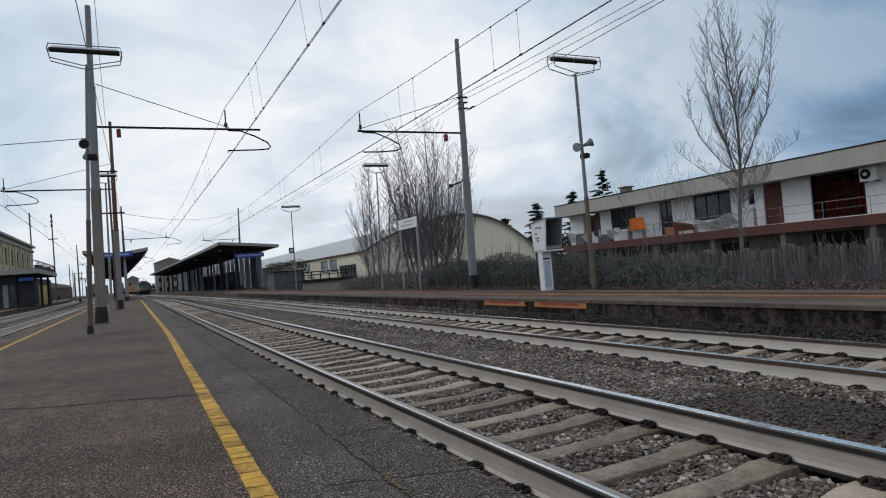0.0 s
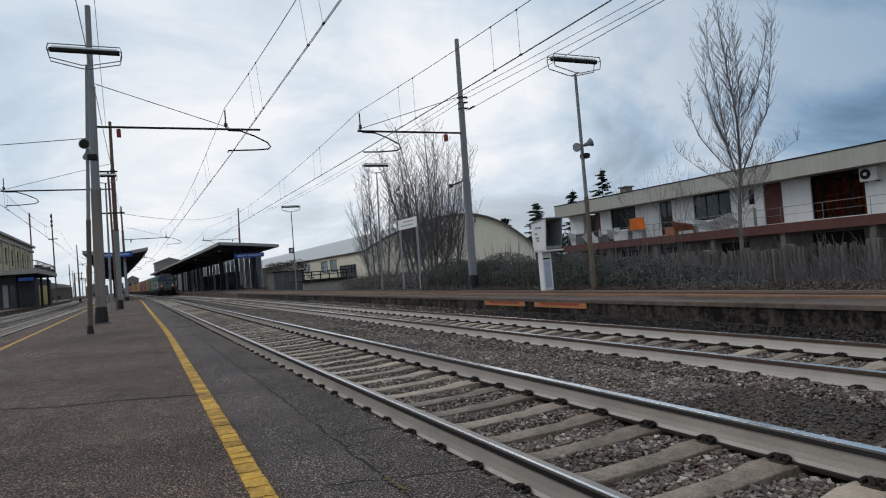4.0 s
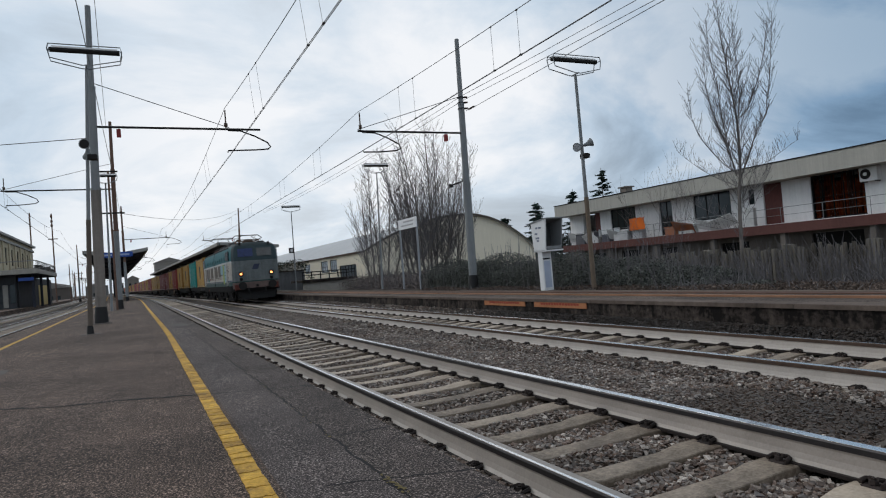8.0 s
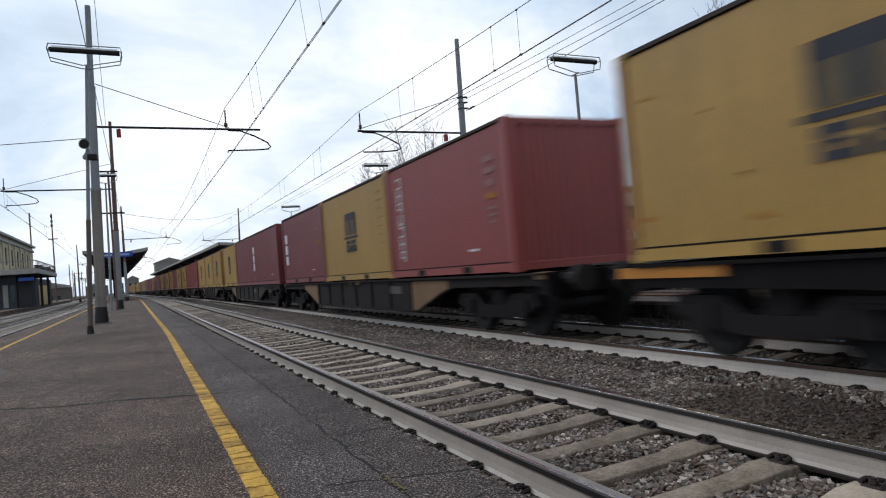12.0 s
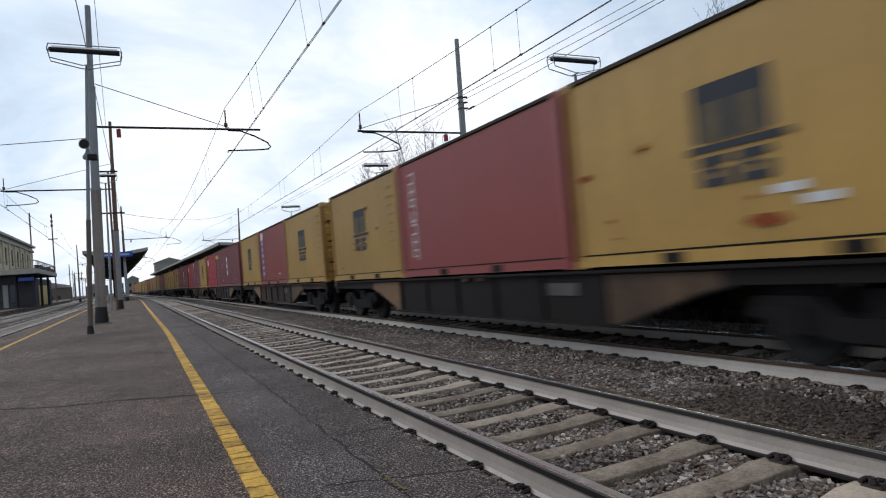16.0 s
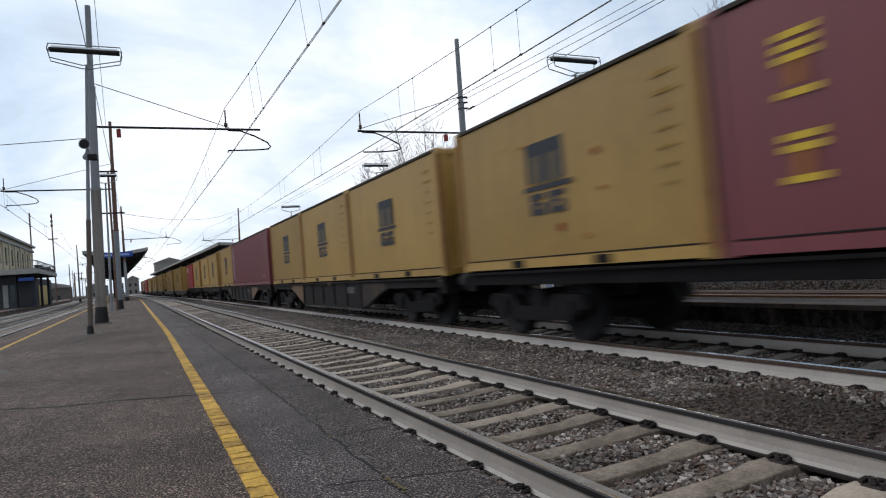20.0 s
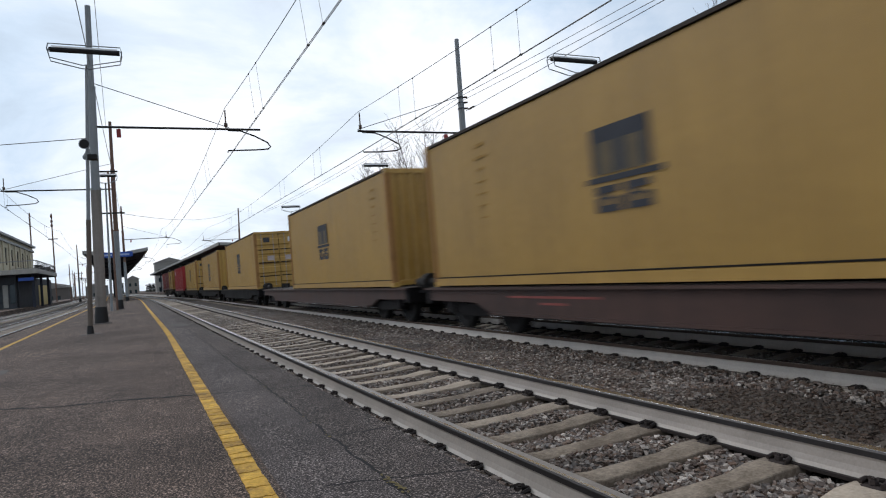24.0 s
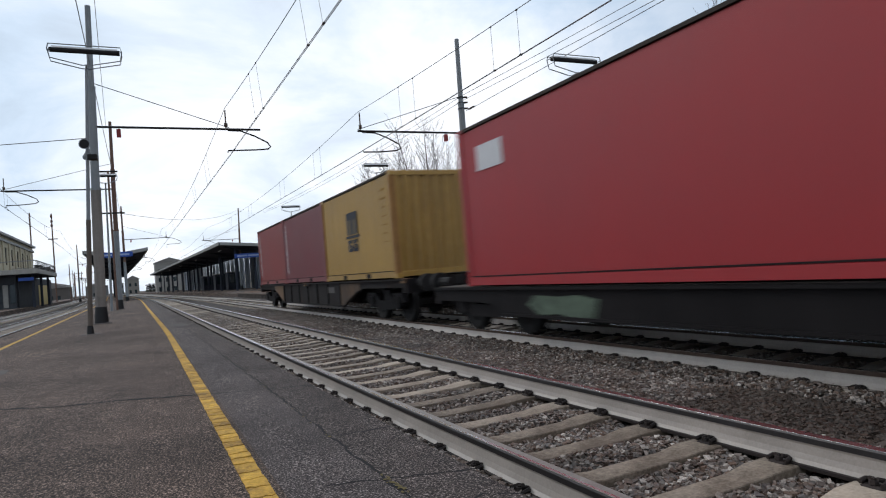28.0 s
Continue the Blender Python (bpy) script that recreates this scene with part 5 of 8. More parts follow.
for y in (2.55, LOCO_L / 2, LOCO_L - 2.55):
    bg = part("bogie", shared("loco_bogie", lambda: bogie_mesh(1.4)), None, loco, "dark two-axle locomotive bogie", m=pose(0, y, .06))
    for d in (-1.4, 1.4):
        ws = part("wheelset", shared("loco_wheelset", lambda: lathe([(-1, .1), (-.82, .1), (-.82, .62), (-.69, .62), (-.69, .1), (.69, .1), (.69, .62), (.82, .62), (.82, .1), (1, .1)], 18).mesh("wheelset", dark_iron)), None, bg, m=pose(0, d, .565))
        MOVING.append(("wheel", ws, LOCO_S + y + d, .62, (0, d)))
    for sx in (-1, 1):
        part("side_frame", shared("loco_side_frame", lambda: Build().prism([(-2.15, .62), (-2.05, .30), (-1.75, .20), (-1.0, .20), (-.7, .16), (.7, .16), (1.0, .20), (1.75, .20), (2.05, .30), (2.15, .62), (1.9, .80), (-1.9, .80)], -.05, .05, "x").mesh("side_frame", l_black)), None, bg, "black bogie side frame", m=pose(sx * 1.16, 0, -.06))
        for d in (-1.4, 1.4):
            part("axle_box", shared("loco_axle_box", lambda: Build().cbox(-.09, -.24, .34, .09, .24, .76, .03).tube((-.13, 0, .55), (.13, 0, .55), .15, n=10).mesh("axle_box", wagon_dark)), None, bg, m=pose(sx * 1.24, d, -.06))
    part("sand_pipe", Build().path([(-1.2, -2.2, .8), (-1.1, -2.28, .4), (-.85, -2.2, .12)], .03, n=5), wagon_dark, bg)
part("brake_lever", Build().cbox(-1.505, 12.32, .80, -1.48, 12.68, .87, .01), mat("lever_red", (.21, .026, .024), .6, var=.4), loco, "red painted brake lever housing")
part("underframe", Build().box(-1.30, .8, .50, 1.30, LOCO_L - .8, .97), l_black, loco, "black underframe and hanging gear")
for y in (4.9, LOCO_L - 4.9):
    part("battery_box", Build().cbox(-1.3, y - .9, .30, 1.3, y + .9, .95, .03), l_black, loco)
MOVING.append(("train", loco, LOCO_S, Z2, None))


# ---- masts, lamps, wires ----
def mast(name, base, top, r, arm_y_side, arm_z, arm_x, wire_x, wire_z, label, brown=False, foot=True):
    """A tubular catenary mast with its bracket, registration arm and insulators."""
    bx, by, bz = base
    t = thing(name, label, "catenary mast", "catenary masts", m=pose(bx, by, bz))
    m = mast_brown if brown else mast_grey
    h = top[2] - bz
    lean = Vector(((top[0] - bx) / h, (top[1] - by) / h, 1))
    for nm, z0, z1, k0, k1 in (("lower_tube", 0, h * .42, 1.0, .92), ("middle_tube", h * .42, h * .74, .80, .74), ("upper_tube", h * .74, h, .60, .52)):
        part(nm, Build().tube(lean * z0, lean * z1, r * k0, r * k1, n=14), mat("mast_stained", (0.19, 0.165, 0.145), .75, var=.5, scale=2, fine=18, streak=.5) if nm == "lower_tube" and foot and bx < -.8 and not brown else mast_grey if nm == "lower_tube" and foot else m, t, smooth=True)
    for f, k in ((.42, .98), (.74, .80)):
        part("joint_ring", Build().tube(lean * (h * f - .05), lean * (h * f + .03), r * k, n=14), m, t, smooth=True)
    if foot:
        part("foot_band", Build().tube(lean * .0, lean * .50, r * 1.30, r * 1.06, n=14), black_paint, t, "black painted foot", smooth=True)
        part("plinth", Build().cbox(-r * 1.7, -r * 1.7, -.1, r * 1.7, r * 1.7, .03, .02), mat("plinth", (.11, .095, .085), .9, var=.4, scale=4), t)
    if arm_z:
        s = 1 if arm_x > bx else -1
        az, ax = arm_z - bz, arm_x - bx
        at = lean * az
        arm = part("bracket_arm", Build().tube(at, (ax, 0, az), .035, n=8), dark_iron, t)
        part("collar", Build().tube(lean * (az - .05), lean * (az + .05), r * .76, n=12), m, t)
        part("tie_rod", Build().tube(lean * (az + 1.33), (wire_x - bx + s * .1, 0, az + .05), .012, n=5), dark_wire, t)
        wx, wz = wire_x - bx, wire_z - bz
        part("wire_clamp", Build().tube((wx, 0, az), (wx, 0, az + .62), .022, n=6).tube((wx, 0, az + .08), (wx, 0, az + .2), .055, n=8), rusty, arm)
        pts = [(wx + s * .05, 0, az - .04), (wx + s * .45, 0, az - .05), (wx + s * .9, 0, az - .22), (wx + s * 1.28, 0, az - .42), (wx + s * 1.38, 0, az - .56), (wx + s * 1.30, 0, az - .64), (wx + s * .9, 0, az - .67), (wx + s * .02, 0, az - .70), (wx, 0, wz)]
        if s < 0:
            pts = [(wx + .05 - d, 0, z) for d, z in ((0, az - .04), (-.45, az - .05), (-.9, az - .22), (-1.28, az - .42), (-1.34, az - .56), (-1.2, az - .64), (-.6, az - .69), (0.0, az - .70), (0, wz))]
        part("registration_arm", Build().path(pts, .024, n=6), dark_iron, arm)
        part("weight", Build().cbox(ax * .16 - .06 + (0 if s > 0 else ax * .0), -.06, az - .30, ax * .16 + .06, .06, az - .06, .01), mat("red_tag", (.22, .03, .03), .6, var=.3), t, "small red box")
    return t


mast("catenary_mast", (-.90, 21.4, .30), (-.70, 21.4, 9.82), .15, 1, 6.16, 4.10, 3.02, 5.40, "grey tubular catenary mast with a black foot on the island platform")
mast("catenary_mast", (-.66, 36.7, .30), (-.55, 36.7, 10.0), .14, -1, 6.5, -5.45, -5.3, 5.7, "rusty brown catenary mast on the island platform", brown=True)
side_mast = mast("catenary_mast", (10.84, 19.95, .25), (10.98, 19.95, 9.24), .148, -1, 5.84, 6.98, 7.08, 5.17, "grey tubular catenary mast on the side platform")
for z in (6.47, 6.68, 6.87):
    cl = part("clamp", Build().tube((.1, 0, z - .012), (.1, 0, z + .012), .13, n=12), dark_iron, side_mast)
    part("insulator", Build().tube((.22, -.06, z), (.34, -.06, z + .01), .04, .03, n=8), rusty, cl)
part("small_bracket", Build().path([(.05, 0, 3.9), (-.55, 0, 3.72)], .025).box(-.62, -.05, 3.64, -.5, .05, 3.76), dark_iron, side_mast, "small dark bracket arm")
mast("catenary_mast", (12.3, 84.0, .25), (12.6, 84.0, 10.6), .15, -1, 6.7, 8.0, 8.2, 5.6, "distant catenary mast by the canopy", brown=True)
# masts further off
for y, x, top in ((70, -.6, 9.6), (110, -2.0, 9.6), (150, -3.4, 9.6), (120, -7.9, 9.5), (170, -9.3, 9.5), (205, -11.5, 9.6), (235, -8.5, 9.4), (262, -14.5, 9.8), (290, -11.0, 9.4), (330, -17.0, 9.8), (240, -17.5, 9.5)):
    mast("catenary_mast", (x + 0, y, .2), (x, y, top), .14, 1 if x > -5 else -1, 6.3, x + (4.2 if x > -5 else 4.0) - (0 if x > -5 else 0), x + (3.9 if x > -5 else 3.0), 5.3, "thin brown catenary mast standing far down the line", brown=True)


def strip_lamp(base, top_z, half, along, label, name="platform_lamp", thick=.05, lean=0.0, speakers=0.0, facing=False):
    """A thin pole with a long fluorescent fitting in a wire cradle; along: the direction of the fitting."""
    x, y, z = base
    t = thing(name, label, "street lamp", "platform lamps", m=pose(x, y, z))
    h = top_z - z
    low = mat("pole_umber", (0.105, 0.083, 0.066), .75, var=.4, scale=3, streak=.4) if facing else mat("pole_ochre", (0.150, 0.112, 0.080), 0.75, var=0.35, scale=3, streak=0.4) if speakers else mast_grey
    part("pole", Build().tube((0, 0, 0), (lean * .4, 0, h * .4), thick, thick * .95, n=10), low, t, smooth=True)
    if facing:
        part("foot_band", Build().tube((0, 0, 0), (0, 0, .2), thick * 1.5, thick * 1.1, n=10), black_paint, t, "black painted foot")
    part("upper_pole", Build().tube((lean * .4, 0, h * .4), (lean, 0, h - .38), thick * .8, thick * .6, n=10), mast_grey, t, smooth=True)
    part("base_plate", Build().cbox(-.2, -.2, -.06, .2, .2, .012, .01), mat("plinth", (.11, .095, .085), .9, var=.4, scale=4), t)
    u = Vector((math.cos(along), math.sin(along), 0))
    c = Vector((lean, 0, h))
    f = part("fitting", Build().tube(c - u * half, c + u * half, .058, n=10), dark_iron, t, "long dark lamp fitting")
    part("tube_light", Build().tube(c - u * half * .94 + Vector((0, 0, .05)), c + u * half * .94 + Vector((0, 0, .05)), .045, n=8), white_paint, f)
    v = Vector((-u.y, u.x, 0))
    for d in (-.13, .13):
        o = c + v * d
        loop = [o + u * e * half + Vector((0, 0, dz)) for e, dz in ((-1.02, .09), (1.02, .09), (1.06, -.02), (1.0, -.22), (.12, -.36), (-.12, -.36), (-1.0, -.22), (-1.06, -.02), (-1.02, .09))]
        part("cradle", Build().path(loop, .013, n=5), mast_grey, t, "bent wire cradle of the lamp")
    part("cradle_tie", Build().tube(c + u * half * 1.05 - v * .13, c + u * half * 1.05 + v * .13, .012, n=5).tube(c - u * half * 1.05 - v * .13, c - u * half * 1.05 + v * .13, .012, n=5).tube(c - v * .15 - Vector((0, 0, .36)), c + v * .15 - Vector((0, 0, .36)), .02, n=5), mast_grey, t)
    if speakers:
        for s in (-1, 1):
            d = Vector((-.27, -.14, -.05)) if s < 0 else Vector((.25, -.10, .10))
            if facing:
                d = Vector((-.05, -.30, 0)) if s < 0 else Vector((-.02, .30, -.18))
            p0 = Vector((lean * speakers / h, 0, speakers - z))
            sp = part("loudspeaker", Build().tube(p0 + d * .25, p0 + d * .6, .04, .06, n=10).tube(p0 + d * .6, p0 + d, .055, .115, n=14, caps=False).tube(p0 + d * .95, p0 + d, .100, .117, n=14), mast_grey, t, "grey horn loudspeaker", smooth=True)
            part("horn_mouth", Build().tube(p0 + d * .99, p0 + d * 1.02, .098, n=14), dark_iron if facing else galv, sp, "open mouth of the horn")
            part("bracket", Build().path([p0, p0 + d * .3], .02, n=5), dark_iron, sp)
        part("speaker_box", Build().cbox(-.02 + p0.x, -.1, p0.z - .3, .18 + p0.x, .1, p0.z - .18, .02), dark_iron, t)
    return t


strip_lamp((-.92, 16.3, .30), 6.70, .70, 0.0, "tall platform lamp with a long tube fitting and loudspeakers", lean=.28, thick=.052, speakers=4.52, facing=True)
strip_lamp((-1.0, 35.0, .30), 6.9, .5, 0.0, "platform lamp with a long tube fitting on the island platform", lean=.1, thick=.06)
strip_lamp((10.64, 13.12, .25), 6.2, .72, 0.0, "platform lamp on a rusty pole with two horn loudspeakers", thick=.062, speakers=3.95)
strip_lamp((11.15, 30.04, .25), 6.45, .65, 0.0, "platform lamp among bare trees", lean=.18)
strip_lamp((10.74, 46.96, .25), 6.4, .65, 0.0, "platform lamp on the side platform", lean=.04)

# crossarms on the second mast group
t = thing("signal_bracket", "small cross arms with lamps on the platform pole", "bracket", m=pose(-.9, 36.0, 0))
part("cross_arm", Build().box(-.35, -.03, 7.25, .55, .03, 7.33), dark_iron, t)
part("cross_arm", Build().box(-.30, -.03, 5.15, .75, .03, 5.22), dark_iron, t)
part("post", Build().tube((.12, 0, .3), (.12, 0, 7.3), .05, n=8), mast_brown, t)


# overhead line: carrying wire, contact wire and droppers
def wire(points, r, name, label, sag=0.0, twist=0):
    b = Build()
    out = []
    for (p, q) in zip(points, points[1:]):
        p, q = Vector(p), Vector(q)
        n = 14
        out += [p.lerp(q, k / n) - Vector((0, 0, sag * 4 * (k / n) * (1 - k / n))) for k in range(n)]
    out.append(Vector(points[-1]))
    b.path(out, r, n=5)
    return tagged(part(name, b, dark_wire), label, "overhead wire")


def catenary(xs, ysup, zc, zm, sag, drops, gap, off, label):
    """Contact and carrying wires from support to support; drops: where droppers hang in pairs, gap apart; off: the carrying wire's offset."""
    t = thing("overhead_line", label, "overhead wire")

    def spot(y):
        k = max(i for i in range(len(ysup) - 1) if ysup[i] <= y or i == 0)
        f = (y - ysup[k]) / (ysup[k + 1] - ysup[k])
        return xs[k] + (xs[k + 1] - xs[k]) * f, zm - sag * 4 * f * (1 - f)

    line = [ysup[k] + (ysup[k + 1] - ysup[k]) * i / 16 for k in range(len(ysup) - 1) for i in range(16)]
    for d in (0, .025):
        part("contact_wire", Build().path([(spot(y)[0] + d, y, zc) for y in line], .007, n=5), dark_wire, t)
    part("carrying_wire", Build().path([(spot(y)[0] + off, y, spot(y)[1]) for y in line], .0085, n=5), dark_wire, t)
    for y in drops:
        for d in (0, gap):
            xa, za = spot(y + d)
            dr = part("dropper", Build().tube((xa, y + d, zc), (xa + off, y + d, za), .004, n=4), dark_wire, t)
            part("dropper_clip", Build().box(xa + off - .010, y + d - .025, za - .02, xa + off + .010, y + d + .025, za + .012), dark_iron, dr)
            part("dropper_clip", Build().box(xa - .010, y + d - .025, zc - .01, xa + .035, y + d + .025, zc + .02), dark_iron, dr)


catenary([3.12, 3.11, 2.85, 2.4, -.1, -1.4], [-24, 21.4, 66, 106, 150, 200], 5.365, 6.85, .84, (10.2, 15.7, 27.2, 33, 40, 50), 1.05, -.09, "contact and carrying wires over the first track")
catenary([7.18, 7.02, 6.5, 5.7, 4.0], [-22, 19.95, 62, 110, 170], 5.15, 6.47, .60, (10.3, 15.4, 24.6, 31, 40, 48), 1.0, 0.0, "contact and carrying wires over the second track")
catenary([-5.2, -4.8, -5.2, -6.2, -8], [-24, 21.4, 62, 110, 170], 5.36, 6.7, .75, (28, 34, 42, 50), .9, 0.0, "contact and carrying wires over the third track")
wire([(11.0, -24, 7.2), (11.0, 19.95, 7.19), (11.6, 62, 7.75)], .009, "feeder_wire", "feeder cable along the masts", .29)
wire([(11.05, -24, 7.0), (11.0, 19.95, 7.01), (11.6, 62, 7.62)], .009, "feeder_wire", "feeder cable along the masts", .34)
wire([(11.0, -24, 7.15), (11.1, 19.6, 6.62)], .010, "feeder_wire", "feeder cable ending at the mast", .05)
ins = thing("strain_insulator", "string of dark strain insulators beside the mast", "insulator", m=pose(11.1, 19.8, 6.64))
for k in range(5):
    part("disc", Build().tube((0, -.09 * k - .1, 0), (0, -.09 * k - .13, 0), .035, n=8), rusty, ins)
part("rod", Build().tube((0, .1, 0), (0, -.6, 0), .010, n=5), dark_iron, ins)
wire([(-.75, 36.7, 9.72), (-.47, 20.0, 9.45), (-.2, 8.0, 9.35)], .009, "earth_wire", "thin wire from the brown mast over the platform", .05)
wire([(-1.1, -10, 9.6), (-.75, 21.4, 8.1), (-.6, 36.7, 7.6), (-.6, 70, 8.0)], .012, "earth_wire", "earth wire between the platform masts", .2)
wire([(-.70, 21.4, 5.84), (-14, 24, 5.25)], .012, "span_wire", "span wire to the station side", .06)
wire([(-.4, 36.7, 5.25), (12.55, 84, 10.4)], .012, "span_wire", "thin span wire across the tracks", .75)


# ---- platform markings ----
def line_x(y):
    return .434 + .0125 * (min(y, 14) - 2.8) + bend(y)


def tile_strip(name, xf, y0, y1, step, near_end, label, seed):
    """A painted strip of small tiles; the near ones are pieces of their own."""
    rng = random.Random(seed)
    t = thing(name, label, "tactile strip", kind="structure")
    rest, tail = Build(), None
    y = y0
    while y < y1:
        d = step * rng.uniform(.75, 1.25) if y < near_end else 3.0
        x, gx = xf(y), rng.uniform(.004, .010)
        w = .051
        pts = [(x - w, y), (x + w, y), (xf(y + d) + w, y + d), (xf(y + d) - w, y + d)]
        if y < near_end:
            if tail is None:
                tail = [rng.uniform(-.008, .008) for k in range(6)]
            head, tail = tail, [rng.uniform(-.010, .010) for k in range(6)]
            slant = rng.uniform(-.008, .008)
            low = [(x - w + 2 * w * k / 5, y + gx + head[k] + slant * (k - 2.5) / 2.5) for k in range(6)]
            top = [(xf(y + d) + w - 2 * w * k / 5, y + d - gx + tail[5 - k]) for k in range(6)]
            side = [(low[-1][0] + rng.uniform(-.006, .004), y + d * .5), (low[0][0] + rng.uniform(-.004, .006), y + d * .5)]
            pts = low + side[:1] + top + side[1:]
            n, up = len(pts), .004 + rng.uniform(0, .002)
            part("tile", Build().add([(px, py, ground1(px)) for px, py in pts] + [(px, py, ground1(px) + up) for px, py in pts],
                                     [tuple(range(n - 1, -1, -1)), tuple(range(n, 2 * n))] + [(i, (i + 1) % n, n + (i + 1) % n, n + i) for i in range(n)]), yellow_paint, t)
        else:
            rest.add([(px, py, ground1(px - bend(py)) + .006) for px, py in pts], [(0, 1, 2, 3)])
        y += d
    if rest.v:
        tagged(part("far_tiles", rest, yellow_paint, t), "yellow strip running on along the platform", kind="stuff")
    return t


tile_strip("yellow_line", line_x, -5.0, 200, .13, 26, "worn yellow tile line along the platform edge", 1)
tile_strip("yellow_line_left", lambda y: -2.36 - .008 * (min(y, 50) - 15) + bend(y), 8, 200, .3, 8, "yellow line along the other platform edge", 2)
crack_mat = mat("crack_tar", (0.014, 0.013, 0.013), .8, var=.4)


def crack(points, w, seed):
    rng = random.Random(seed)
    b, prev = Build(), None
    for (x0, y0), (x1, y1) in zip(points, points[1:]):
        n = max(3, int(math.hypot(x1 - x0, y1 - y0) / .06))
        for i in range(n + 1):
            f = i / n
            x, y = x0 + (x1 - x0) * f + rng.uniform(-.012, .012), y0 + (y1 - y0) * f + rng.uniform(-.012, .012)
            k = w * rng.uniform(.6, 1.7)
            cur = [(x, y - k, ground1(x) + .003), (x, y + k, ground1(x) + .003)]
            if abs(x1 - x0) < abs(y1 - y0):
                cur = [(x - k, y, ground1(x) + .003), (x + k, y, ground1(x) + .003)]
            if prev:
                b.add(prev + cur, [(0, 1, 3, 2)])
            prev = cur
    tagged(part("asphalt_crack", b, crack_mat), "dark crack across the platform asphalt", "crack", kind="structure")


crack([(-3.1, 6.9), (-1.05, 6.4), (-.6, 6.06), (0, 5.87), (.5, 5.69)], .022, 1)
crack([(.50, 5.68), (1.3, 5.5)], .014, 2)
crack([(.9, 3.62), (1.13, 3.6), (1.33, 3.62)], .008, 3)
crack([(.7, 2.78), (.95, 2.70), (1.33, 2.6)], .006, 4)
crack([(1.0, 2.2), (1.2, 2.3), (1.33, 2.2)], .006, 9)
crack([(-2.2, 13.3), (.3, 12.9), (1.3, 12.8)], .014, 5)
crack([(-2.2, 19.5), (1.3, 19.0)], .012, 6)
crack([(.93, 1.6), (.96, 4.0), (.98, 9.0), (1.0, 16.0)], .006, 7)
b = Build()
for y0, y1 in ((-30, 200),):
    b.loft([[(.53 + line_x(y) - .434, y, ground1(.53) + .002), (.955 + bend(y), y, ground1(.955) + .002)] for y in ys(y0, y1)], closed=False)
tagged(part("asphalt_strip", b, asphalt_dark), "darker resurfaced asphalt strip along the platform edge", "asphalt", kind="structure")
b = Build().loft([[(.955 + bend(y), y, ground1(.955) + .002), (EDGE1 - .01 + bend(y), y, ground1(EDGE1 - .01) + .002)] for y in ys(-30, 200)], closed=False)
tagged(part("worn_edge_strip", b, asphalt_edge), "paler worn asphalt at the platform edge", "asphalt", kind="structure")
moss = Build()
mrng = random.Random(14)
for k in range(70):
    y, x, r = mrng.choice((mrng.gauss(2.62, .07), mrng.uniform(1.8, 9))), .955 + mrng.gauss(0, .010), mrng.uniform(.004, .012)
    moss.add([(x + r * mrng.uniform(.5, 1) * math.cos(1.257 * i), y + 1.6 * r * mrng.uniform(.5, 1) * math.sin(1.257 * i), ground1(x) + .006) for i in range(5)], [(0, 1, 2, 3, 4)])
tagged(part("moss", moss, mat("moss_tufts", (.13, .10, .045), .95, var=.5, scale=8)), "small dry moss tufts in the asphalt joint", "moss", kind="stuff")
# pale repair patches
rng = random.Random(8)
patch_mat = mat("repair_patch", (0.10, 0.088, 0.08), .9, var=.4, scale=3, fine=60, bump=.004)
for x, y, r in ((.95, 17.0, .33), (-1.7, 9.5, .3), (.9, 28.0, .4)):
    n = 14
    pts = [(x + r * rng.uniform(.6, 1) * math.cos(6.283 * i / n), y + 2.2 * r * rng.uniform(.7, 1) * math.sin(6.283 * i / n)) for i in range(n)]
    b = Build().add([(px, py, ground1(px) + .005) for px, py in pts], [tuple(range(n))])
    tagged(part("repair_patch", b, patch_mat), "pale repair patch in the asphalt", "asphalt", kind="structure")

# side platform: edging stones, strips and plates on its face
edge = thing("platform_edge", "dark weathered concrete edge wall of the side platform", "platform edge", kind="structure")
for k in range(44):
    y = -6 + k * 1.5
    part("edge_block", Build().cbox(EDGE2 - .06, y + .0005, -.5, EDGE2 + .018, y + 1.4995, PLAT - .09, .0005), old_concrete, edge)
    part("coping_stone", Build().cbox(EDGE2 - .10, y + .002, PLAT - .09, EDGE2 + .26, y + 1.498, PLAT - .02, .006), mat("coping", (.115, .088, .072), .9, var=.6, scale=3, fine=14, bump=.015, rnd=.12, streak=.3), edge)
for x, w, m in ((9.33, .05, mat("strip_orange", (.26, .135, .08), .8, var=.5, scale=1)), (9.85, .10, brick_edge), (10.15, .05, mat("strip_pale", (.16, .125, .10), .85, var=.35, scale=1))):
    b = Build().box(x - w, -20, PLAT - .03, x + w, 62, PLAT + .006)
    tagged(part("platform_strip", b, m), "thin reddish strip along the side platform", "platform strip", kind="structure")
for y0, y1 in ((12.95, 14.9), (10.63, 12.55)):
    t = thing("warning_plate", "long faded orange warning plate on the platform face", "sign", "warning plates", m=pose(EDGE2 - .075, y0, .04))
    part("plate", Build().cbox(-.012, 0, 0, .012, y1 - y0, .16, .004), orange_plate, t)
    b = Build()
    for k in range(14):
        b.box(-.016, .25 + k * (y1 - y0 - .5) / 14, .055, -.012, .25 + (k + .72) * (y1 - y0 - .5) / 14, .105)
    part("lettering_bars", b, mat("plate_red", (.30, .05, .03), .7, var=.2), t, "unreadable red lettering")


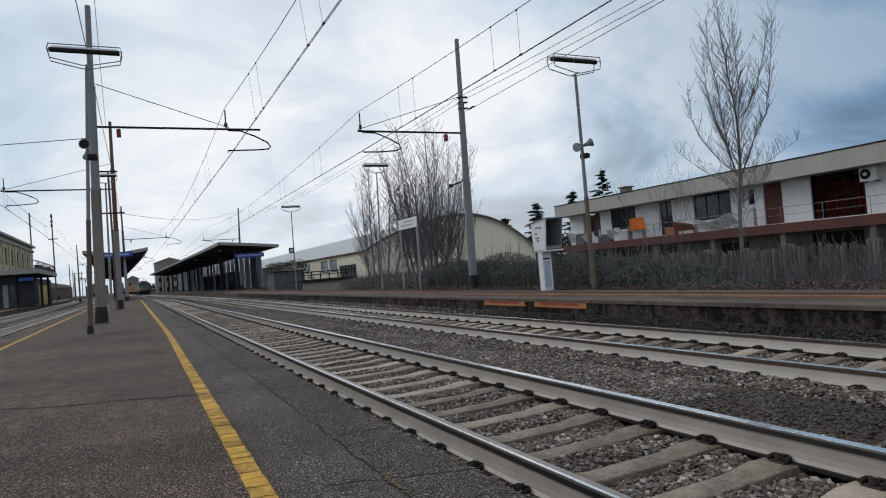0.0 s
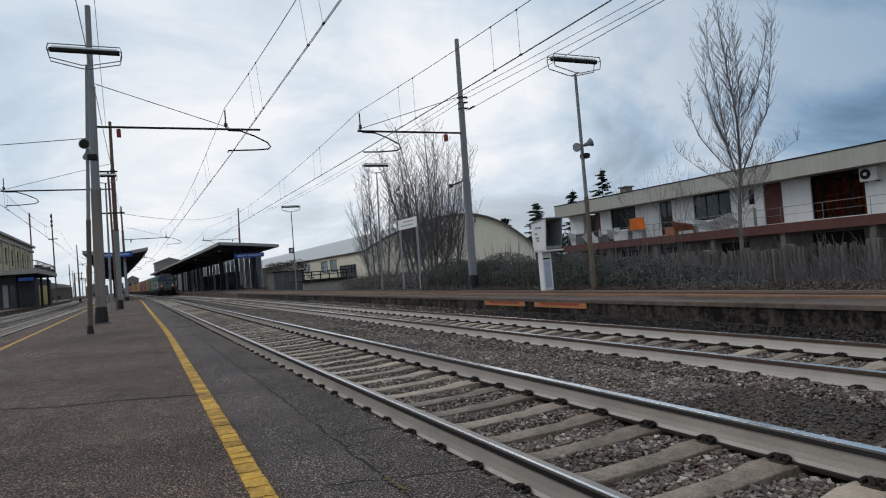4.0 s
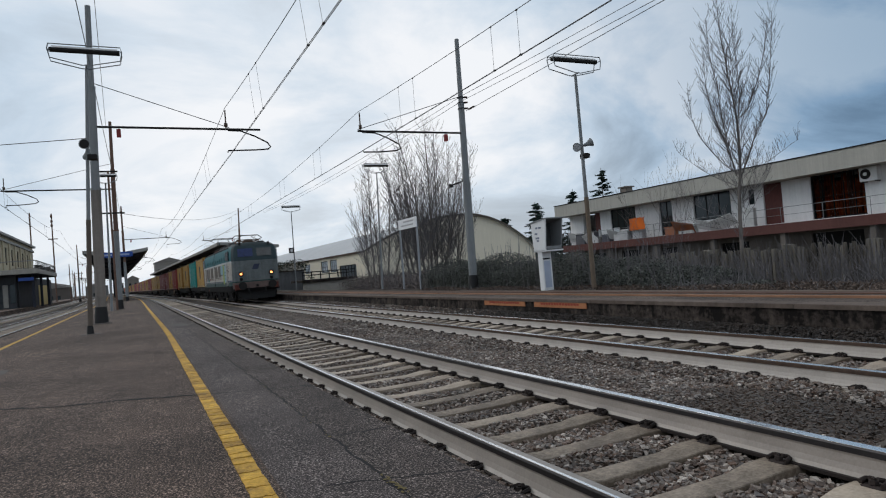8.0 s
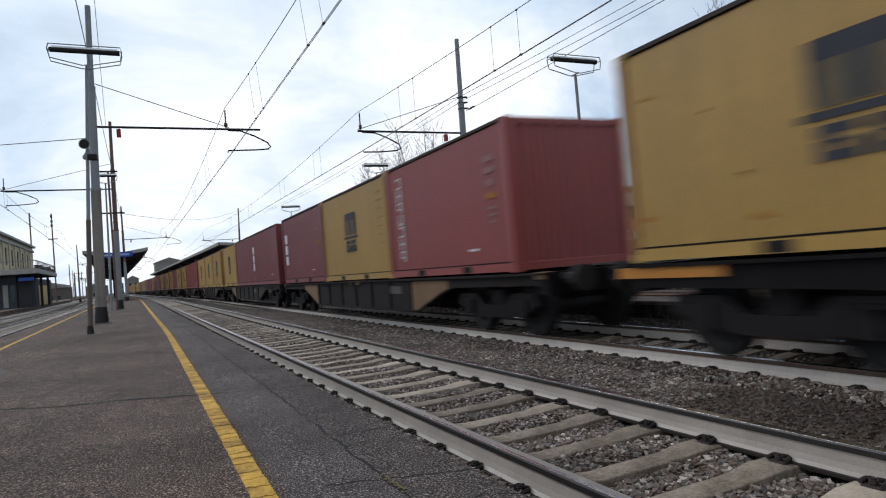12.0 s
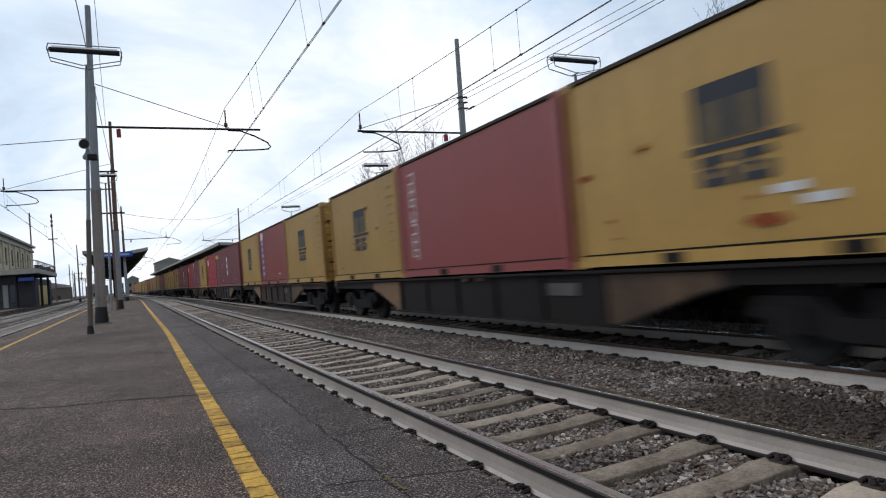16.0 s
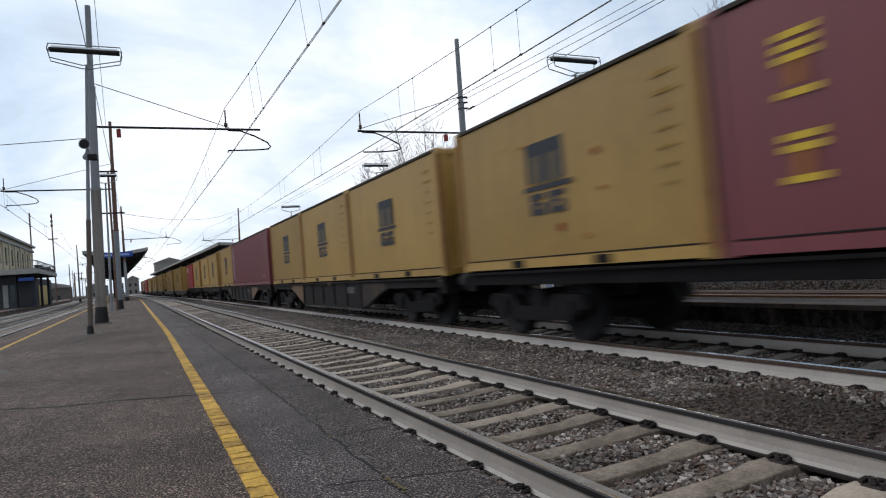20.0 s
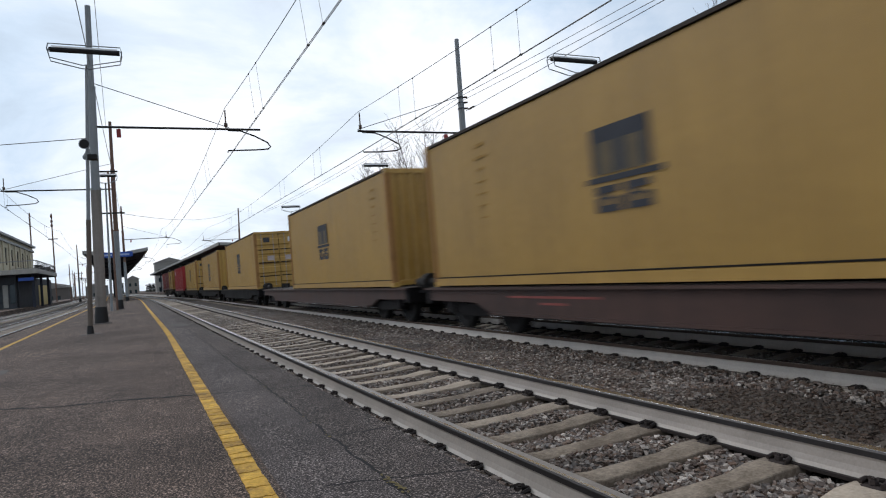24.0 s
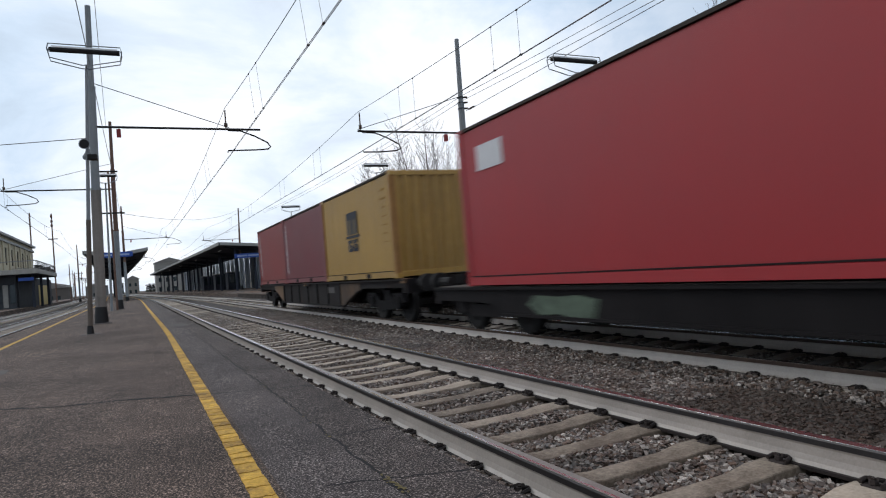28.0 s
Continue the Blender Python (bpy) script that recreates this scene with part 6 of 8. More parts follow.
# ---- side platform things ----
t = thing("station_sign", "white station board on two thin posts", "sign", m=pose(11.03, 25.0, .25))
for y in (0.0, 1.9):
    part("post", Build().tube((0, y, 0), (.02, y, 2.85), .045, n=10), galv, t, smooth=True)
bd = part("board", Build().cbox(-.03, -.06, 2.68, .03, 1.96, 3.12, .01), white_paint, t)
part("lettering_bar", Build().box(-.035, .25, 2.80, -.03, 1.6, 2.86), mat("grey_letters", (.42, .42, .42), .7), bd)
part("lettering_bar", Build().box(-.035, .2, 2.96, -.03, 1.3, 3.02), mat("grey_letters", (.25, .25, .25), .7), bd)

t = thing("monitor_cabinet", "white steel information cabinet with a dark hood on a pedestal", "cabinet", m=pose(10.34, 14.82, .25))
part("pedestal", Build().cbox(-.12, -.11, 0, .19, .11, 1.12, .015), white_paint, t, "white sheet-steel pedestal")
part("pedestal_panel", Build().box(-.08, -.116, .08, .13, -.111, .82), mat("pale_blue_panel", (.42, .47, .58), .6, var=.15), t, "pale blue panel")
part("latch", Build().box(-.10, -.125, .86, .12, -.11, .90), dark_iron, t)
hd = part("side_plate", Build().prism([(-.26, 1.10), (.28, 1.10), (.34, 1.90), (-.36, 1.98)], -.34, -.30, "x"), white_paint, t, "white slanted side plate", m=pose(.19, -.06, 0))
part("side_plate", Build().prism([(-.20, 1.10), (.28, 1.10), (.34, 1.90), (-.36, 1.98)], .22, .26, "x"), mast_grey, t, m=pose(.19, -.06, 0))
part("hood_top", Build().add([(-.36, -.40, 1.97), (.28, -.40, 1.97), (.28, .36, 1.88), (-.36, .36, 1.88), (-.36, -.40, 2.0), (.28, -.40, 2.0), (.28, .36, 1.92), (-.36, .36, 1.92)], [(3, 2, 1, 0), (4, 5, 6, 7), (0, 1, 5, 4), (1, 2, 6, 5), (2, 3, 7, 6), (3, 0, 4, 7)]), mast_grey, t, m=pose(.19, -.06, 0))
part("hood_floor", Build().box(-.34, -.28, 1.08, .26, .30, 1.12), white_paint, t, m=pose(.19, -.06, 0))
part("hood_back", Build().box(-.30, .22, 1.12, .22, .26, 1.88), mat("screen_dark", (.05, .05, .05), .5, var=.3), t, "dark empty hood interior", m=pose(.19, -.06, 0))
part("keyboard_shelf", Build().box(-.28, -.25, 1.14, .20, .2, 1.22), mast_grey, t, m=pose(.19, -.06, 0))
b = Build()
for z, y0, w in ((1.72, .02, .10), (1.72, -.14, .12), (1.56, .05, .12), (1.44, -.02, .16), (1.36, .0, .10)):
    b.box(-.347, y0, z, -.341, y0 + w, z + .05)
part("scrawl", b, mat("graffiti", (.18, .2, .25), .7), hd, "small grey scrawl")


# ---- vegetation ----
bark = mat("bark", (0.165, 0.145, 0.132), .95, var=.4, scale=3, fine=25, bump=.01)
twig_mat = mat("twigs", (0.150, 0.138, 0.140), .95, var=.4, scale=2, fine=20)


def grow(b, twigs, p, d, length, r, depth, rng, up, spread, rmin, ratio=(.30, .48)):
    """One limb with its side shoots, bending upwards."""
    seg = 4 if depth else 3
    pts = [p]
    q = Vector(p)
    d = Vector(d).normalized()
    for i in range(seg):
        d = (d + Vector((rng.uniform(-.12, .12), rng.uniform(-.12, .12), up * .12))).normalized()
        q = q + d * (length / seg)
        pts.append(q.copy())
        r0, r1 = r * (1 - .75 * i / seg), r * (1 - .75 * (i + 1) / seg)
        (b if r0 > .02 else twigs).tube(pts[-2], pts[-1], max(r0, rmin), max(r1, rmin), n=6 if r0 > .03 else 3, caps=False)
        if depth:
            for k in range(2 if i else 1):
                a = rng.uniform(0, 6.283)
                side = Vector((math.cos(a), math.sin(a), 0))
                nd = (d * .8 + side * spread * rng.uniform(.6, 1.1) + Vector((0, 0, .25 * up))).normalized()
                grow(b, twigs, q - d * rng.uniform(0, length / seg), nd, length * rng.uniform(*ratio), r1 * .62, depth - 1, rng, up, spread, rmin, (.42, .62))


def bare_tree(name, base, stems, height, r, seed, spread, label, depth=4, fan=.35, rmin=.006):
    rng = random.Random(seed)
    t = thing(name, label, "tree", m=pose(*base))
    b, tw = Build(), Build()
    for k in range(stems):
        a = 6.283 * k / stems + rng.uniform(-.4, .4)
        f = fan * rng.uniform(.4, 1.1) if stems > 1 else 0
        grow(b, tw, Vector((.15 * math.cos(a) * (stems > 1), .15 * math.sin(a) * (stems > 1), -.1)), (math.cos(a) * f, math.sin(a) * f, 1), height * rng.uniform(.75, 1.0) / (1.0 if stems > 1 else 1.0), r, depth - 1, rng, .5, spread, rmin)
    part("trunk", b, bark, t, smooth=True)
    tagged(part("crown", tw, twig_mat, t, "leafless crown of fine grey-brown twigs"))
    return t


# the single tree before the white building: one straight stem with upswept limbs
def swept(b, tw, p, az, tilt, length, r, depth, rng, fine=.0042):
    """A limb that leaves its stem at a slant and turns upwards, with finer shoots along it."""
    seg = max(3, int(length / .32))
    q = Vector(p)
    for i in range(seg):
        f = i / seg
        az += rng.uniform(-.22, .22)
        tilt = tilt * .86 + rng.uniform(-.05, .05)
        d = Vector((math.sin(tilt) * math.cos(az), math.sin(tilt) * math.sin(az), math.cos(tilt)))
        e = q + d * (length / seg)
        ra, rb = max(r * (1 - .8 * f), fine), max(r * (1 - .8 * (f + 1 / seg)), fine)
        (b if ra > .02 else tw).tube(q, e, ra, rb, n=6 if ra > .02 else 3, caps=False)
        if depth and f > .08:
            for k in range(2 if depth > 1 else 1):
                swept(b, tw, q.lerp(e, rng.random()), az + rng.choice((-1, 1)) * rng.uniform(.6, 1.6), tilt + rng.uniform(.35, .75), length * (1 - .6 * f) * rng.uniform(.22, .42), rb * .6, depth - 1, rng, fine)
        q = e


rng = random.Random(21)
t = thing("bare_tree", "tall leafless tree with upright limbs before the white building", "tree", m=pose(22.42, 17.80, -1.5))
b, tw = Build(), Build()


def limb(points, r0, r1, depth, shoots, length):
    """A limb through (across, height) points, turned out of the plane a little, with upswept shoots along it."""
    drift, q = rng.uniform(-.12, .12), None
    n = len(points)
    for i, (u, z) in enumerate(points):
        w = depth * i / (n - 1) + drift * math.sin(i * 1.3) * (i > 0)
        p = Vector((u * .9 + w * .44, -u * .44 + w * .9, z))
        if q is not None:
            ra, rb = r0 + (r1 - r0) * (i - 1) / (n - 1), r0 + (r1 - r0) * i / (n - 1)
            mid = q.lerp(p, .5) + Vector((rng.uniform(-.04, .04), rng.uniform(-.04, .04), 0))
            for e, f, s, g in ((q, mid, ra, (ra + rb) / 2), (mid, p, (ra + rb) / 2, rb)):
                (b if s > .02 else tw).tube(e, f, s, g, n=7 if s > .02 else 4, caps=False)
            for k in range(int(shoots * 3.4 * (p - q).length + .5)):
                at = q.lerp(p, rng.random())
                swept(b, tw, at, rng.uniform(0, 6.283), rng.uniform(.4, .85), length * rng.uniform(.35, .95), min(.012, rb * .6), 1, rng, .0042)
        q = p


limb([(-.36, 0), (-.36, 1.7), (-.28, 2.9), (-.15, 4.6), (0, 5.6), (.02, 7.6)], .10, .045, 0, 3, .8)
limb([(.02, 7.6), (-.08, 8.7), (-.17, 10.2), (-.22, 11.6), (-.18, 13.2)], .038, .007, .3, 5, 1.3)
limb([(.02, 7.6), (.47, 7.95), (.87, 9.0), (1.14, 10.1), (1.3, 11.3)], .026, .006, -.5, 5, 1.1)
limb([(.1, 7.7), (.39, 8.8), (.45, 10.2), (.52, 11.8)], .022, .006, .7, 5, 1.1)
limb([(-.2, 5.3), (-.44, 6.2), (-.76, 7.1), (-1.08, 8.0), (-1.24, 9.1), (-1.3, 10.3)], .030, .006, -.4, 5, 1.2)
limb([(-.44, 6.2), (-.46, 7.4), (-.51, 9.1), (-.7, 10.3), (-.68, 12.0)], .027, .006, .5, 5, 1.2)
limb([(.05, 5.4), (.55, 6.4), (.84, 7.1), (1.28, 7.8), (1.48, 8.9), (1.78, 10.5), (2.0, 12.0)], .032, .006, .2, 5, 1.1)
limb([(-.3, 5.5), (-.9, 6.2), (-1.4, 7.0), (-1.62, 7.9), (-1.66, 9.0)], .02, .005, .6, 5, .9)
limb([(-.4, 6.5), (-.85, 7.1), (-1.2, 7.8), (-1.4, 8.6)], .020, .005, -.8, 5, .9)
limb([(-.25, 4.9), (-1.2, 5.4), (-1.9, 6.0), (-2.4, 6.6)], .016, .005, .3, 5, .8)
limb([(.08, 5.3), (.9, 5.7), (1.7, 6.2), (2.1, 6.5)], .014, .005, -.5, 5, .8)
limb([(-.3, 3.4), (-1.13, 3.7), (-2.0, 4.2), (-2.8, 4.8)], .016, .005, -.4, 4, .8)
limb([(-.3, 3.2), (-.9, 3.2), (-1.8, 3.5), (-2.6, 3.6)], .018, .005, .9, 4, .7)
limb([(-.1, 4.2), (.6, 4.7), (1.2, 5.1), (1.7, 5.8)], .018, .005, .8, 5, .8)
for k in range(64):
    z = 3.6 + 7.4 * k / 64
    swept(b, tw, (.0, 0, z), k * 2.4, rng.uniform(.6, 1.0), min(2.6, (13 - z) * .42) * rng.uniform(.6, 1.1), .014, 2, rng, .0038)
part("trunk", b, bark, t, smooth=True)
part("crown", tw, twig_mat, t, "leafless crown of fine grey-brown twigs")


def stool_tree(base, stems, height, reach, lean, r, seed, label):
    """Many straight stems from one stool, each with short upswept shoots."""
    rng = random.Random(seed)
    t = thing("bare_tree", label, "tree", m=pose(*base))
    tw = Build()
    for k in range(stems):
        b = Build()
        a, d = 6.283 * k / stems + rng.uniform(-.3, .3), reach * rng.uniform(.3, 1)
        q, az, tilt = Vector((d * math.cos(a), d * math.sin(a), -.2)), a, lean * rng.uniform(.3, 1.2)
        h = height * rng.uniform(.68, 1.0)
        n = int(h / .42)
        for i in range(n):
            f = i / n
            az, tilt = az + rng.uniform(-.15, .15), tilt * .985 + rng.uniform(-.03, .03)
            e = q + Vector((math.sin(tilt) * math.cos(az), math.sin(tilt) * math.sin(az), math.cos(tilt))) * (h / n)
            ra, rb = r * (1 - .86 * f), r * (1 - .86 * (f + 1 / n))
            (b if ra > .02 else tw).tube(q, e, ra, rb, n=6 if ra > .02 else 4, caps=False)
            if f > .16:
                for s in range(4):
                    swept(b, tw, q.lerp(e, rng.random()), rng.uniform(0, 6.283), rng.uniform(.5, 1.1), h * (1.12 - f) * rng.uniform(.12, .40) + .35, min(rb * .5, .018), 1, rng, .0065)
            q = e
        part("stem", b, bark, t, smooth=True)
    part("crown", tw, twig_mat, t, "leafless crown of fine grey-brown twigs")
    return t


stool_tree((13.3, 36.3, -.4), 6, 8.4, .8, .30, .060, 11, "leafless many-stemmed tree behind the side platform")
stool_tree((16.4, 36.0, -.5), 9, 11.9, .9, .30, .068, 12, "tall leafless many-stemmed tree beside the platform")
stool_tree((15.0, 34.6, -.5), 4, 9.0, .7, .24, .050, 18, "slender leafless tree between the larger ones")
stool_tree((17.6, 36.5, -.8), 7, 10.4, .9, .32, .055, 13, "leafless many-stemmed tree in front of the arched shed")
bare_tree("bare_tree", (19.1, 19.2, -1.0), 4, 4.9, .016, 17, .5, "thin leafless shrub before the white building", depth=3, fan=.4, rmin=.0028)


def leaf_mass(name, label, category, boxes, count, size, colour, tint, seed, twigs=0):
    """Shrub growth: many small leaves over uneven mounds, with bare shoots standing out."""
    rng = np.random.default_rng(seed)
    m = mat(name + "_leaves", colour, .85, var=.6, scale=2, fine=20, island=.4, tint=tint)
    t = thing(name, label, category)
    total = sum((x1 - x0) * (y1 - y0) for x0, x1, y0, y1, z0, z1 in boxes)
    vs = []
    for x0, x1, y0, y1, z0, z1 in boxes:
        n = int(count * (x1 - x0) * (y1 - y0) / total)
        x, y = rng.uniform(x0, x1, n), rng.uniform(y0, y1, n)
        lump = .5 + .25 * np.sin(x * 2.1 + y * 1.3) + .25 * np.sin(y * 2.9 + 1.0 + x)
        zt = z0 + (z1 - z0) * (.72 + .28 * lump) * (1 - .25 * np.abs((x - (x0 + x1) / 2) / ((x1 - x0) / 2)) ** 2)
        z = z0 + (zt - z0) * rng.uniform(0, 1, n) ** .6
        c = np.stack([x, y, z], 1)
        u = rng.normal(size=(n, 3))
        u /= np.linalg.norm(u, axis=1)[:, None]
        w = np.cross(u, rng.normal(size=(n, 3)))
        w /= np.linalg.norm(w, axis=1)[:, None]
        s = rng.uniform(.6, 1.3, n)[:, None] * size
        vs.append(np.stack([c - u * s, c + w * s * .55, c + u * s, c - w * s * .55], 1).reshape(-1, 3))
    v = np.concatenate(vs)
    me = bpy.data.meshes.new(name)
    k = len(v) // 4
    me.from_pydata(v.tolist(), [], np.arange(k * 4).reshape(-1, 4).tolist())
    me.materials.append(m)
    part("foliage", me, None, t)
    if twigs:
        r = random.Random(seed)
        b = Build()
        for k in range(twigs):
            x0, x1, y0, y1, z0, z1 = boxes[r.randrange(len(boxes))]
            p = Vector((r.uniform(x0, x1), r.uniform(y0, y1), z0))
            q = p + Vector((r.uniform(-.35, .35), r.uniform(-.35, .35), (z1 - z0) * r.uniform(.7, 1.25)))
            mid = p.lerp(q, .6) + Vector((r.uniform(-.1, .1), r.uniform(-.1, .1), 0))
            b.tube(p, mid, .012, .008, n=4, caps=False).tube(mid, q, .008, .004, n=3, caps=False)
        tagged(part("brushwood", b, twig_mat, t), "bare brown shoots", kind="stuff")
    return t


leaf_mass("hedge", "dense dark green overgrown hedge behind the side platform", "hedge",
          [(11.0, 13.2, 18.5, 25.0, -.4, 1.52), (11.0, 13.2, 15.5, 18.5, -.4, 1.32), (10.9, 13.3, 13.3, 15.5, -.4, 1.22), (10.8, 13.3, 11.6, 13.3, -.4, 1.02), (10.7, 13.2, 10.2, 11.6, -.4, .72), (10.7, 12.6, 9.2, 10.2, -.4, .45)],
          180000, .027, (0.062, 0.067, 0.058), (0.105, 0.108, 0.095), 31, 620)
leaf_mass("shrubs", "low reddish-brown winter shrubs along the concrete fence", "shrub", [(10.6, 13.4, -4, 10.4, -.2, .30), (10.42, 11.2, -4, 24, .12, .36)], 90000, .026, (0.078, 0.057, 0.047), (0.115, 0.086, 0.070), 32, 700)
leaf_mass("thicket", "brown leafless thicket and brambles under the trees", "shrub", [(11.5, 15.5, 25.0, 33, -.5, 1.05), (12.0, 16.5, 33, 41, -.5, 1.15), (15.5, 22, 28, 40, -.8, 1.0)], 60000, .045, (0.098, 0.077, 0.071), (0.155, 0.130, 0.120), 33, 900)


brng = random.Random(77)
br = Build()
for k in range(1500):
    p = Vector((brng.uniform(12.4, 13.8), brng.uniform(-3, 15), -.5))
    q = p + Vector((brng.uniform(-.5, .3), brng.uniform(-.6, .6), brng.uniform(.7, 1.75)))
    mid = p.lerp(q, .55) + Vector((brng.uniform(-.15, .15), brng.uniform(-.15, .15), .1))
    br.tube(p, mid, .009, .006, n=3, caps=False).tube(mid, q, .006, .003, n=3, caps=False)
    br.tube(mid, mid + Vector((brng.uniform(-.3, .3), brng.uniform(-.3, .3), brng.uniform(.1, .4))), .005, .003, n=3, caps=False)
tagged(part("brambles", br, twig_mat), "tangled bare bramble stems before the concrete fence", "brambles", kind="stuff")


def conifer(base, height, radius, seed):
    rng = random.Random(seed)
    t = thing("cedar_tree", "dark evergreen cedar with tiered drooping branches", "tree", "cedars behind the building", m=pose(*base))
    part("trunk", Build().tube((0, 0, 0), (0, 0, height), .22, .03, n=8), bark, t)
    nv = []
    br = Build()
    for k in range(16):
        f = .25 + .75 * k / 16
        z = height * f * rng.uniform(.97, 1.03)
        R = 1.5 * radius * (1.02 - f) * rng.uniform(.65, 1.15) + .22
        for j in range(6):
            a = rng.uniform(0, 6.283)
            z = height * (f + rng.uniform(-.03, .03))
            q = R * rng.uniform(.35, 1.2)
            e = Vector((q * math.cos(a), q * math.sin(a), z + q * rng.uniform(-.2, .15)))
            br.tube((0, 0, z), e, .035, .012, n=4, caps=False)
            for i in range(64):
                g = rng.uniform(.25, 1.05)
                c = Vector((0, 0, z)).lerp(e, g) + Vector((rng.uniform(-.34, .34) * g, rng.uniform(-.34, .34) * g, rng.uniform(-.16, .05)))
                u = Vector((rng.uniform(-1, 1), rng.uniform(-1, 1), rng.uniform(-.5, .3))).normalized() * .20
                w = u.orthogonal().normalized() * .07
                nv += [c - u, c + w, c + u, c - w]
    part("branches", br, bark, t)
    me = bpy.data.meshes.new("needles")
    me.from_pydata([tuple(p) for p in nv], [], [tuple(range(i, i + 4)) for i in range(0, len(nv), 4)])
    me.materials.append(mat("needles", (0.018, 0.032, 0.026), .9, var=.5, island=.6, scale=1))
    part("needles", me, None, t, "dark blue-green needles")


for bx, by, h, r, sd in ((46.5, 75, 8.6, 3.2, 1), (51.6, 75, 10.6, 2.6, 2), (57.6, 74, 12.2, 2.4, 3), (64.0, 75, 15.4, 3.0, 4), (62, 78, 10, 3, 5), (54.5, 78, 9, 3, 6)):
    conifer((bx, by, -1.6), h, r, sd)


# ---- concrete fence behind the shrubs ----
fence = thing("concrete_fence", "weathered grey concrete paling fence", "fence")
fence_mat = mat("fence_concrete", (0.082, 0.070, 0.058), .95, var=.5, scale=2, fine=25, rnd=.35, streak=.4, tint=(0.148, 0.132, 0.110))
pale = Build().cbox(-.03, -.038, -.9, .03, .038, .96, .012).mesh("paling", fence_mat)
frng = random.Random(3)
for k in range(176):
    y = -2 + k * .098
    part("paling", pale, None, fence, m=pose(14.0, y, frng.uniform(-.10, .06), rx=frng.uniform(-2, 2)))
for z in (-.25, .55):
    part("fence_rail", Build().box(14.04, -2.2, z, 14.12, 15.4, z + .12), fence_mat, fence)
for k in range(8):
    part("fence_post", Build().cbox(14.0, -2 + k * 2.4, -1.0, 14.2, -1.82 + k * 2.4, 1.0, .02), fence_mat, fence)


# ---- long white building beyond the fence ----
render_white = mat("white_render", (0.78, 0.78, 0.78), .9, var=.15, scale=.5, fine=8, streak=.45)
fascia_mat = mat("fascia_concrete", (0.40, 0.385, 0.345), .9, var=.22, scale=.6, fine=10, streak=.5)
slab_mat = mat("brown_slab", (0.112, 0.050, 0.044), .8, var=.3, scale=.8, fine=12, streak=.3)
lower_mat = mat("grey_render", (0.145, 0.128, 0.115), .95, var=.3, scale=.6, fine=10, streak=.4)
frame_dark = mat("window_frame", (0.012, 0.012, 0.012), .8, var=.2)
glass_thin = mat("window_glass_clear", (0.5, 0.5, 0.5), 0.05, var=0.1)
glass_thin.node_tree.nodes["Principled BSDF"].inputs["Transmission Weight"].default_value = 1.0
glass_thin.node_tree.nodes["Principled BSDF"].inputs["IOR"].default_value = 1.05
orange_drape = mat("orange_drape", (0.05, 0.012, 0.006), .9, var=.6, scale=1.3, fine=7, streak=.4, tint=(0.40, 0.075, 0.014), lo_at=.38)
curtain = mat("orange_curtain", (0.035, 0.008, 0.004), .5, var=.9, scale=1.1, fine=6, streak=.65, tint=(0.105, 0.022, 0.006))


def wall_along_y(x0, x1, y0, y1, z0, z1, holes):
    """A wall with real openings (y0, y1, z0, z1) through it."""
    b = Build()
    yc = sorted({y0, y1, *[h[0] for h in holes], *[h[1] for h in holes]})
    zc = sorted({z0, z1, *[h[2] for h in holes], *[h[3] for h in holes]})
    for a, c in zip(yc, yc[1:]):
        run = None
        for e, f in zip(zc, zc[1:]):
            solid = not any(h[0] <= a and c <= h[1] and h[2] <= e and f <= h[3] for h in holes)
            if solid:
                run = (run[0], f) if run else (e, f)
            if (not solid or f == z1) and run:
                b.box(x0, a, run[0], x1, c, run[1])
                run = None
    return b


def wall_pieces(name, parent, material, *spec):
    """The wall as one panel for each stretch between openings."""
    w = wall_along_y(*spec)
    for k in range(0, len(w.v), 8):
        part(name, Build().add(w.v[k:k + 8], [tuple(i - k for i in q) for q in w.f[k // 8 * 6:k // 8 * 6 + 6]]), material, parent)


def window(parent, x, y0, y1, z0, z1, bars, rows=1, pane=None, w2=.03):
    w = part("window", Build().box(x, y0, z0, x + .08, y0 + .07, z1).box(x, y1 - .07, z0, x + .08, y1, z1).box(x, y0 + .07, z1 - .07, x + .08, y1 - .07, z1).box(x, y0 + .07, z0, x + .08, y1 - .07, z0 + .07), frame_dark, parent)
    for k in range(1, bars):
        y = y0 + (y1 - y0) * k / bars
        part("mullion", Build().box(x + .005, y - w2, z0 + .07, x + .075, y + w2, z1 - .07), frame_dark, w)
    for k in range(1, rows):
        z = z0 + (z1 - z0) * k / rows
        part("transom", Build().box(x + .01, y0 + .07, z - w2 * .8, x + .07, y1 - .07, z + w2 * .8), frame_dark, w)
    part("pane", Build().box(x + .035, y0 + .07, z0 + .07, x + .045, y1 - .07, z1 - .07), pane or glass_dark, w)
    return w


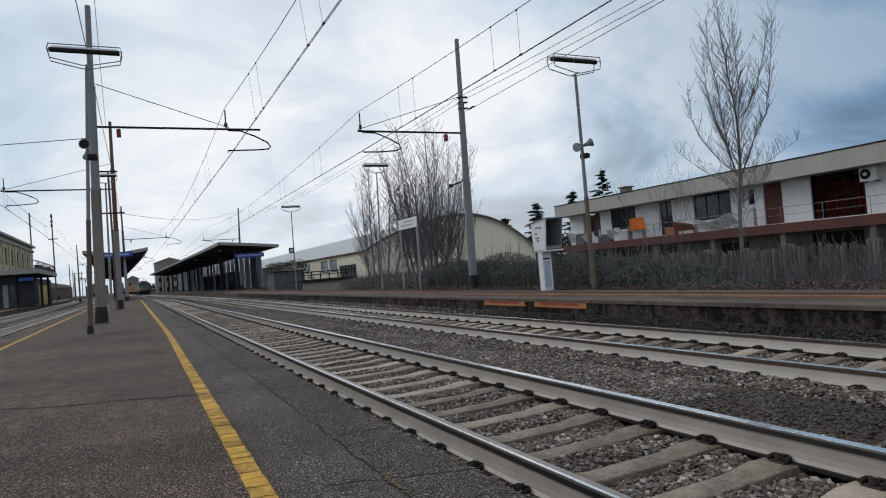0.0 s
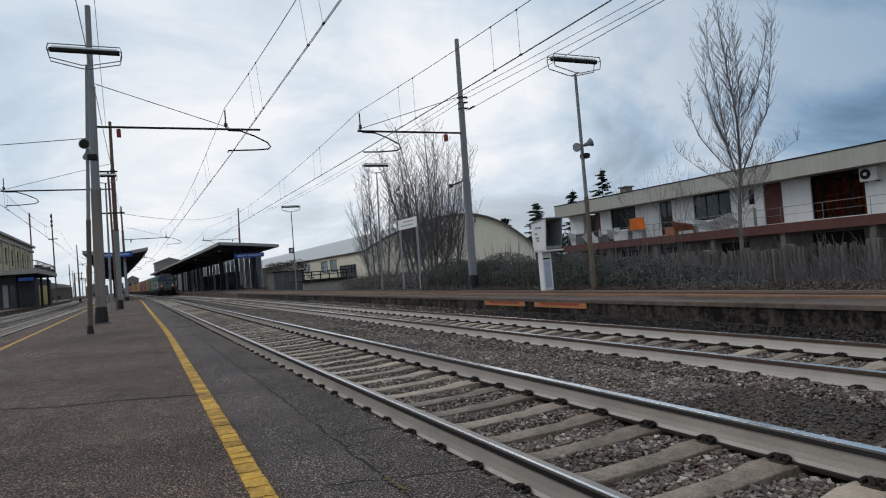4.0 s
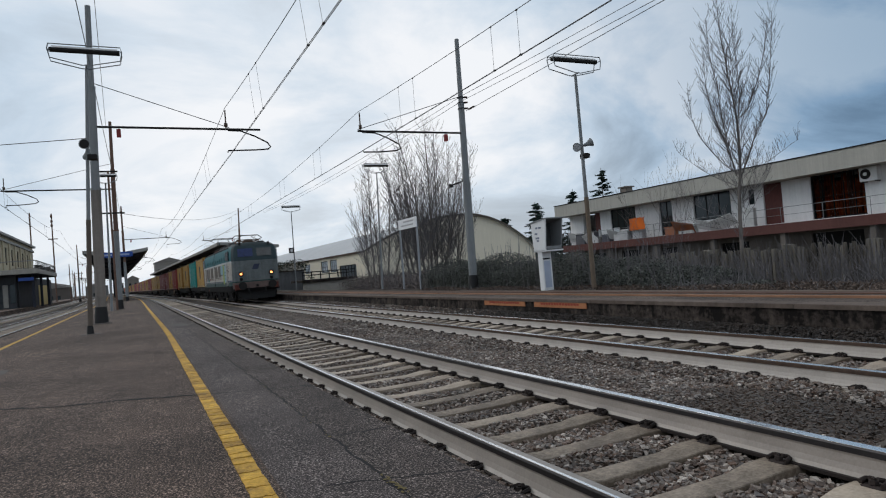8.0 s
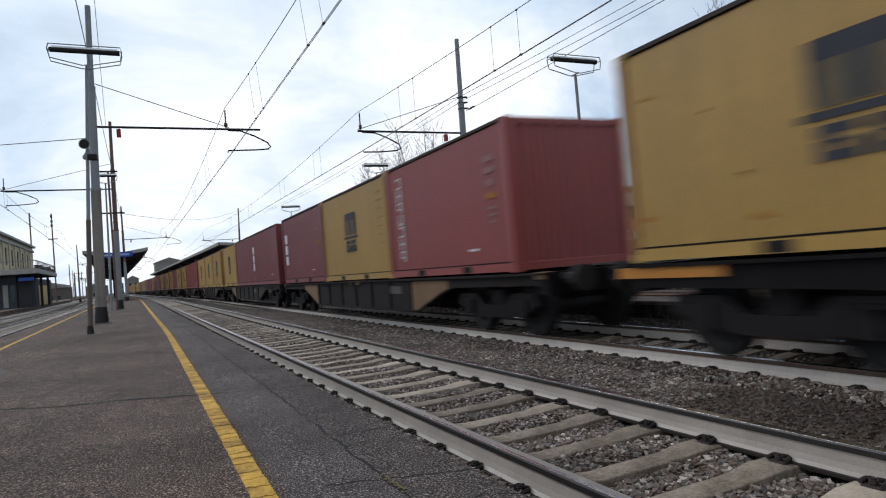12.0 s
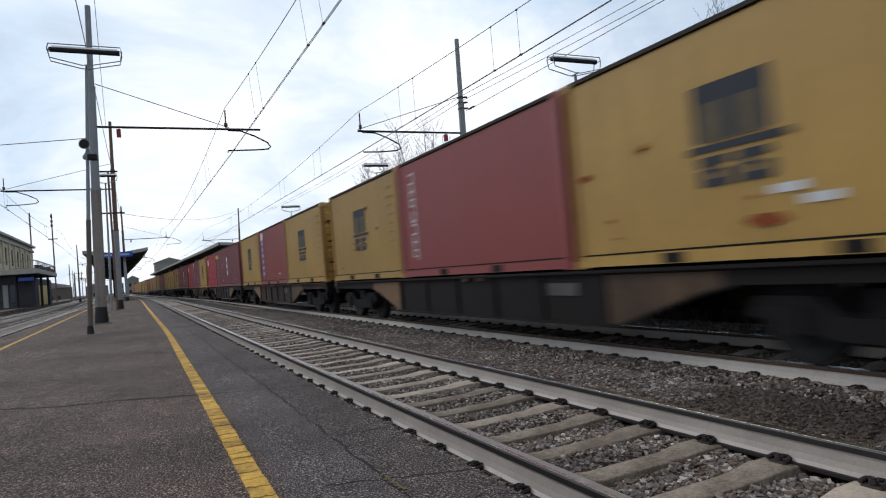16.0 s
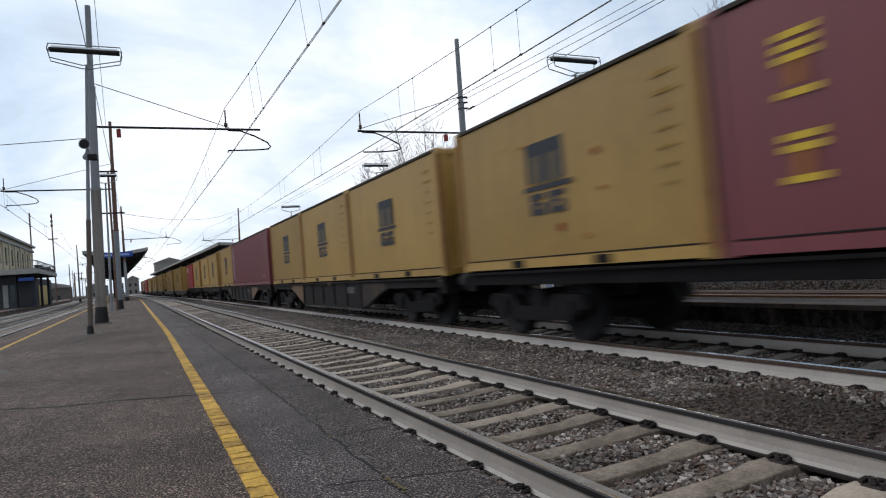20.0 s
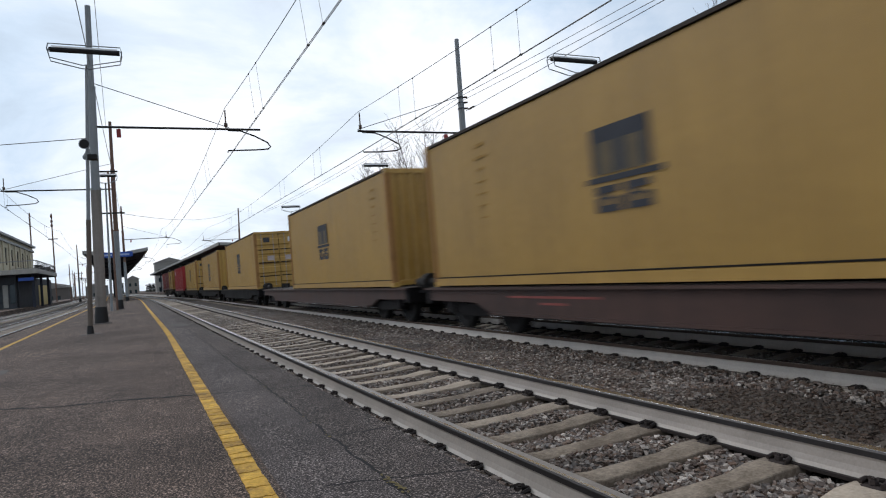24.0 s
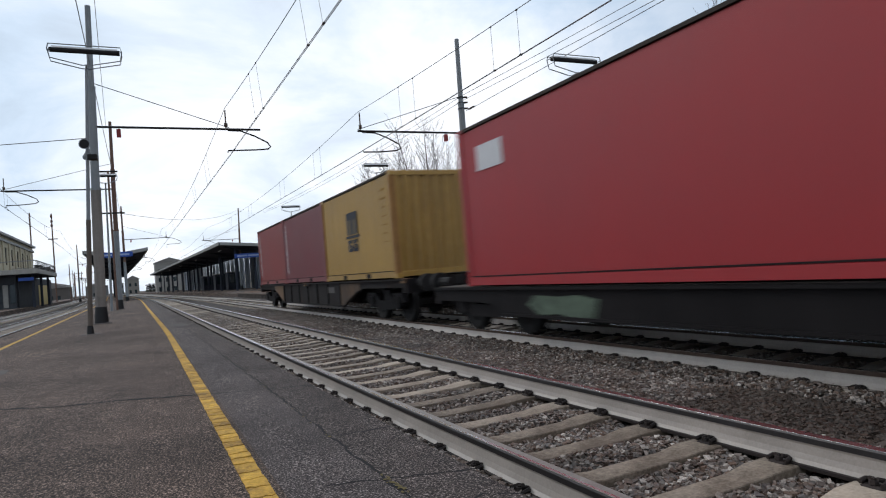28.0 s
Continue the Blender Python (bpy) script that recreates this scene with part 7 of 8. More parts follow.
bl = thing("white_building", "long two-storey building with white walls, brown balcony slab and concrete fascia", "building")
UP = [(34.5, 37.1, 2.7, 4.22), (31.1, 32.2, 1.96, 4.2), (26.5, 29.3, 2.62, 4.22), (24.88, 25.28, 3.2, 4.05), (23.15, 24.3, 1.96, 4.22), (18.75, 21.5, 1.96, 4.22), (38.3, 40.3, 1.96, 4.2), (12.0, 15.0, 1.96, 4.22)]
wall_pieces("upper_wall", bl, render_white, 32.2, 32.45, 2, 42.0, 1.9, 4.3, UP)
LOWH = [(19.0, 21.7, -.3, 1.25), (30.9, 32.4, -.2, 1.1), (34.4, 36.3, -.2, 1.15), (25.5, 27.5, -.2, 1.1), (12, 15, -.3, 1.2), (38, 40, -.2, 1.1)]
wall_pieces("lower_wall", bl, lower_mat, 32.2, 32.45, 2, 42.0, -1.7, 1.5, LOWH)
part("end_wall", Build().box(32.45, 41.75, -1.7, 44, 42.0, 4.3), render_white, bl)
part("back_wall", Build().box(44, 2, -1.7, 44.25, 42, 4.3), render_white, bl)
part("inner_floor", Build().box(32.45, 2, 1.6, 44, 41.7, 1.75), lower_mat, bl)
part("inner_wall", Build().box(35.0, 2, -1.6, 35.1, 41.7, 4.2), mat("dark_room", (.05, .045, .04), .9), bl, "unlit rooms behind the windows")
part("balcony_slab", Build().cbox(30.95, 2, 1.40, 32.6, 41.6, 1.90, .02), slab_mat, bl, "dark red-brown balcony slab")
part("fascia", Build().cbox(30.95, 2, 4.22, 31.2, 42.3, 5.14, .02), fascia_mat, bl, "stained grey concrete fascia")
part("roof", Build().box(31.2, 2, 4.9, 44.4, 42.3, 5.05), fascia_mat, bl)
part("soffit", Build().box(31.2, 2, 4.22, 32.6, 42.3, 4.32), fascia_mat, bl)
part("roof_edge", Build().box(30.92, 2, 5.14, 31.24, 42.3, 5.20), dark_iron, bl, "thin dark metal roof edge")
part("chimney", Build().cbox(32.4, 35.4, 5.05, 33.0, 36.1, 5.72, .03).box(32.3, 35.3, 5.72, 33.1, 36.2, 5.80), lower_mat, bl)
window(bl, 32.28, 34.5, 37.1, 2.7, 4.22, 4, 2)
window(bl, 32.28, 31.1, 32.2, 1.96, 4.2, 2)
window(bl, 32.28, 26.5, 29.3, 2.62, 4.22, 3, 1)
window(bl, 32.28, 24.88, 25.28, 3.2, 4.05, 1)
bw = window(bl, 32.28, 18.75, 21.5, 1.96, 4.22, 5, 2, pane=glass_thin, w2=.014)
for k in range(9):
    y = 18.86 + k * .29
    drape = Build().loft([[(32.43 + .03 * math.sin(j * 1.9 + k), y + .285 * j / 6, z) for j in range(7)] for z in (2.0, 3.0, 4.18 - .35 * (k % 3 == 1))], closed=False)
    part("curtain", drape, orange_drape if k % 5 != 2 else curtain, bw, "orange curtain behind the glass")
window(bl, 32.28, 12.0, 15.0, 1.96, 4.22, 4, 2)
part("door", Build().cbox(32.28, 23.15, 1.96, 32.34, 24.3, 4.2, .01), mat("door_red", (.10, .03, .025), .6, var=.4), bl, "dark red balcony door")
part("door", Build().cbox(32.30, 38.3, 1.96, 32.36, 39.0, 4.2, .01), mat("door_red", (.10, .03, .025), .6, var=.4), bl)
# no real shutters: a near-black sheet paints the darkness inside each opening
for y0, y1, z0, z1 in LOWH:
    part("shutter", Build().box(32.36, y0, z0, 32.40, y1, z1), frame_dark, bl, "near-black sheet painted as the unlit opening")
for k in range(9):
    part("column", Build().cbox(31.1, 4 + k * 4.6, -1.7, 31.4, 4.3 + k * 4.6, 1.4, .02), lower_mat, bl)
ra = part("balcony_rail", Build().path([(31.05, 10, 2.75), (31.05, 41.4, 2.75)], .018, n=4).path([(31.05, 10, 2.35), (31.05, 41.4, 2.35)], .012, n=4), mast_grey, bl, "thin balcony railing")
for k in range(14):
    part("baluster", Build().tube((31.05, 11 + k * 2.3, 1.88), (31.05, 11 + k * 2.3, 2.76), .015, n=5), mast_grey, ra)
t = thing("air_conditioner", "white wall-mounted air conditioning unit", "air conditioner", m=pose(31.8, 17.9, 3.52))
part("casing", Build().cbox(0, 0, 0, .4, .85, .68, .03), white_paint, t)
fg = part("fan_grille", Build().tube((-.01, .55, .34), (.0, .55, .34), .25, n=18), dark_iron, t)
part("fan_hub", Build().tube((-.03, .55, .34), (-.01, .55, .34), .09, n=10), white_paint, fg)
part("bracket", Build().box(.0, .1, -.05, .42, .14, 0).box(.0, .7, -.05, .42, .74, 0), dark_iron, t)
# balcony clutter
orange_cloth = mat("orange_cloth", (0.62, 0.14, 0.025), .95, var=.2, scale=2, fine=20)
cl = thing("orange_cloth", "bright orange cloth hung over the balcony railing", "cloth", m=pose(31.0, 32.4, 2.55))
cb = Build()
rows_ = [[(-.04 - .03 * math.sin(j * 1.7 + i), i * .18, .75 - j * .2 - .02 * math.sin(i * 2.1)) for i in range(9)] for j in range(5)]
part("cloth", cb.loft(rows_, closed=False), orange_cloth, cl, smooth=True)
crng = random.Random(5)


def balcony_item(y, w, h, d, colour, name, label):
    m = mat(name + "_paint", colour, .8, var=.3, scale=3)
    t = thing(name, label, "clutter", "clutter on the balcony", m=pose(31.45, y, 1.9, rz=crng.uniform(-15, 15)))
    part("body", Build().cbox(-d / 2, 0, 0, d / 2, w, h, .03), m, t)
    part("top", Build().cbox(-d / 2 - .02, -.02, h, d / 2 + .02, w + .02, h + .05, .015), m, t)


for y, w, h, d, c, nm, lb in ((40.3, .5, .45, .4, (.6, .6, .6), "white_crate", "white plastic crate standing on the balcony"), (39.2, .9, .75, .5, (.12, .12, .13), "dark_bin", "dark plastic bin standing on the balcony"),
                              (37.6, .9, .8, .5, (.55, .55, .55), "leaning_board", "white board leaning on the balcony"), (36.3, .7, .5, .5, (.1, .1, .12), "dark_crate", "dark crate standing on the balcony"),
                              (34.4, 1.3, .6, .5, (.5, .5, .5), "white_bench", "white bench on the balcony"), (33.0, .8, .7, .5, (.45, .45, .46), "grey_cupboard", "pale grey cupboard on the balcony"),
                              (30.0, 1.1, .5, .6, (.32, .13, .07), "brown_chest", "orange-brown chest on the balcony"), (28.6, 1.2, .4, .5, (.55, .55, .53), "white_box", "white box on the balcony"),
                              (24.35, .5, 1.0, .4, (.6, .6, .58), "white_cabinet", "small white cabinet beside the balcony door")):
    balcony_item(y, w, h, d, c, nm, lb)
for y, a in ((37.2, 35), (35.6, -30), (29.6, 25)):
    t = thing("folding_chair", "white folding chair standing on the balcony", "chair", "balcony chairs", m=pose(31.4, y, 1.9, rz=a))
    part("seat", Build().cbox(-.22, -.22, .42, .22, .22, .46, .01), white_paint, t)
    part("backrest", Build().cbox(-.22, .2, .46, .22, .24, .95, .01), white_paint, t)
    for sx in (-1, 1):
        for sy in (-1, 1):
            part("leg", Build().tube((sx * .2, sy * .2, 0), (sx * .2, sy * .2, .43), .015, n=5), mast_grey, t)
for y, w, h, lean, roll, c in ((40.6, .7, .9, 20, 12, (.5, .5, .5)), (38.6, .9, .7, 28, -14, (.55, .55, .54)), (37.9, .5, .9, 15, 25, (.06, .06, .07)), (35.9, .9, .8, 30, 18, (.5, .5, .5)), (33.8, .6, .9, 12, -10, (.08, .08, .09)), (29.3, 1.5, .8, 42, 16, (.30, .11, .055)), (26.2, 1.9, .75, 35, -13, (.56, .56, .55)), (27.7, 1.2, .6, 24, 14, (.50, .50, .49))):
    t = thing("scrap_board", "loose board leaning askew against the balcony railing", "clutter", "boards on the balcony", m=pose(31.30, y, 1.9))
    part("sheet", Build().cbox(-.02, -w / 2, 0, .02, w / 2, h, .008), mat(f"panel_{int(c[0] * 100)}", c, .8, var=.3, scale=3), t, m=pose(0, 0, .12, rx=roll, ry=-lean))
    part("prop", Build().tube((.25, 0, 0), (-.1, 0, h * .7), .02, n=5), mast_grey, t)
# ---- arched shed ----
shed = thing("arched_shed", "long cream industrial shed with a grey barrel roof", "building")
XR, ZR = 37.4, 7.35


def shed_z(x):
    return ZR - (.0207 if x < XR else .046) * (x - XR) ** 2


N = 24
xs_ = [24.0 + (47.6 - 24.0) * i / N for i in range(N + 1)]
shed_cream = mat("shed_cream", (0.72, 0.655, 0.53), .9, var=.12, scale=.25, fine=5, streak=.4)
roof_grey = mat("shed_roof", (0.46, 0.46, 0.46), .8, var=.2, scale=.3, fine=4, streak=.3)
b = Build().prism([(24.0, -1.7)] + [(x, shed_z(x) - .12) for x in xs_] + [(47.6, -1.7)], 70.0, 70.3)
part("gable_wall", b, shed_cream, shed, "plain cream gable wall")
b = Build().loft([[(x, y, shed_z(x)) for x in xs_] + [(x, y, shed_z(x) - .15) for x in reversed(xs_)] for y in (69.6, 200.0)])
part("barrel_roof", b, roof_grey, shed, "grey curved roof")
SW = [(73.0, 80.0, .5, 2.2), (80.9, 84.2, 1.5, 3.1), (85.2, 88.8, 1.5, 3.1), (94.9, 98.4, 1.6, 3.0), (99.3, 102.8, 1.6, 3.0)] + [(108 + k * 9, 112 + k * 9, 1.6, 3.0) for k in range(9)]
wall_pieces("side_wall", shed, shed_cream, 24.0, 24.3, 70.3, 200, -1.7, 3.5, SW)
part("gutter", Build().box(23.8, 69.6, 3.40, 24.0, 200, 3.62), rusty, shed)
part("roof_trim", Build().loft([[(x, 69.55, shed_z(x) + .05) for x in xs_], [(x, 69.55, shed_z(x) - .22) for x in xs_]], closed=False).loft([[(x, 69.55, shed_z(x) + .05) for x in xs_], [(x, 69.75, shed_z(x) + .05) for x in xs_]], closed=False), mat("shed_trim", (.10, .085, .07), .8), shed, "dark roof edge")
pale_pane = mat("pale_pane", (0.42, 0.47, 0.52), .25, var=.3, scale=.8, fine=4)
for y0, y1, z0, z1 in SW:
    window(shed, 24.1, y0, y1, z0, z1, 4 if y0 > 75 else 6, 2, pane=pale_pane if y0 > 80.5 else None)
# low walls and yard before the shed
t = thing("loading_bank", "low grey loading bank with a dark railing", "wall", m=pose(0, 0, 0))
part("wall", Build().cbox(13.0, 54.0, -.8, 17.5, 54.4, .68, .03), concrete, t)
part("deck", Build().cbox(12.8, 53.8, .68, 17.7, 58, .90, .03), old_concrete, t)
part("rail", Build().box(12.9, 53.9, 1.25, 17.6, 53.96, 1.32).box(12.9, 53.9, 1.5, 17.6, 53.96, 1.58), dark_iron, t)
for k in range(7):
    part("rail_post", Build().box(12.9 + k * .77, 53.9, .9, 12.98 + k * .77, 53.98, 1.58), dark_iron, t)
t = thing("grey_hut", "low ribbed concrete hut overgrown with ivy", "hut", m=pose(0, 0, 0))
hut_grey = mat("hut_concrete", (.115, .115, .118), .9, var=.5, scale=1.2, fine=12, streak=.4)
part("wall", Build().cbox(11.7, 60.0, -.4, 14.6, 63, 1.78, .03), hut_grey, t)
part("roof", Build().cbox(11.6, 59.9, 1.78, 14.7, 63.1, 1.88, .03), old_concrete, t)
for k in range(9):
    part("panel_rib", Build().box(11.75 + k * .34, 59.93, -.3, 11.83 + k * .34, 60.0, 1.75), hut_grey, t)
leaf_mass("ivy", "dark ivy and shrubs growing round the hut", "shrub", [(11.3, 15.0, 59.4, 62.0, 1.75, 3.0), (14.6, 15.4, 58.6, 60, -.4, 2.0), (17, 23, 44, 60, -1.0, .9)], 14000, .075, (0.02, 0.025, 0.015), (0.04, 0.042, 0.03), 35)
t = thing("square_board", "small dark square board on a bracket", "sign", m=pose(10.75, 46.9, 3.0))
part("board", Build().cbox(-.36, -.05, 0, .0, .05, .38, .01), black_paint, t)
part("mark", Build().box(-.26, -.055, .1, -.1, -.05, .28), white_paint, t)

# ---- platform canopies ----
# shade beneath the roofs is put into this tone of soffits, beams and columns
canopy_shaded = mat("canopy_under_shade", (0.031, 0.034, 0.045), .8, var=.3, scale=1)
canopy_edge = mat("canopy_fascia", (0.27, 0.265, 0.25), .8, var=.25, scale=.6, streak=.3)


def canopy(name, x0, x1, zl, zr, zm, y0, y1, columns, label, sign=None):
    t = thing(name, label, "canopy")
    xm = (x0 + x1) / 2
    th = .32
    part("soffit", sweep(Build(), [(x0 + .1, zl - th), (xm, zm - th), (x1 - .1, zr - th), (x1 - .1, zr - .06), (xm, zm - .06), (x0 + .1, zl - .06)], y0 + .1, y1), canopy_shaded, t, "ribbed underside, toned dark for the shade beneath the roof")
    part("roof_skin", sweep(Build(), [(x0, zl - .06), (xm, zm - .06), (x1, zr - .06), (x1, zr), (xm, zm), (x0, zl)], y0, y1), canopy_edge, t)
    for s, x, z in ((-1, x0, zl), (1, x1, zr)):
        part("fascia", sweep(Build(), [(x - .04, z - th), (x + .04, z - th), (x + .04, z + .02), (x - .04, z + .02)], y0, y1), canopy_edge, t)
    part("end_fascia", Build().prism([(x0, zl - th), (xm, zm - th), (x1, zr - th), (x1, zr + .01), (xm, zm + .01), (x0, zl + .01)], y0 - .04, y0 + .02), canopy_edge, t, "pale end board")
    for k in range(columns):
        y = y0 + 3 + k * 12.5
        for cx in ((xm - 1.1, xm + 1.1) if x1 - x0 > 6 else (xm,)):
            part("column", Build().cbox(cx - .13 + bend(y), y - .13, .2, cx + .13 + bend(y), y + .13, zm - th, .03), canopy_shaded, t)
        part("cross_beam", Build().prism([(x0 + .3 + bend(y), zl - th), (xm + bend(y), zm - th - .45), (x1 - .3 + bend(y), zr - th), (xm + bend(y), zm - th)], y - .1, y + .1), canopy_shaded, t)
        if k % 2 == 0:
            part("tube_lamp", Build().box(x0 + .9 + bend(y), y + 3, zl - th - .35, x0 + 1.0 + bend(y), y + 5.5, zl - th - .28), white_paint, t)
    if sign:
        sx0, sx1, z0, z1, yy = sign
        s = part("station_board", Build().cbox(sx0, yy, z0, sx1, yy + .1, z1, .01), sign_blue, t, "blue station board")
        part("lettering_bars", Build().box(sx0 + .3, yy - .006, z0 + .16, sx0 + (sx1 - sx0) * .42, yy, z1 - .16).box(sx0 + (sx1 - sx0) * .46, yy - .006, z0 + .16, sx1 - .3, yy, z1 - .16), mat("pale_letters", (.30, .36, .55), .6), s, "unreadable pale lettering")
    return t


canopy("side_canopy", 9.0, 15.5, 5.83, 5.20, 5.55, 75.0, 215.0, 11, "long dark platform canopy with a pale edge on the side platform", (10.6, 13.9, 3.95, 4.45, 76.0))
canopy("island_canopy", -4.05, 1.55, 5.42, 5.42, 5.0, 70.0, 190.0, 9, "dark platform canopy with a blue board on the island platform", (-3.0, .15, 4.6, 5.1, 69.8))

# behind the side canopy: pale concrete wall, then added panels blocking the bright view
backing = thing("canopy_backing", "concrete wall and added blue-grey panels closing the view behind the side canopy", "wall", kind="structure")
for k in range(-3, 26):
    y = 79 + k * 4.2
    part("panel", Build().cbox(15.9 + bend(y), y, -.3, 16.0 + bend(y), y + 4.1, 2.6 if k < 2 else 5.1, .01), concrete if k < 2 else mat("canopy_backing_blue", (.13, .15, .18), .7, var=.5, scale=.6, rnd=.9, tint=(.28, .31, .35)), backing)
# benches and clutter under the side canopy
for y in (92, 104, 118):
    t = thing("platform_kiosk", "dark glazed waiting shelter under the canopy", "shelter", "shelters under the canopy", m=pose(13.2 + bend(y), y, .23))
    part("wall", Build().cbox(-.9, 0, 0, .9, 3.2, 2.4, .03), canopy_shaded, t)
    part("pane", Build().box(-.7, -.02, .9, .7, 0, 2.1), glass_dark, t)
    part("roof", Build().cbox(-1, -.1, 2.4, 1, 3.3, 2.5, .02), canopy_edge, t)

# ---- station building on the far left ----
stb = thing("station_building", "cream two-storey station building with hipped roof and a terrace canopy", "building")
st_cream = mat("station_cream", (0.40, 0.35, 0.25), .9, var=.15, scale=.3, fine=5, streak=.3)
SH = [(98 + k * 5.2, 99.6 + k * 5.2, 6.4, 8.9) for k in range(7)] + [(98 + k * 5.2, 99.6 + k * 5.2, 1.0, 3.4) for k in range(7)]
part("front_wall", wall_along_y(-16.3, -16.0, 95, 136, -.5, 10.4, SH), st_cream, stb)
part("side_wall", Build().box(-28, 94.7, -.5, -16.0, 95.0, 10.4), st_cream, stb)
part("rear_wall", Build().box(-28, 136, -.5, -16.0, 136.3, 10.4), st_cream, stb)
part("cornice", Build().cbox(-28.5, 94.3, 10.4, -15.5, 136.7, 10.75, .05), canopy_edge, stb)
part("roof", Build().add([(-28.4, 94.4, 10.75), (-15.6, 94.4, 10.75), (-15.6, 136.6, 10.75), (-28.4, 136.6, 10.75), (-22, 101, 13.0), (-22, 130, 13.0)], [(0, 1, 4), (1, 2, 5, 4), (2, 3, 5), (3, 0, 4, 5)]), mat("roof_tiles", (.16, .09, .065), .9, var=.3), stb, "dark tiled hipped roof")
for k in range(8):
    part("pilaster", Build().cbox(-16.0, 95.4 + k * 5.2, 4.9, -15.82, 96.0 + k * 5.2, 9.9, .02), st_cream, stb)
part("string_course", Build().cbox(-16.0, 94.9, 9.6, -15.72, 136.1, 9.95, .03), canopy_edge, stb)
for y0, y1, z0, z1 in SH:
    window(stb, -16.2, y0, y1, z0, z1, 2, 2)
tc = part("terrace_canopy", Build().cbox(-16, 91.2, 4.35, -10.3, 113, 4.9, .03), concrete, stb, "deep concrete canopy with a roof terrace")
# dark sheet under the concrete slab, painted as the shade there
part("canopy_underside", Build().box(-15.9, 91.4, 4.30, -10.5, 112.8, 4.346), canopy_shaded, tc)
for k in range(3):
    part("column", Build().cbox(-11.15, 92.5 + k * 7.6, .2, -10.85, 92.8 + k * 7.6, 4.3, .03), canopy_shaded, stb)
bal = part("balustrade", Build().box(-10.5, 91.4, 5.85, -10.4, 112.8, 5.95).box(-16, 112.7, 5.85, -10.4, 112.8, 5.95).box(-16, 91.3, 5.85, -10.4, 91.4, 5.95), canopy_edge, stb)
for k in range(18):
    part("baluster", Build().box(-10.48, 91.5 + k * 1.2, 4.9, -10.42, 91.62 + k * 1.2, 5.85), dark_iron, bal)
for k, (y, w) in enumerate(((93.5, 2.2), (97.5, 1.6), (101, 2.6), (106, 1.8), (110, 1.5))):
    part("planter", Build().cbox(-10.9, y, 4.9, -10.55, y + w, 5.45 + .15 * (k % 2), .04), mat("planter_grey", (.16, .15, .14), .9, var=.4, scale=1, rnd=.4), bal, "dull planter box on the terrace")
# ground floor walls carry the terrace's shade in their colour
part("ground_floor", Build().box(-13.2, 95.4, .2, -12.9, 131, 4.3), mat("station_ground_shaded", (.055, .057, .062), .8, var=.5, scale=.7), stb, "ground floor wall, toned dark for the shade under the terrace")
part("door", Build().box(-12.9, 114, .25, -12.84, 125, 3.3), mat("door_ochre", (.5, .38, .15), .7, var=.2), stb, "ochre lit doorway")
part("station_board", Build().cbox(-12.4, 91.6, 3.5, -10.8, 91.7, 3.9, .01), sign_blue, stb, "blue station board")
part("end_wall", Build().box(-16, 93.5, .2, -12.9, 93.8, 4.3), mat("station_ground_shaded", (.055, .057, .062), .8), stb)
for k in range(4):
    part("end_panel", Build().cbox(-15.8 + k * .75, 93.44, .4 + .5 * (k % 2), -15.25 + k * .75, 93.5, 3.2, .02), (concrete, glass_dark)[k % 2], stb)

# radio masts and far buildings
for x, y, h, dish in ((-17.7, 150, 18.5, 0), (-14.9, 160, 19.3, 1)):
    t = thing("lattice_mast", "thin rust-brown radio mast beyond the station", "mast", "radio masts", m=pose(x, y, 0))
    part("pole", Build().tube((0, 0, 0), (0, 0, h), .15, .12, n=8), mast_brown, t)
    for z in (5.6,) if dish else ():
        part("cross_arm", Build().box(-.9, -.1, h - z, .9, .1, h - z + .2), mast_brown, t)
    for z in (.6, 1.7, 2.6) if dish else ():
        part("aerial", Build().tube((-.15, -.3, h - z), (.15, -.35, h - z), .32, n=8), mast_brown, t)
# wire masts of the yard beyond the station
for x, y, h, arm in ((-12.6, 165, 8.6, 2.6), (-10.9, 205, 8.4, -2.4), (-14.2, 228, 8.8, 3.2), (-17.6, 250, 9.6, 2.4), (-16.0, 292, 9.0, -3.0), (-21.5, 300, 10.5, 3.4), (-19.6, 335, 9.4, 2.6), (-24.5, 345, 11.5, 0), (-17.9, 372, 9.0, -2.6)):
    t = thing("far_mast", "slim dark wire mast in the yard beyond the station", "catenary mast", "far masts", m=pose(x, y, -.3))
    part("pole", Build().tube((0, 0, 0), (0, 0, h), .13, .09, n=6), mast_brown, t)
    if arm:
        part("cross_arm", Build().tube((-.3 if arm > 0 else .3, 0, h - 2.2), (arm, 0, h - 2.1), .05, n=5), dark_iron, t)
        part("registration_arm", Build().path([(arm, 0, h - 2.1), (arm * .8, 0, h - 2.7), (arm * .3, 0, h - 2.9)], .035, n=5), dark_iron, t)
frng = random.Random(9)
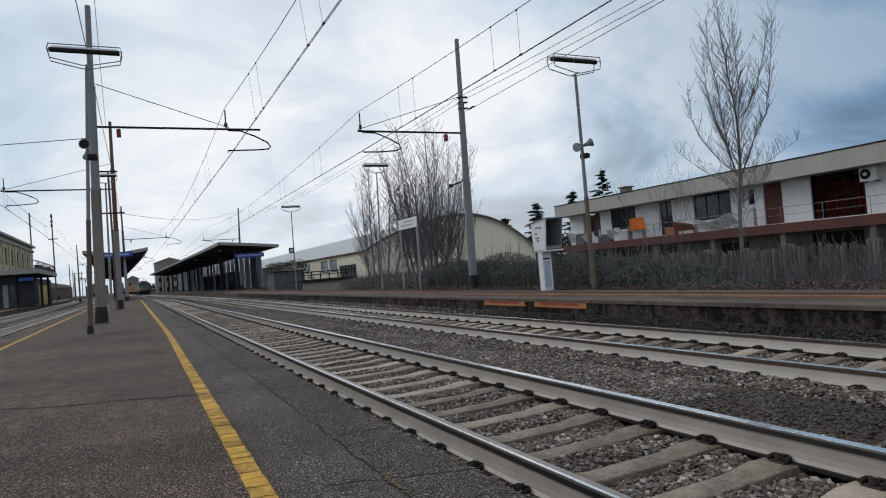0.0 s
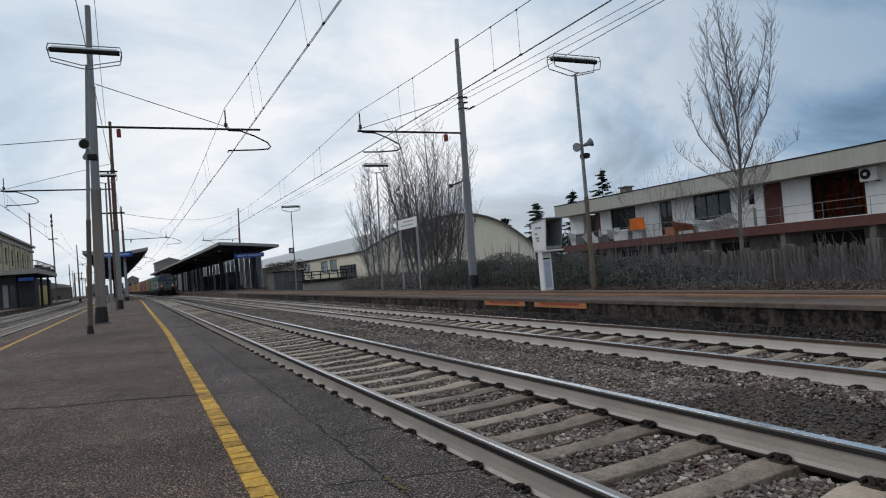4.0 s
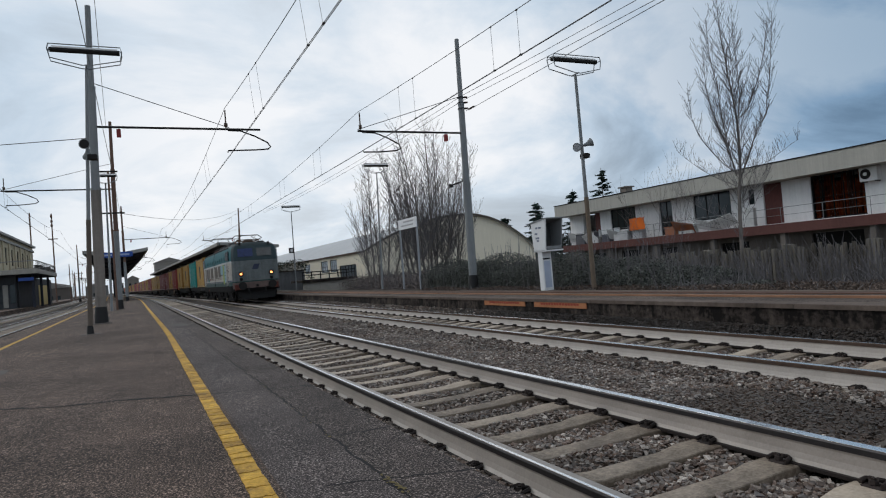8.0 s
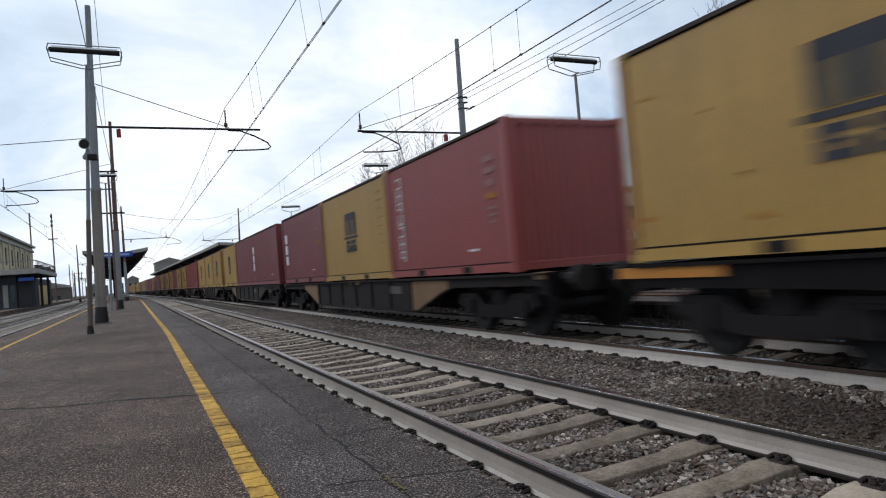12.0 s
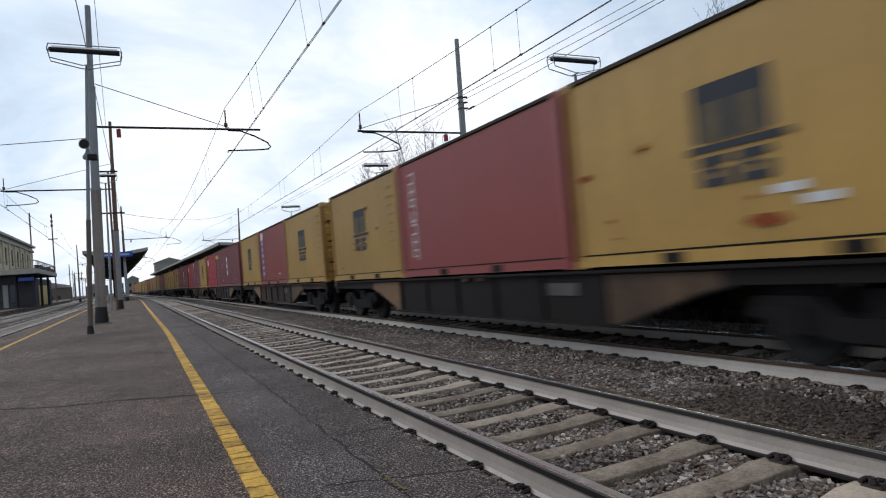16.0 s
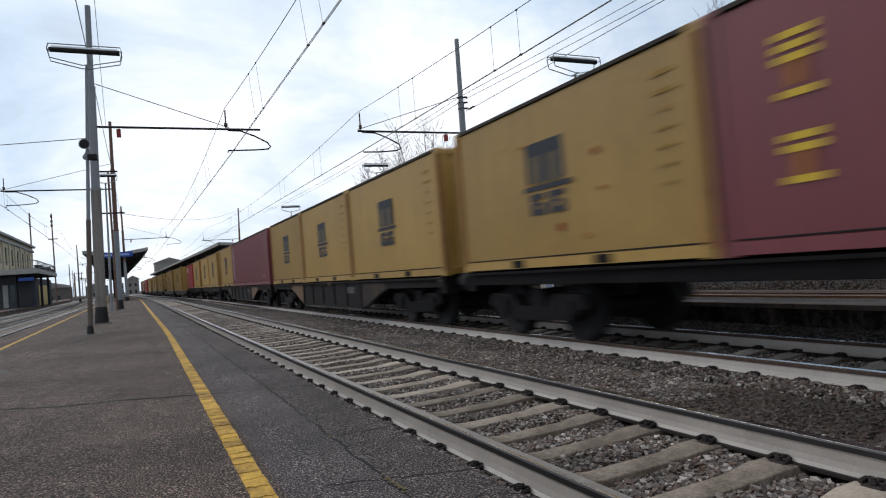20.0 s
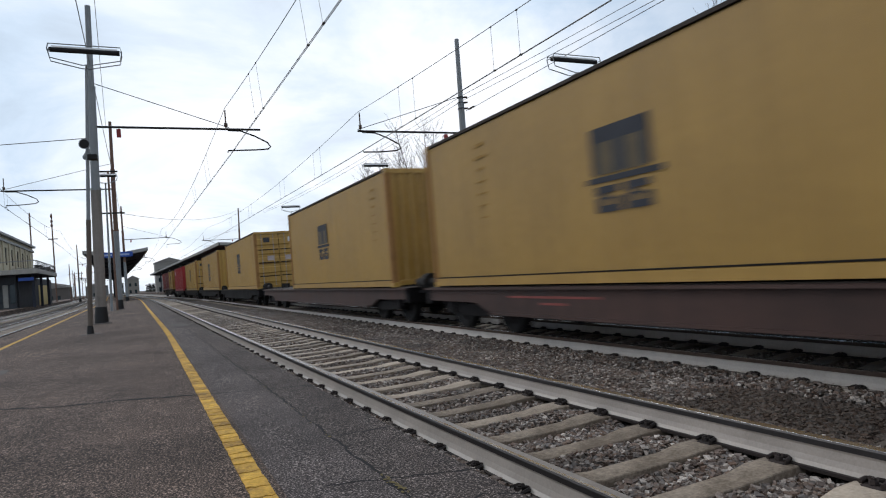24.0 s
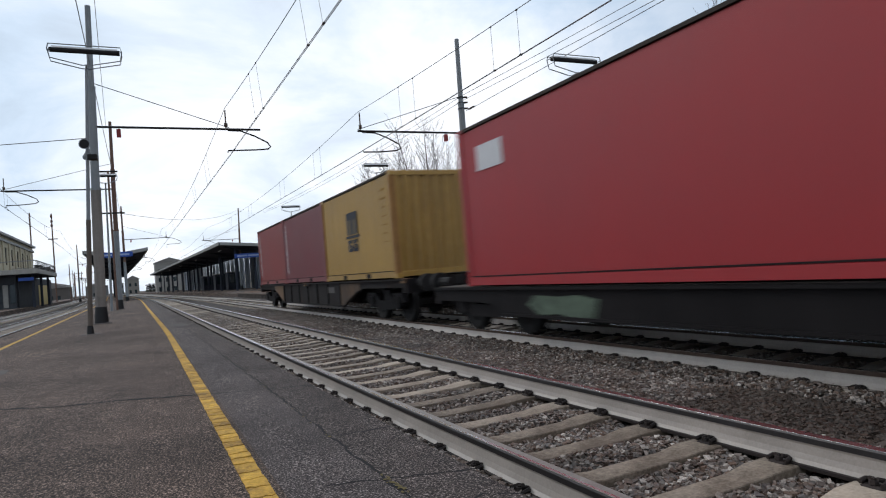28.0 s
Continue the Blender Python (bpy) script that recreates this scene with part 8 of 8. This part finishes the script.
for x0, x1, y, h, c in ((-2.5, 2.5, 330, 8, (.20, .18, .155)), (7, 16, 235, 11.2, (.25, .235, .215)), (-20, -11, 340, 6, (.17, .165, .16)), (-29.5, -20.5, 262, 5.6, (.11, .095, .085)), (-36, -24, 300, 7, (.3, .28, .26)), (17, 30, 330, 12, (.26, .25, .24)), (-9, -5, 400, 7, (.2, .2, .2))):
    t = thing("far_building", "distant pale town building beyond the station", "building", "far buildings", m=pose(x0, y, -1.2))
    w = x1 - x0
    part("wall", Build().box(0, 0, 0, w, 14, h), mat(f"far_wall_{int(y)}", c, .9, var=.15, scale=.2), t)
    part("roof", Build().prism([(-.4, h), (w + .4, h), (w * .5, h + 1.6)], -.4, 14.4), mat("far_roof", (.20, .185, .17), .9), t)
    for k in range(max(2, int(w / 2.4))):
        for z in (1.4, 4.6, 7.4):
            if z + 1.5 < h:
                part("window", Build().box(.8 + k * 2.3, -.05, z, 1.7 + k * 2.3, 0.02, z + 1.5), glass_dark, t)
leaf_mass("far_trees", "distant dark line of trees and bushes", "trees", [(5, 60, 300, 310, -1, 5.5), (50, 160, 120, 135, -2, 7)], 30000, .36, (0.03, 0.033, 0.03), (0.05, 0.05, 0.045), 41)


# ---- motion ----
def wheel_rows(s, radius, at):
    """A wheelset turns while it rolls past; rows in its bogie's space."""
    y, d = at
    t0, t1 = max(0.0, (s - 34) / SPEED), min(28.0, (s - 1.5) / SPEED)
    rest = .46 if radius < .5 else .565
    if t1 <= t0 + .1:
        return []
    n = int((t1 - t0) * FPS)
    rows, rate = [], math.degrees(SPEED / radius / FPS)
    if t0 > .05:
        rows.append((0.0, pose(0, d, rest)))
    rows += [(t0 + k / FPS, pose(0, d, rest, rx=(rate * k) % 360)) for k in range(n + 1)]
    if rows[-1][0] < 27.95:
        rows.append((28.0, rows[-1][1]))
    return rows


def motions():
    for kind, ob, s, z, extra in MOVING:
        if kind == "train":
            walk(ob, train_rows(s, z))
        else:
            rows = wheel_rows(s, z, extra)
            if rows:
                walk(ob, rows)


motions()
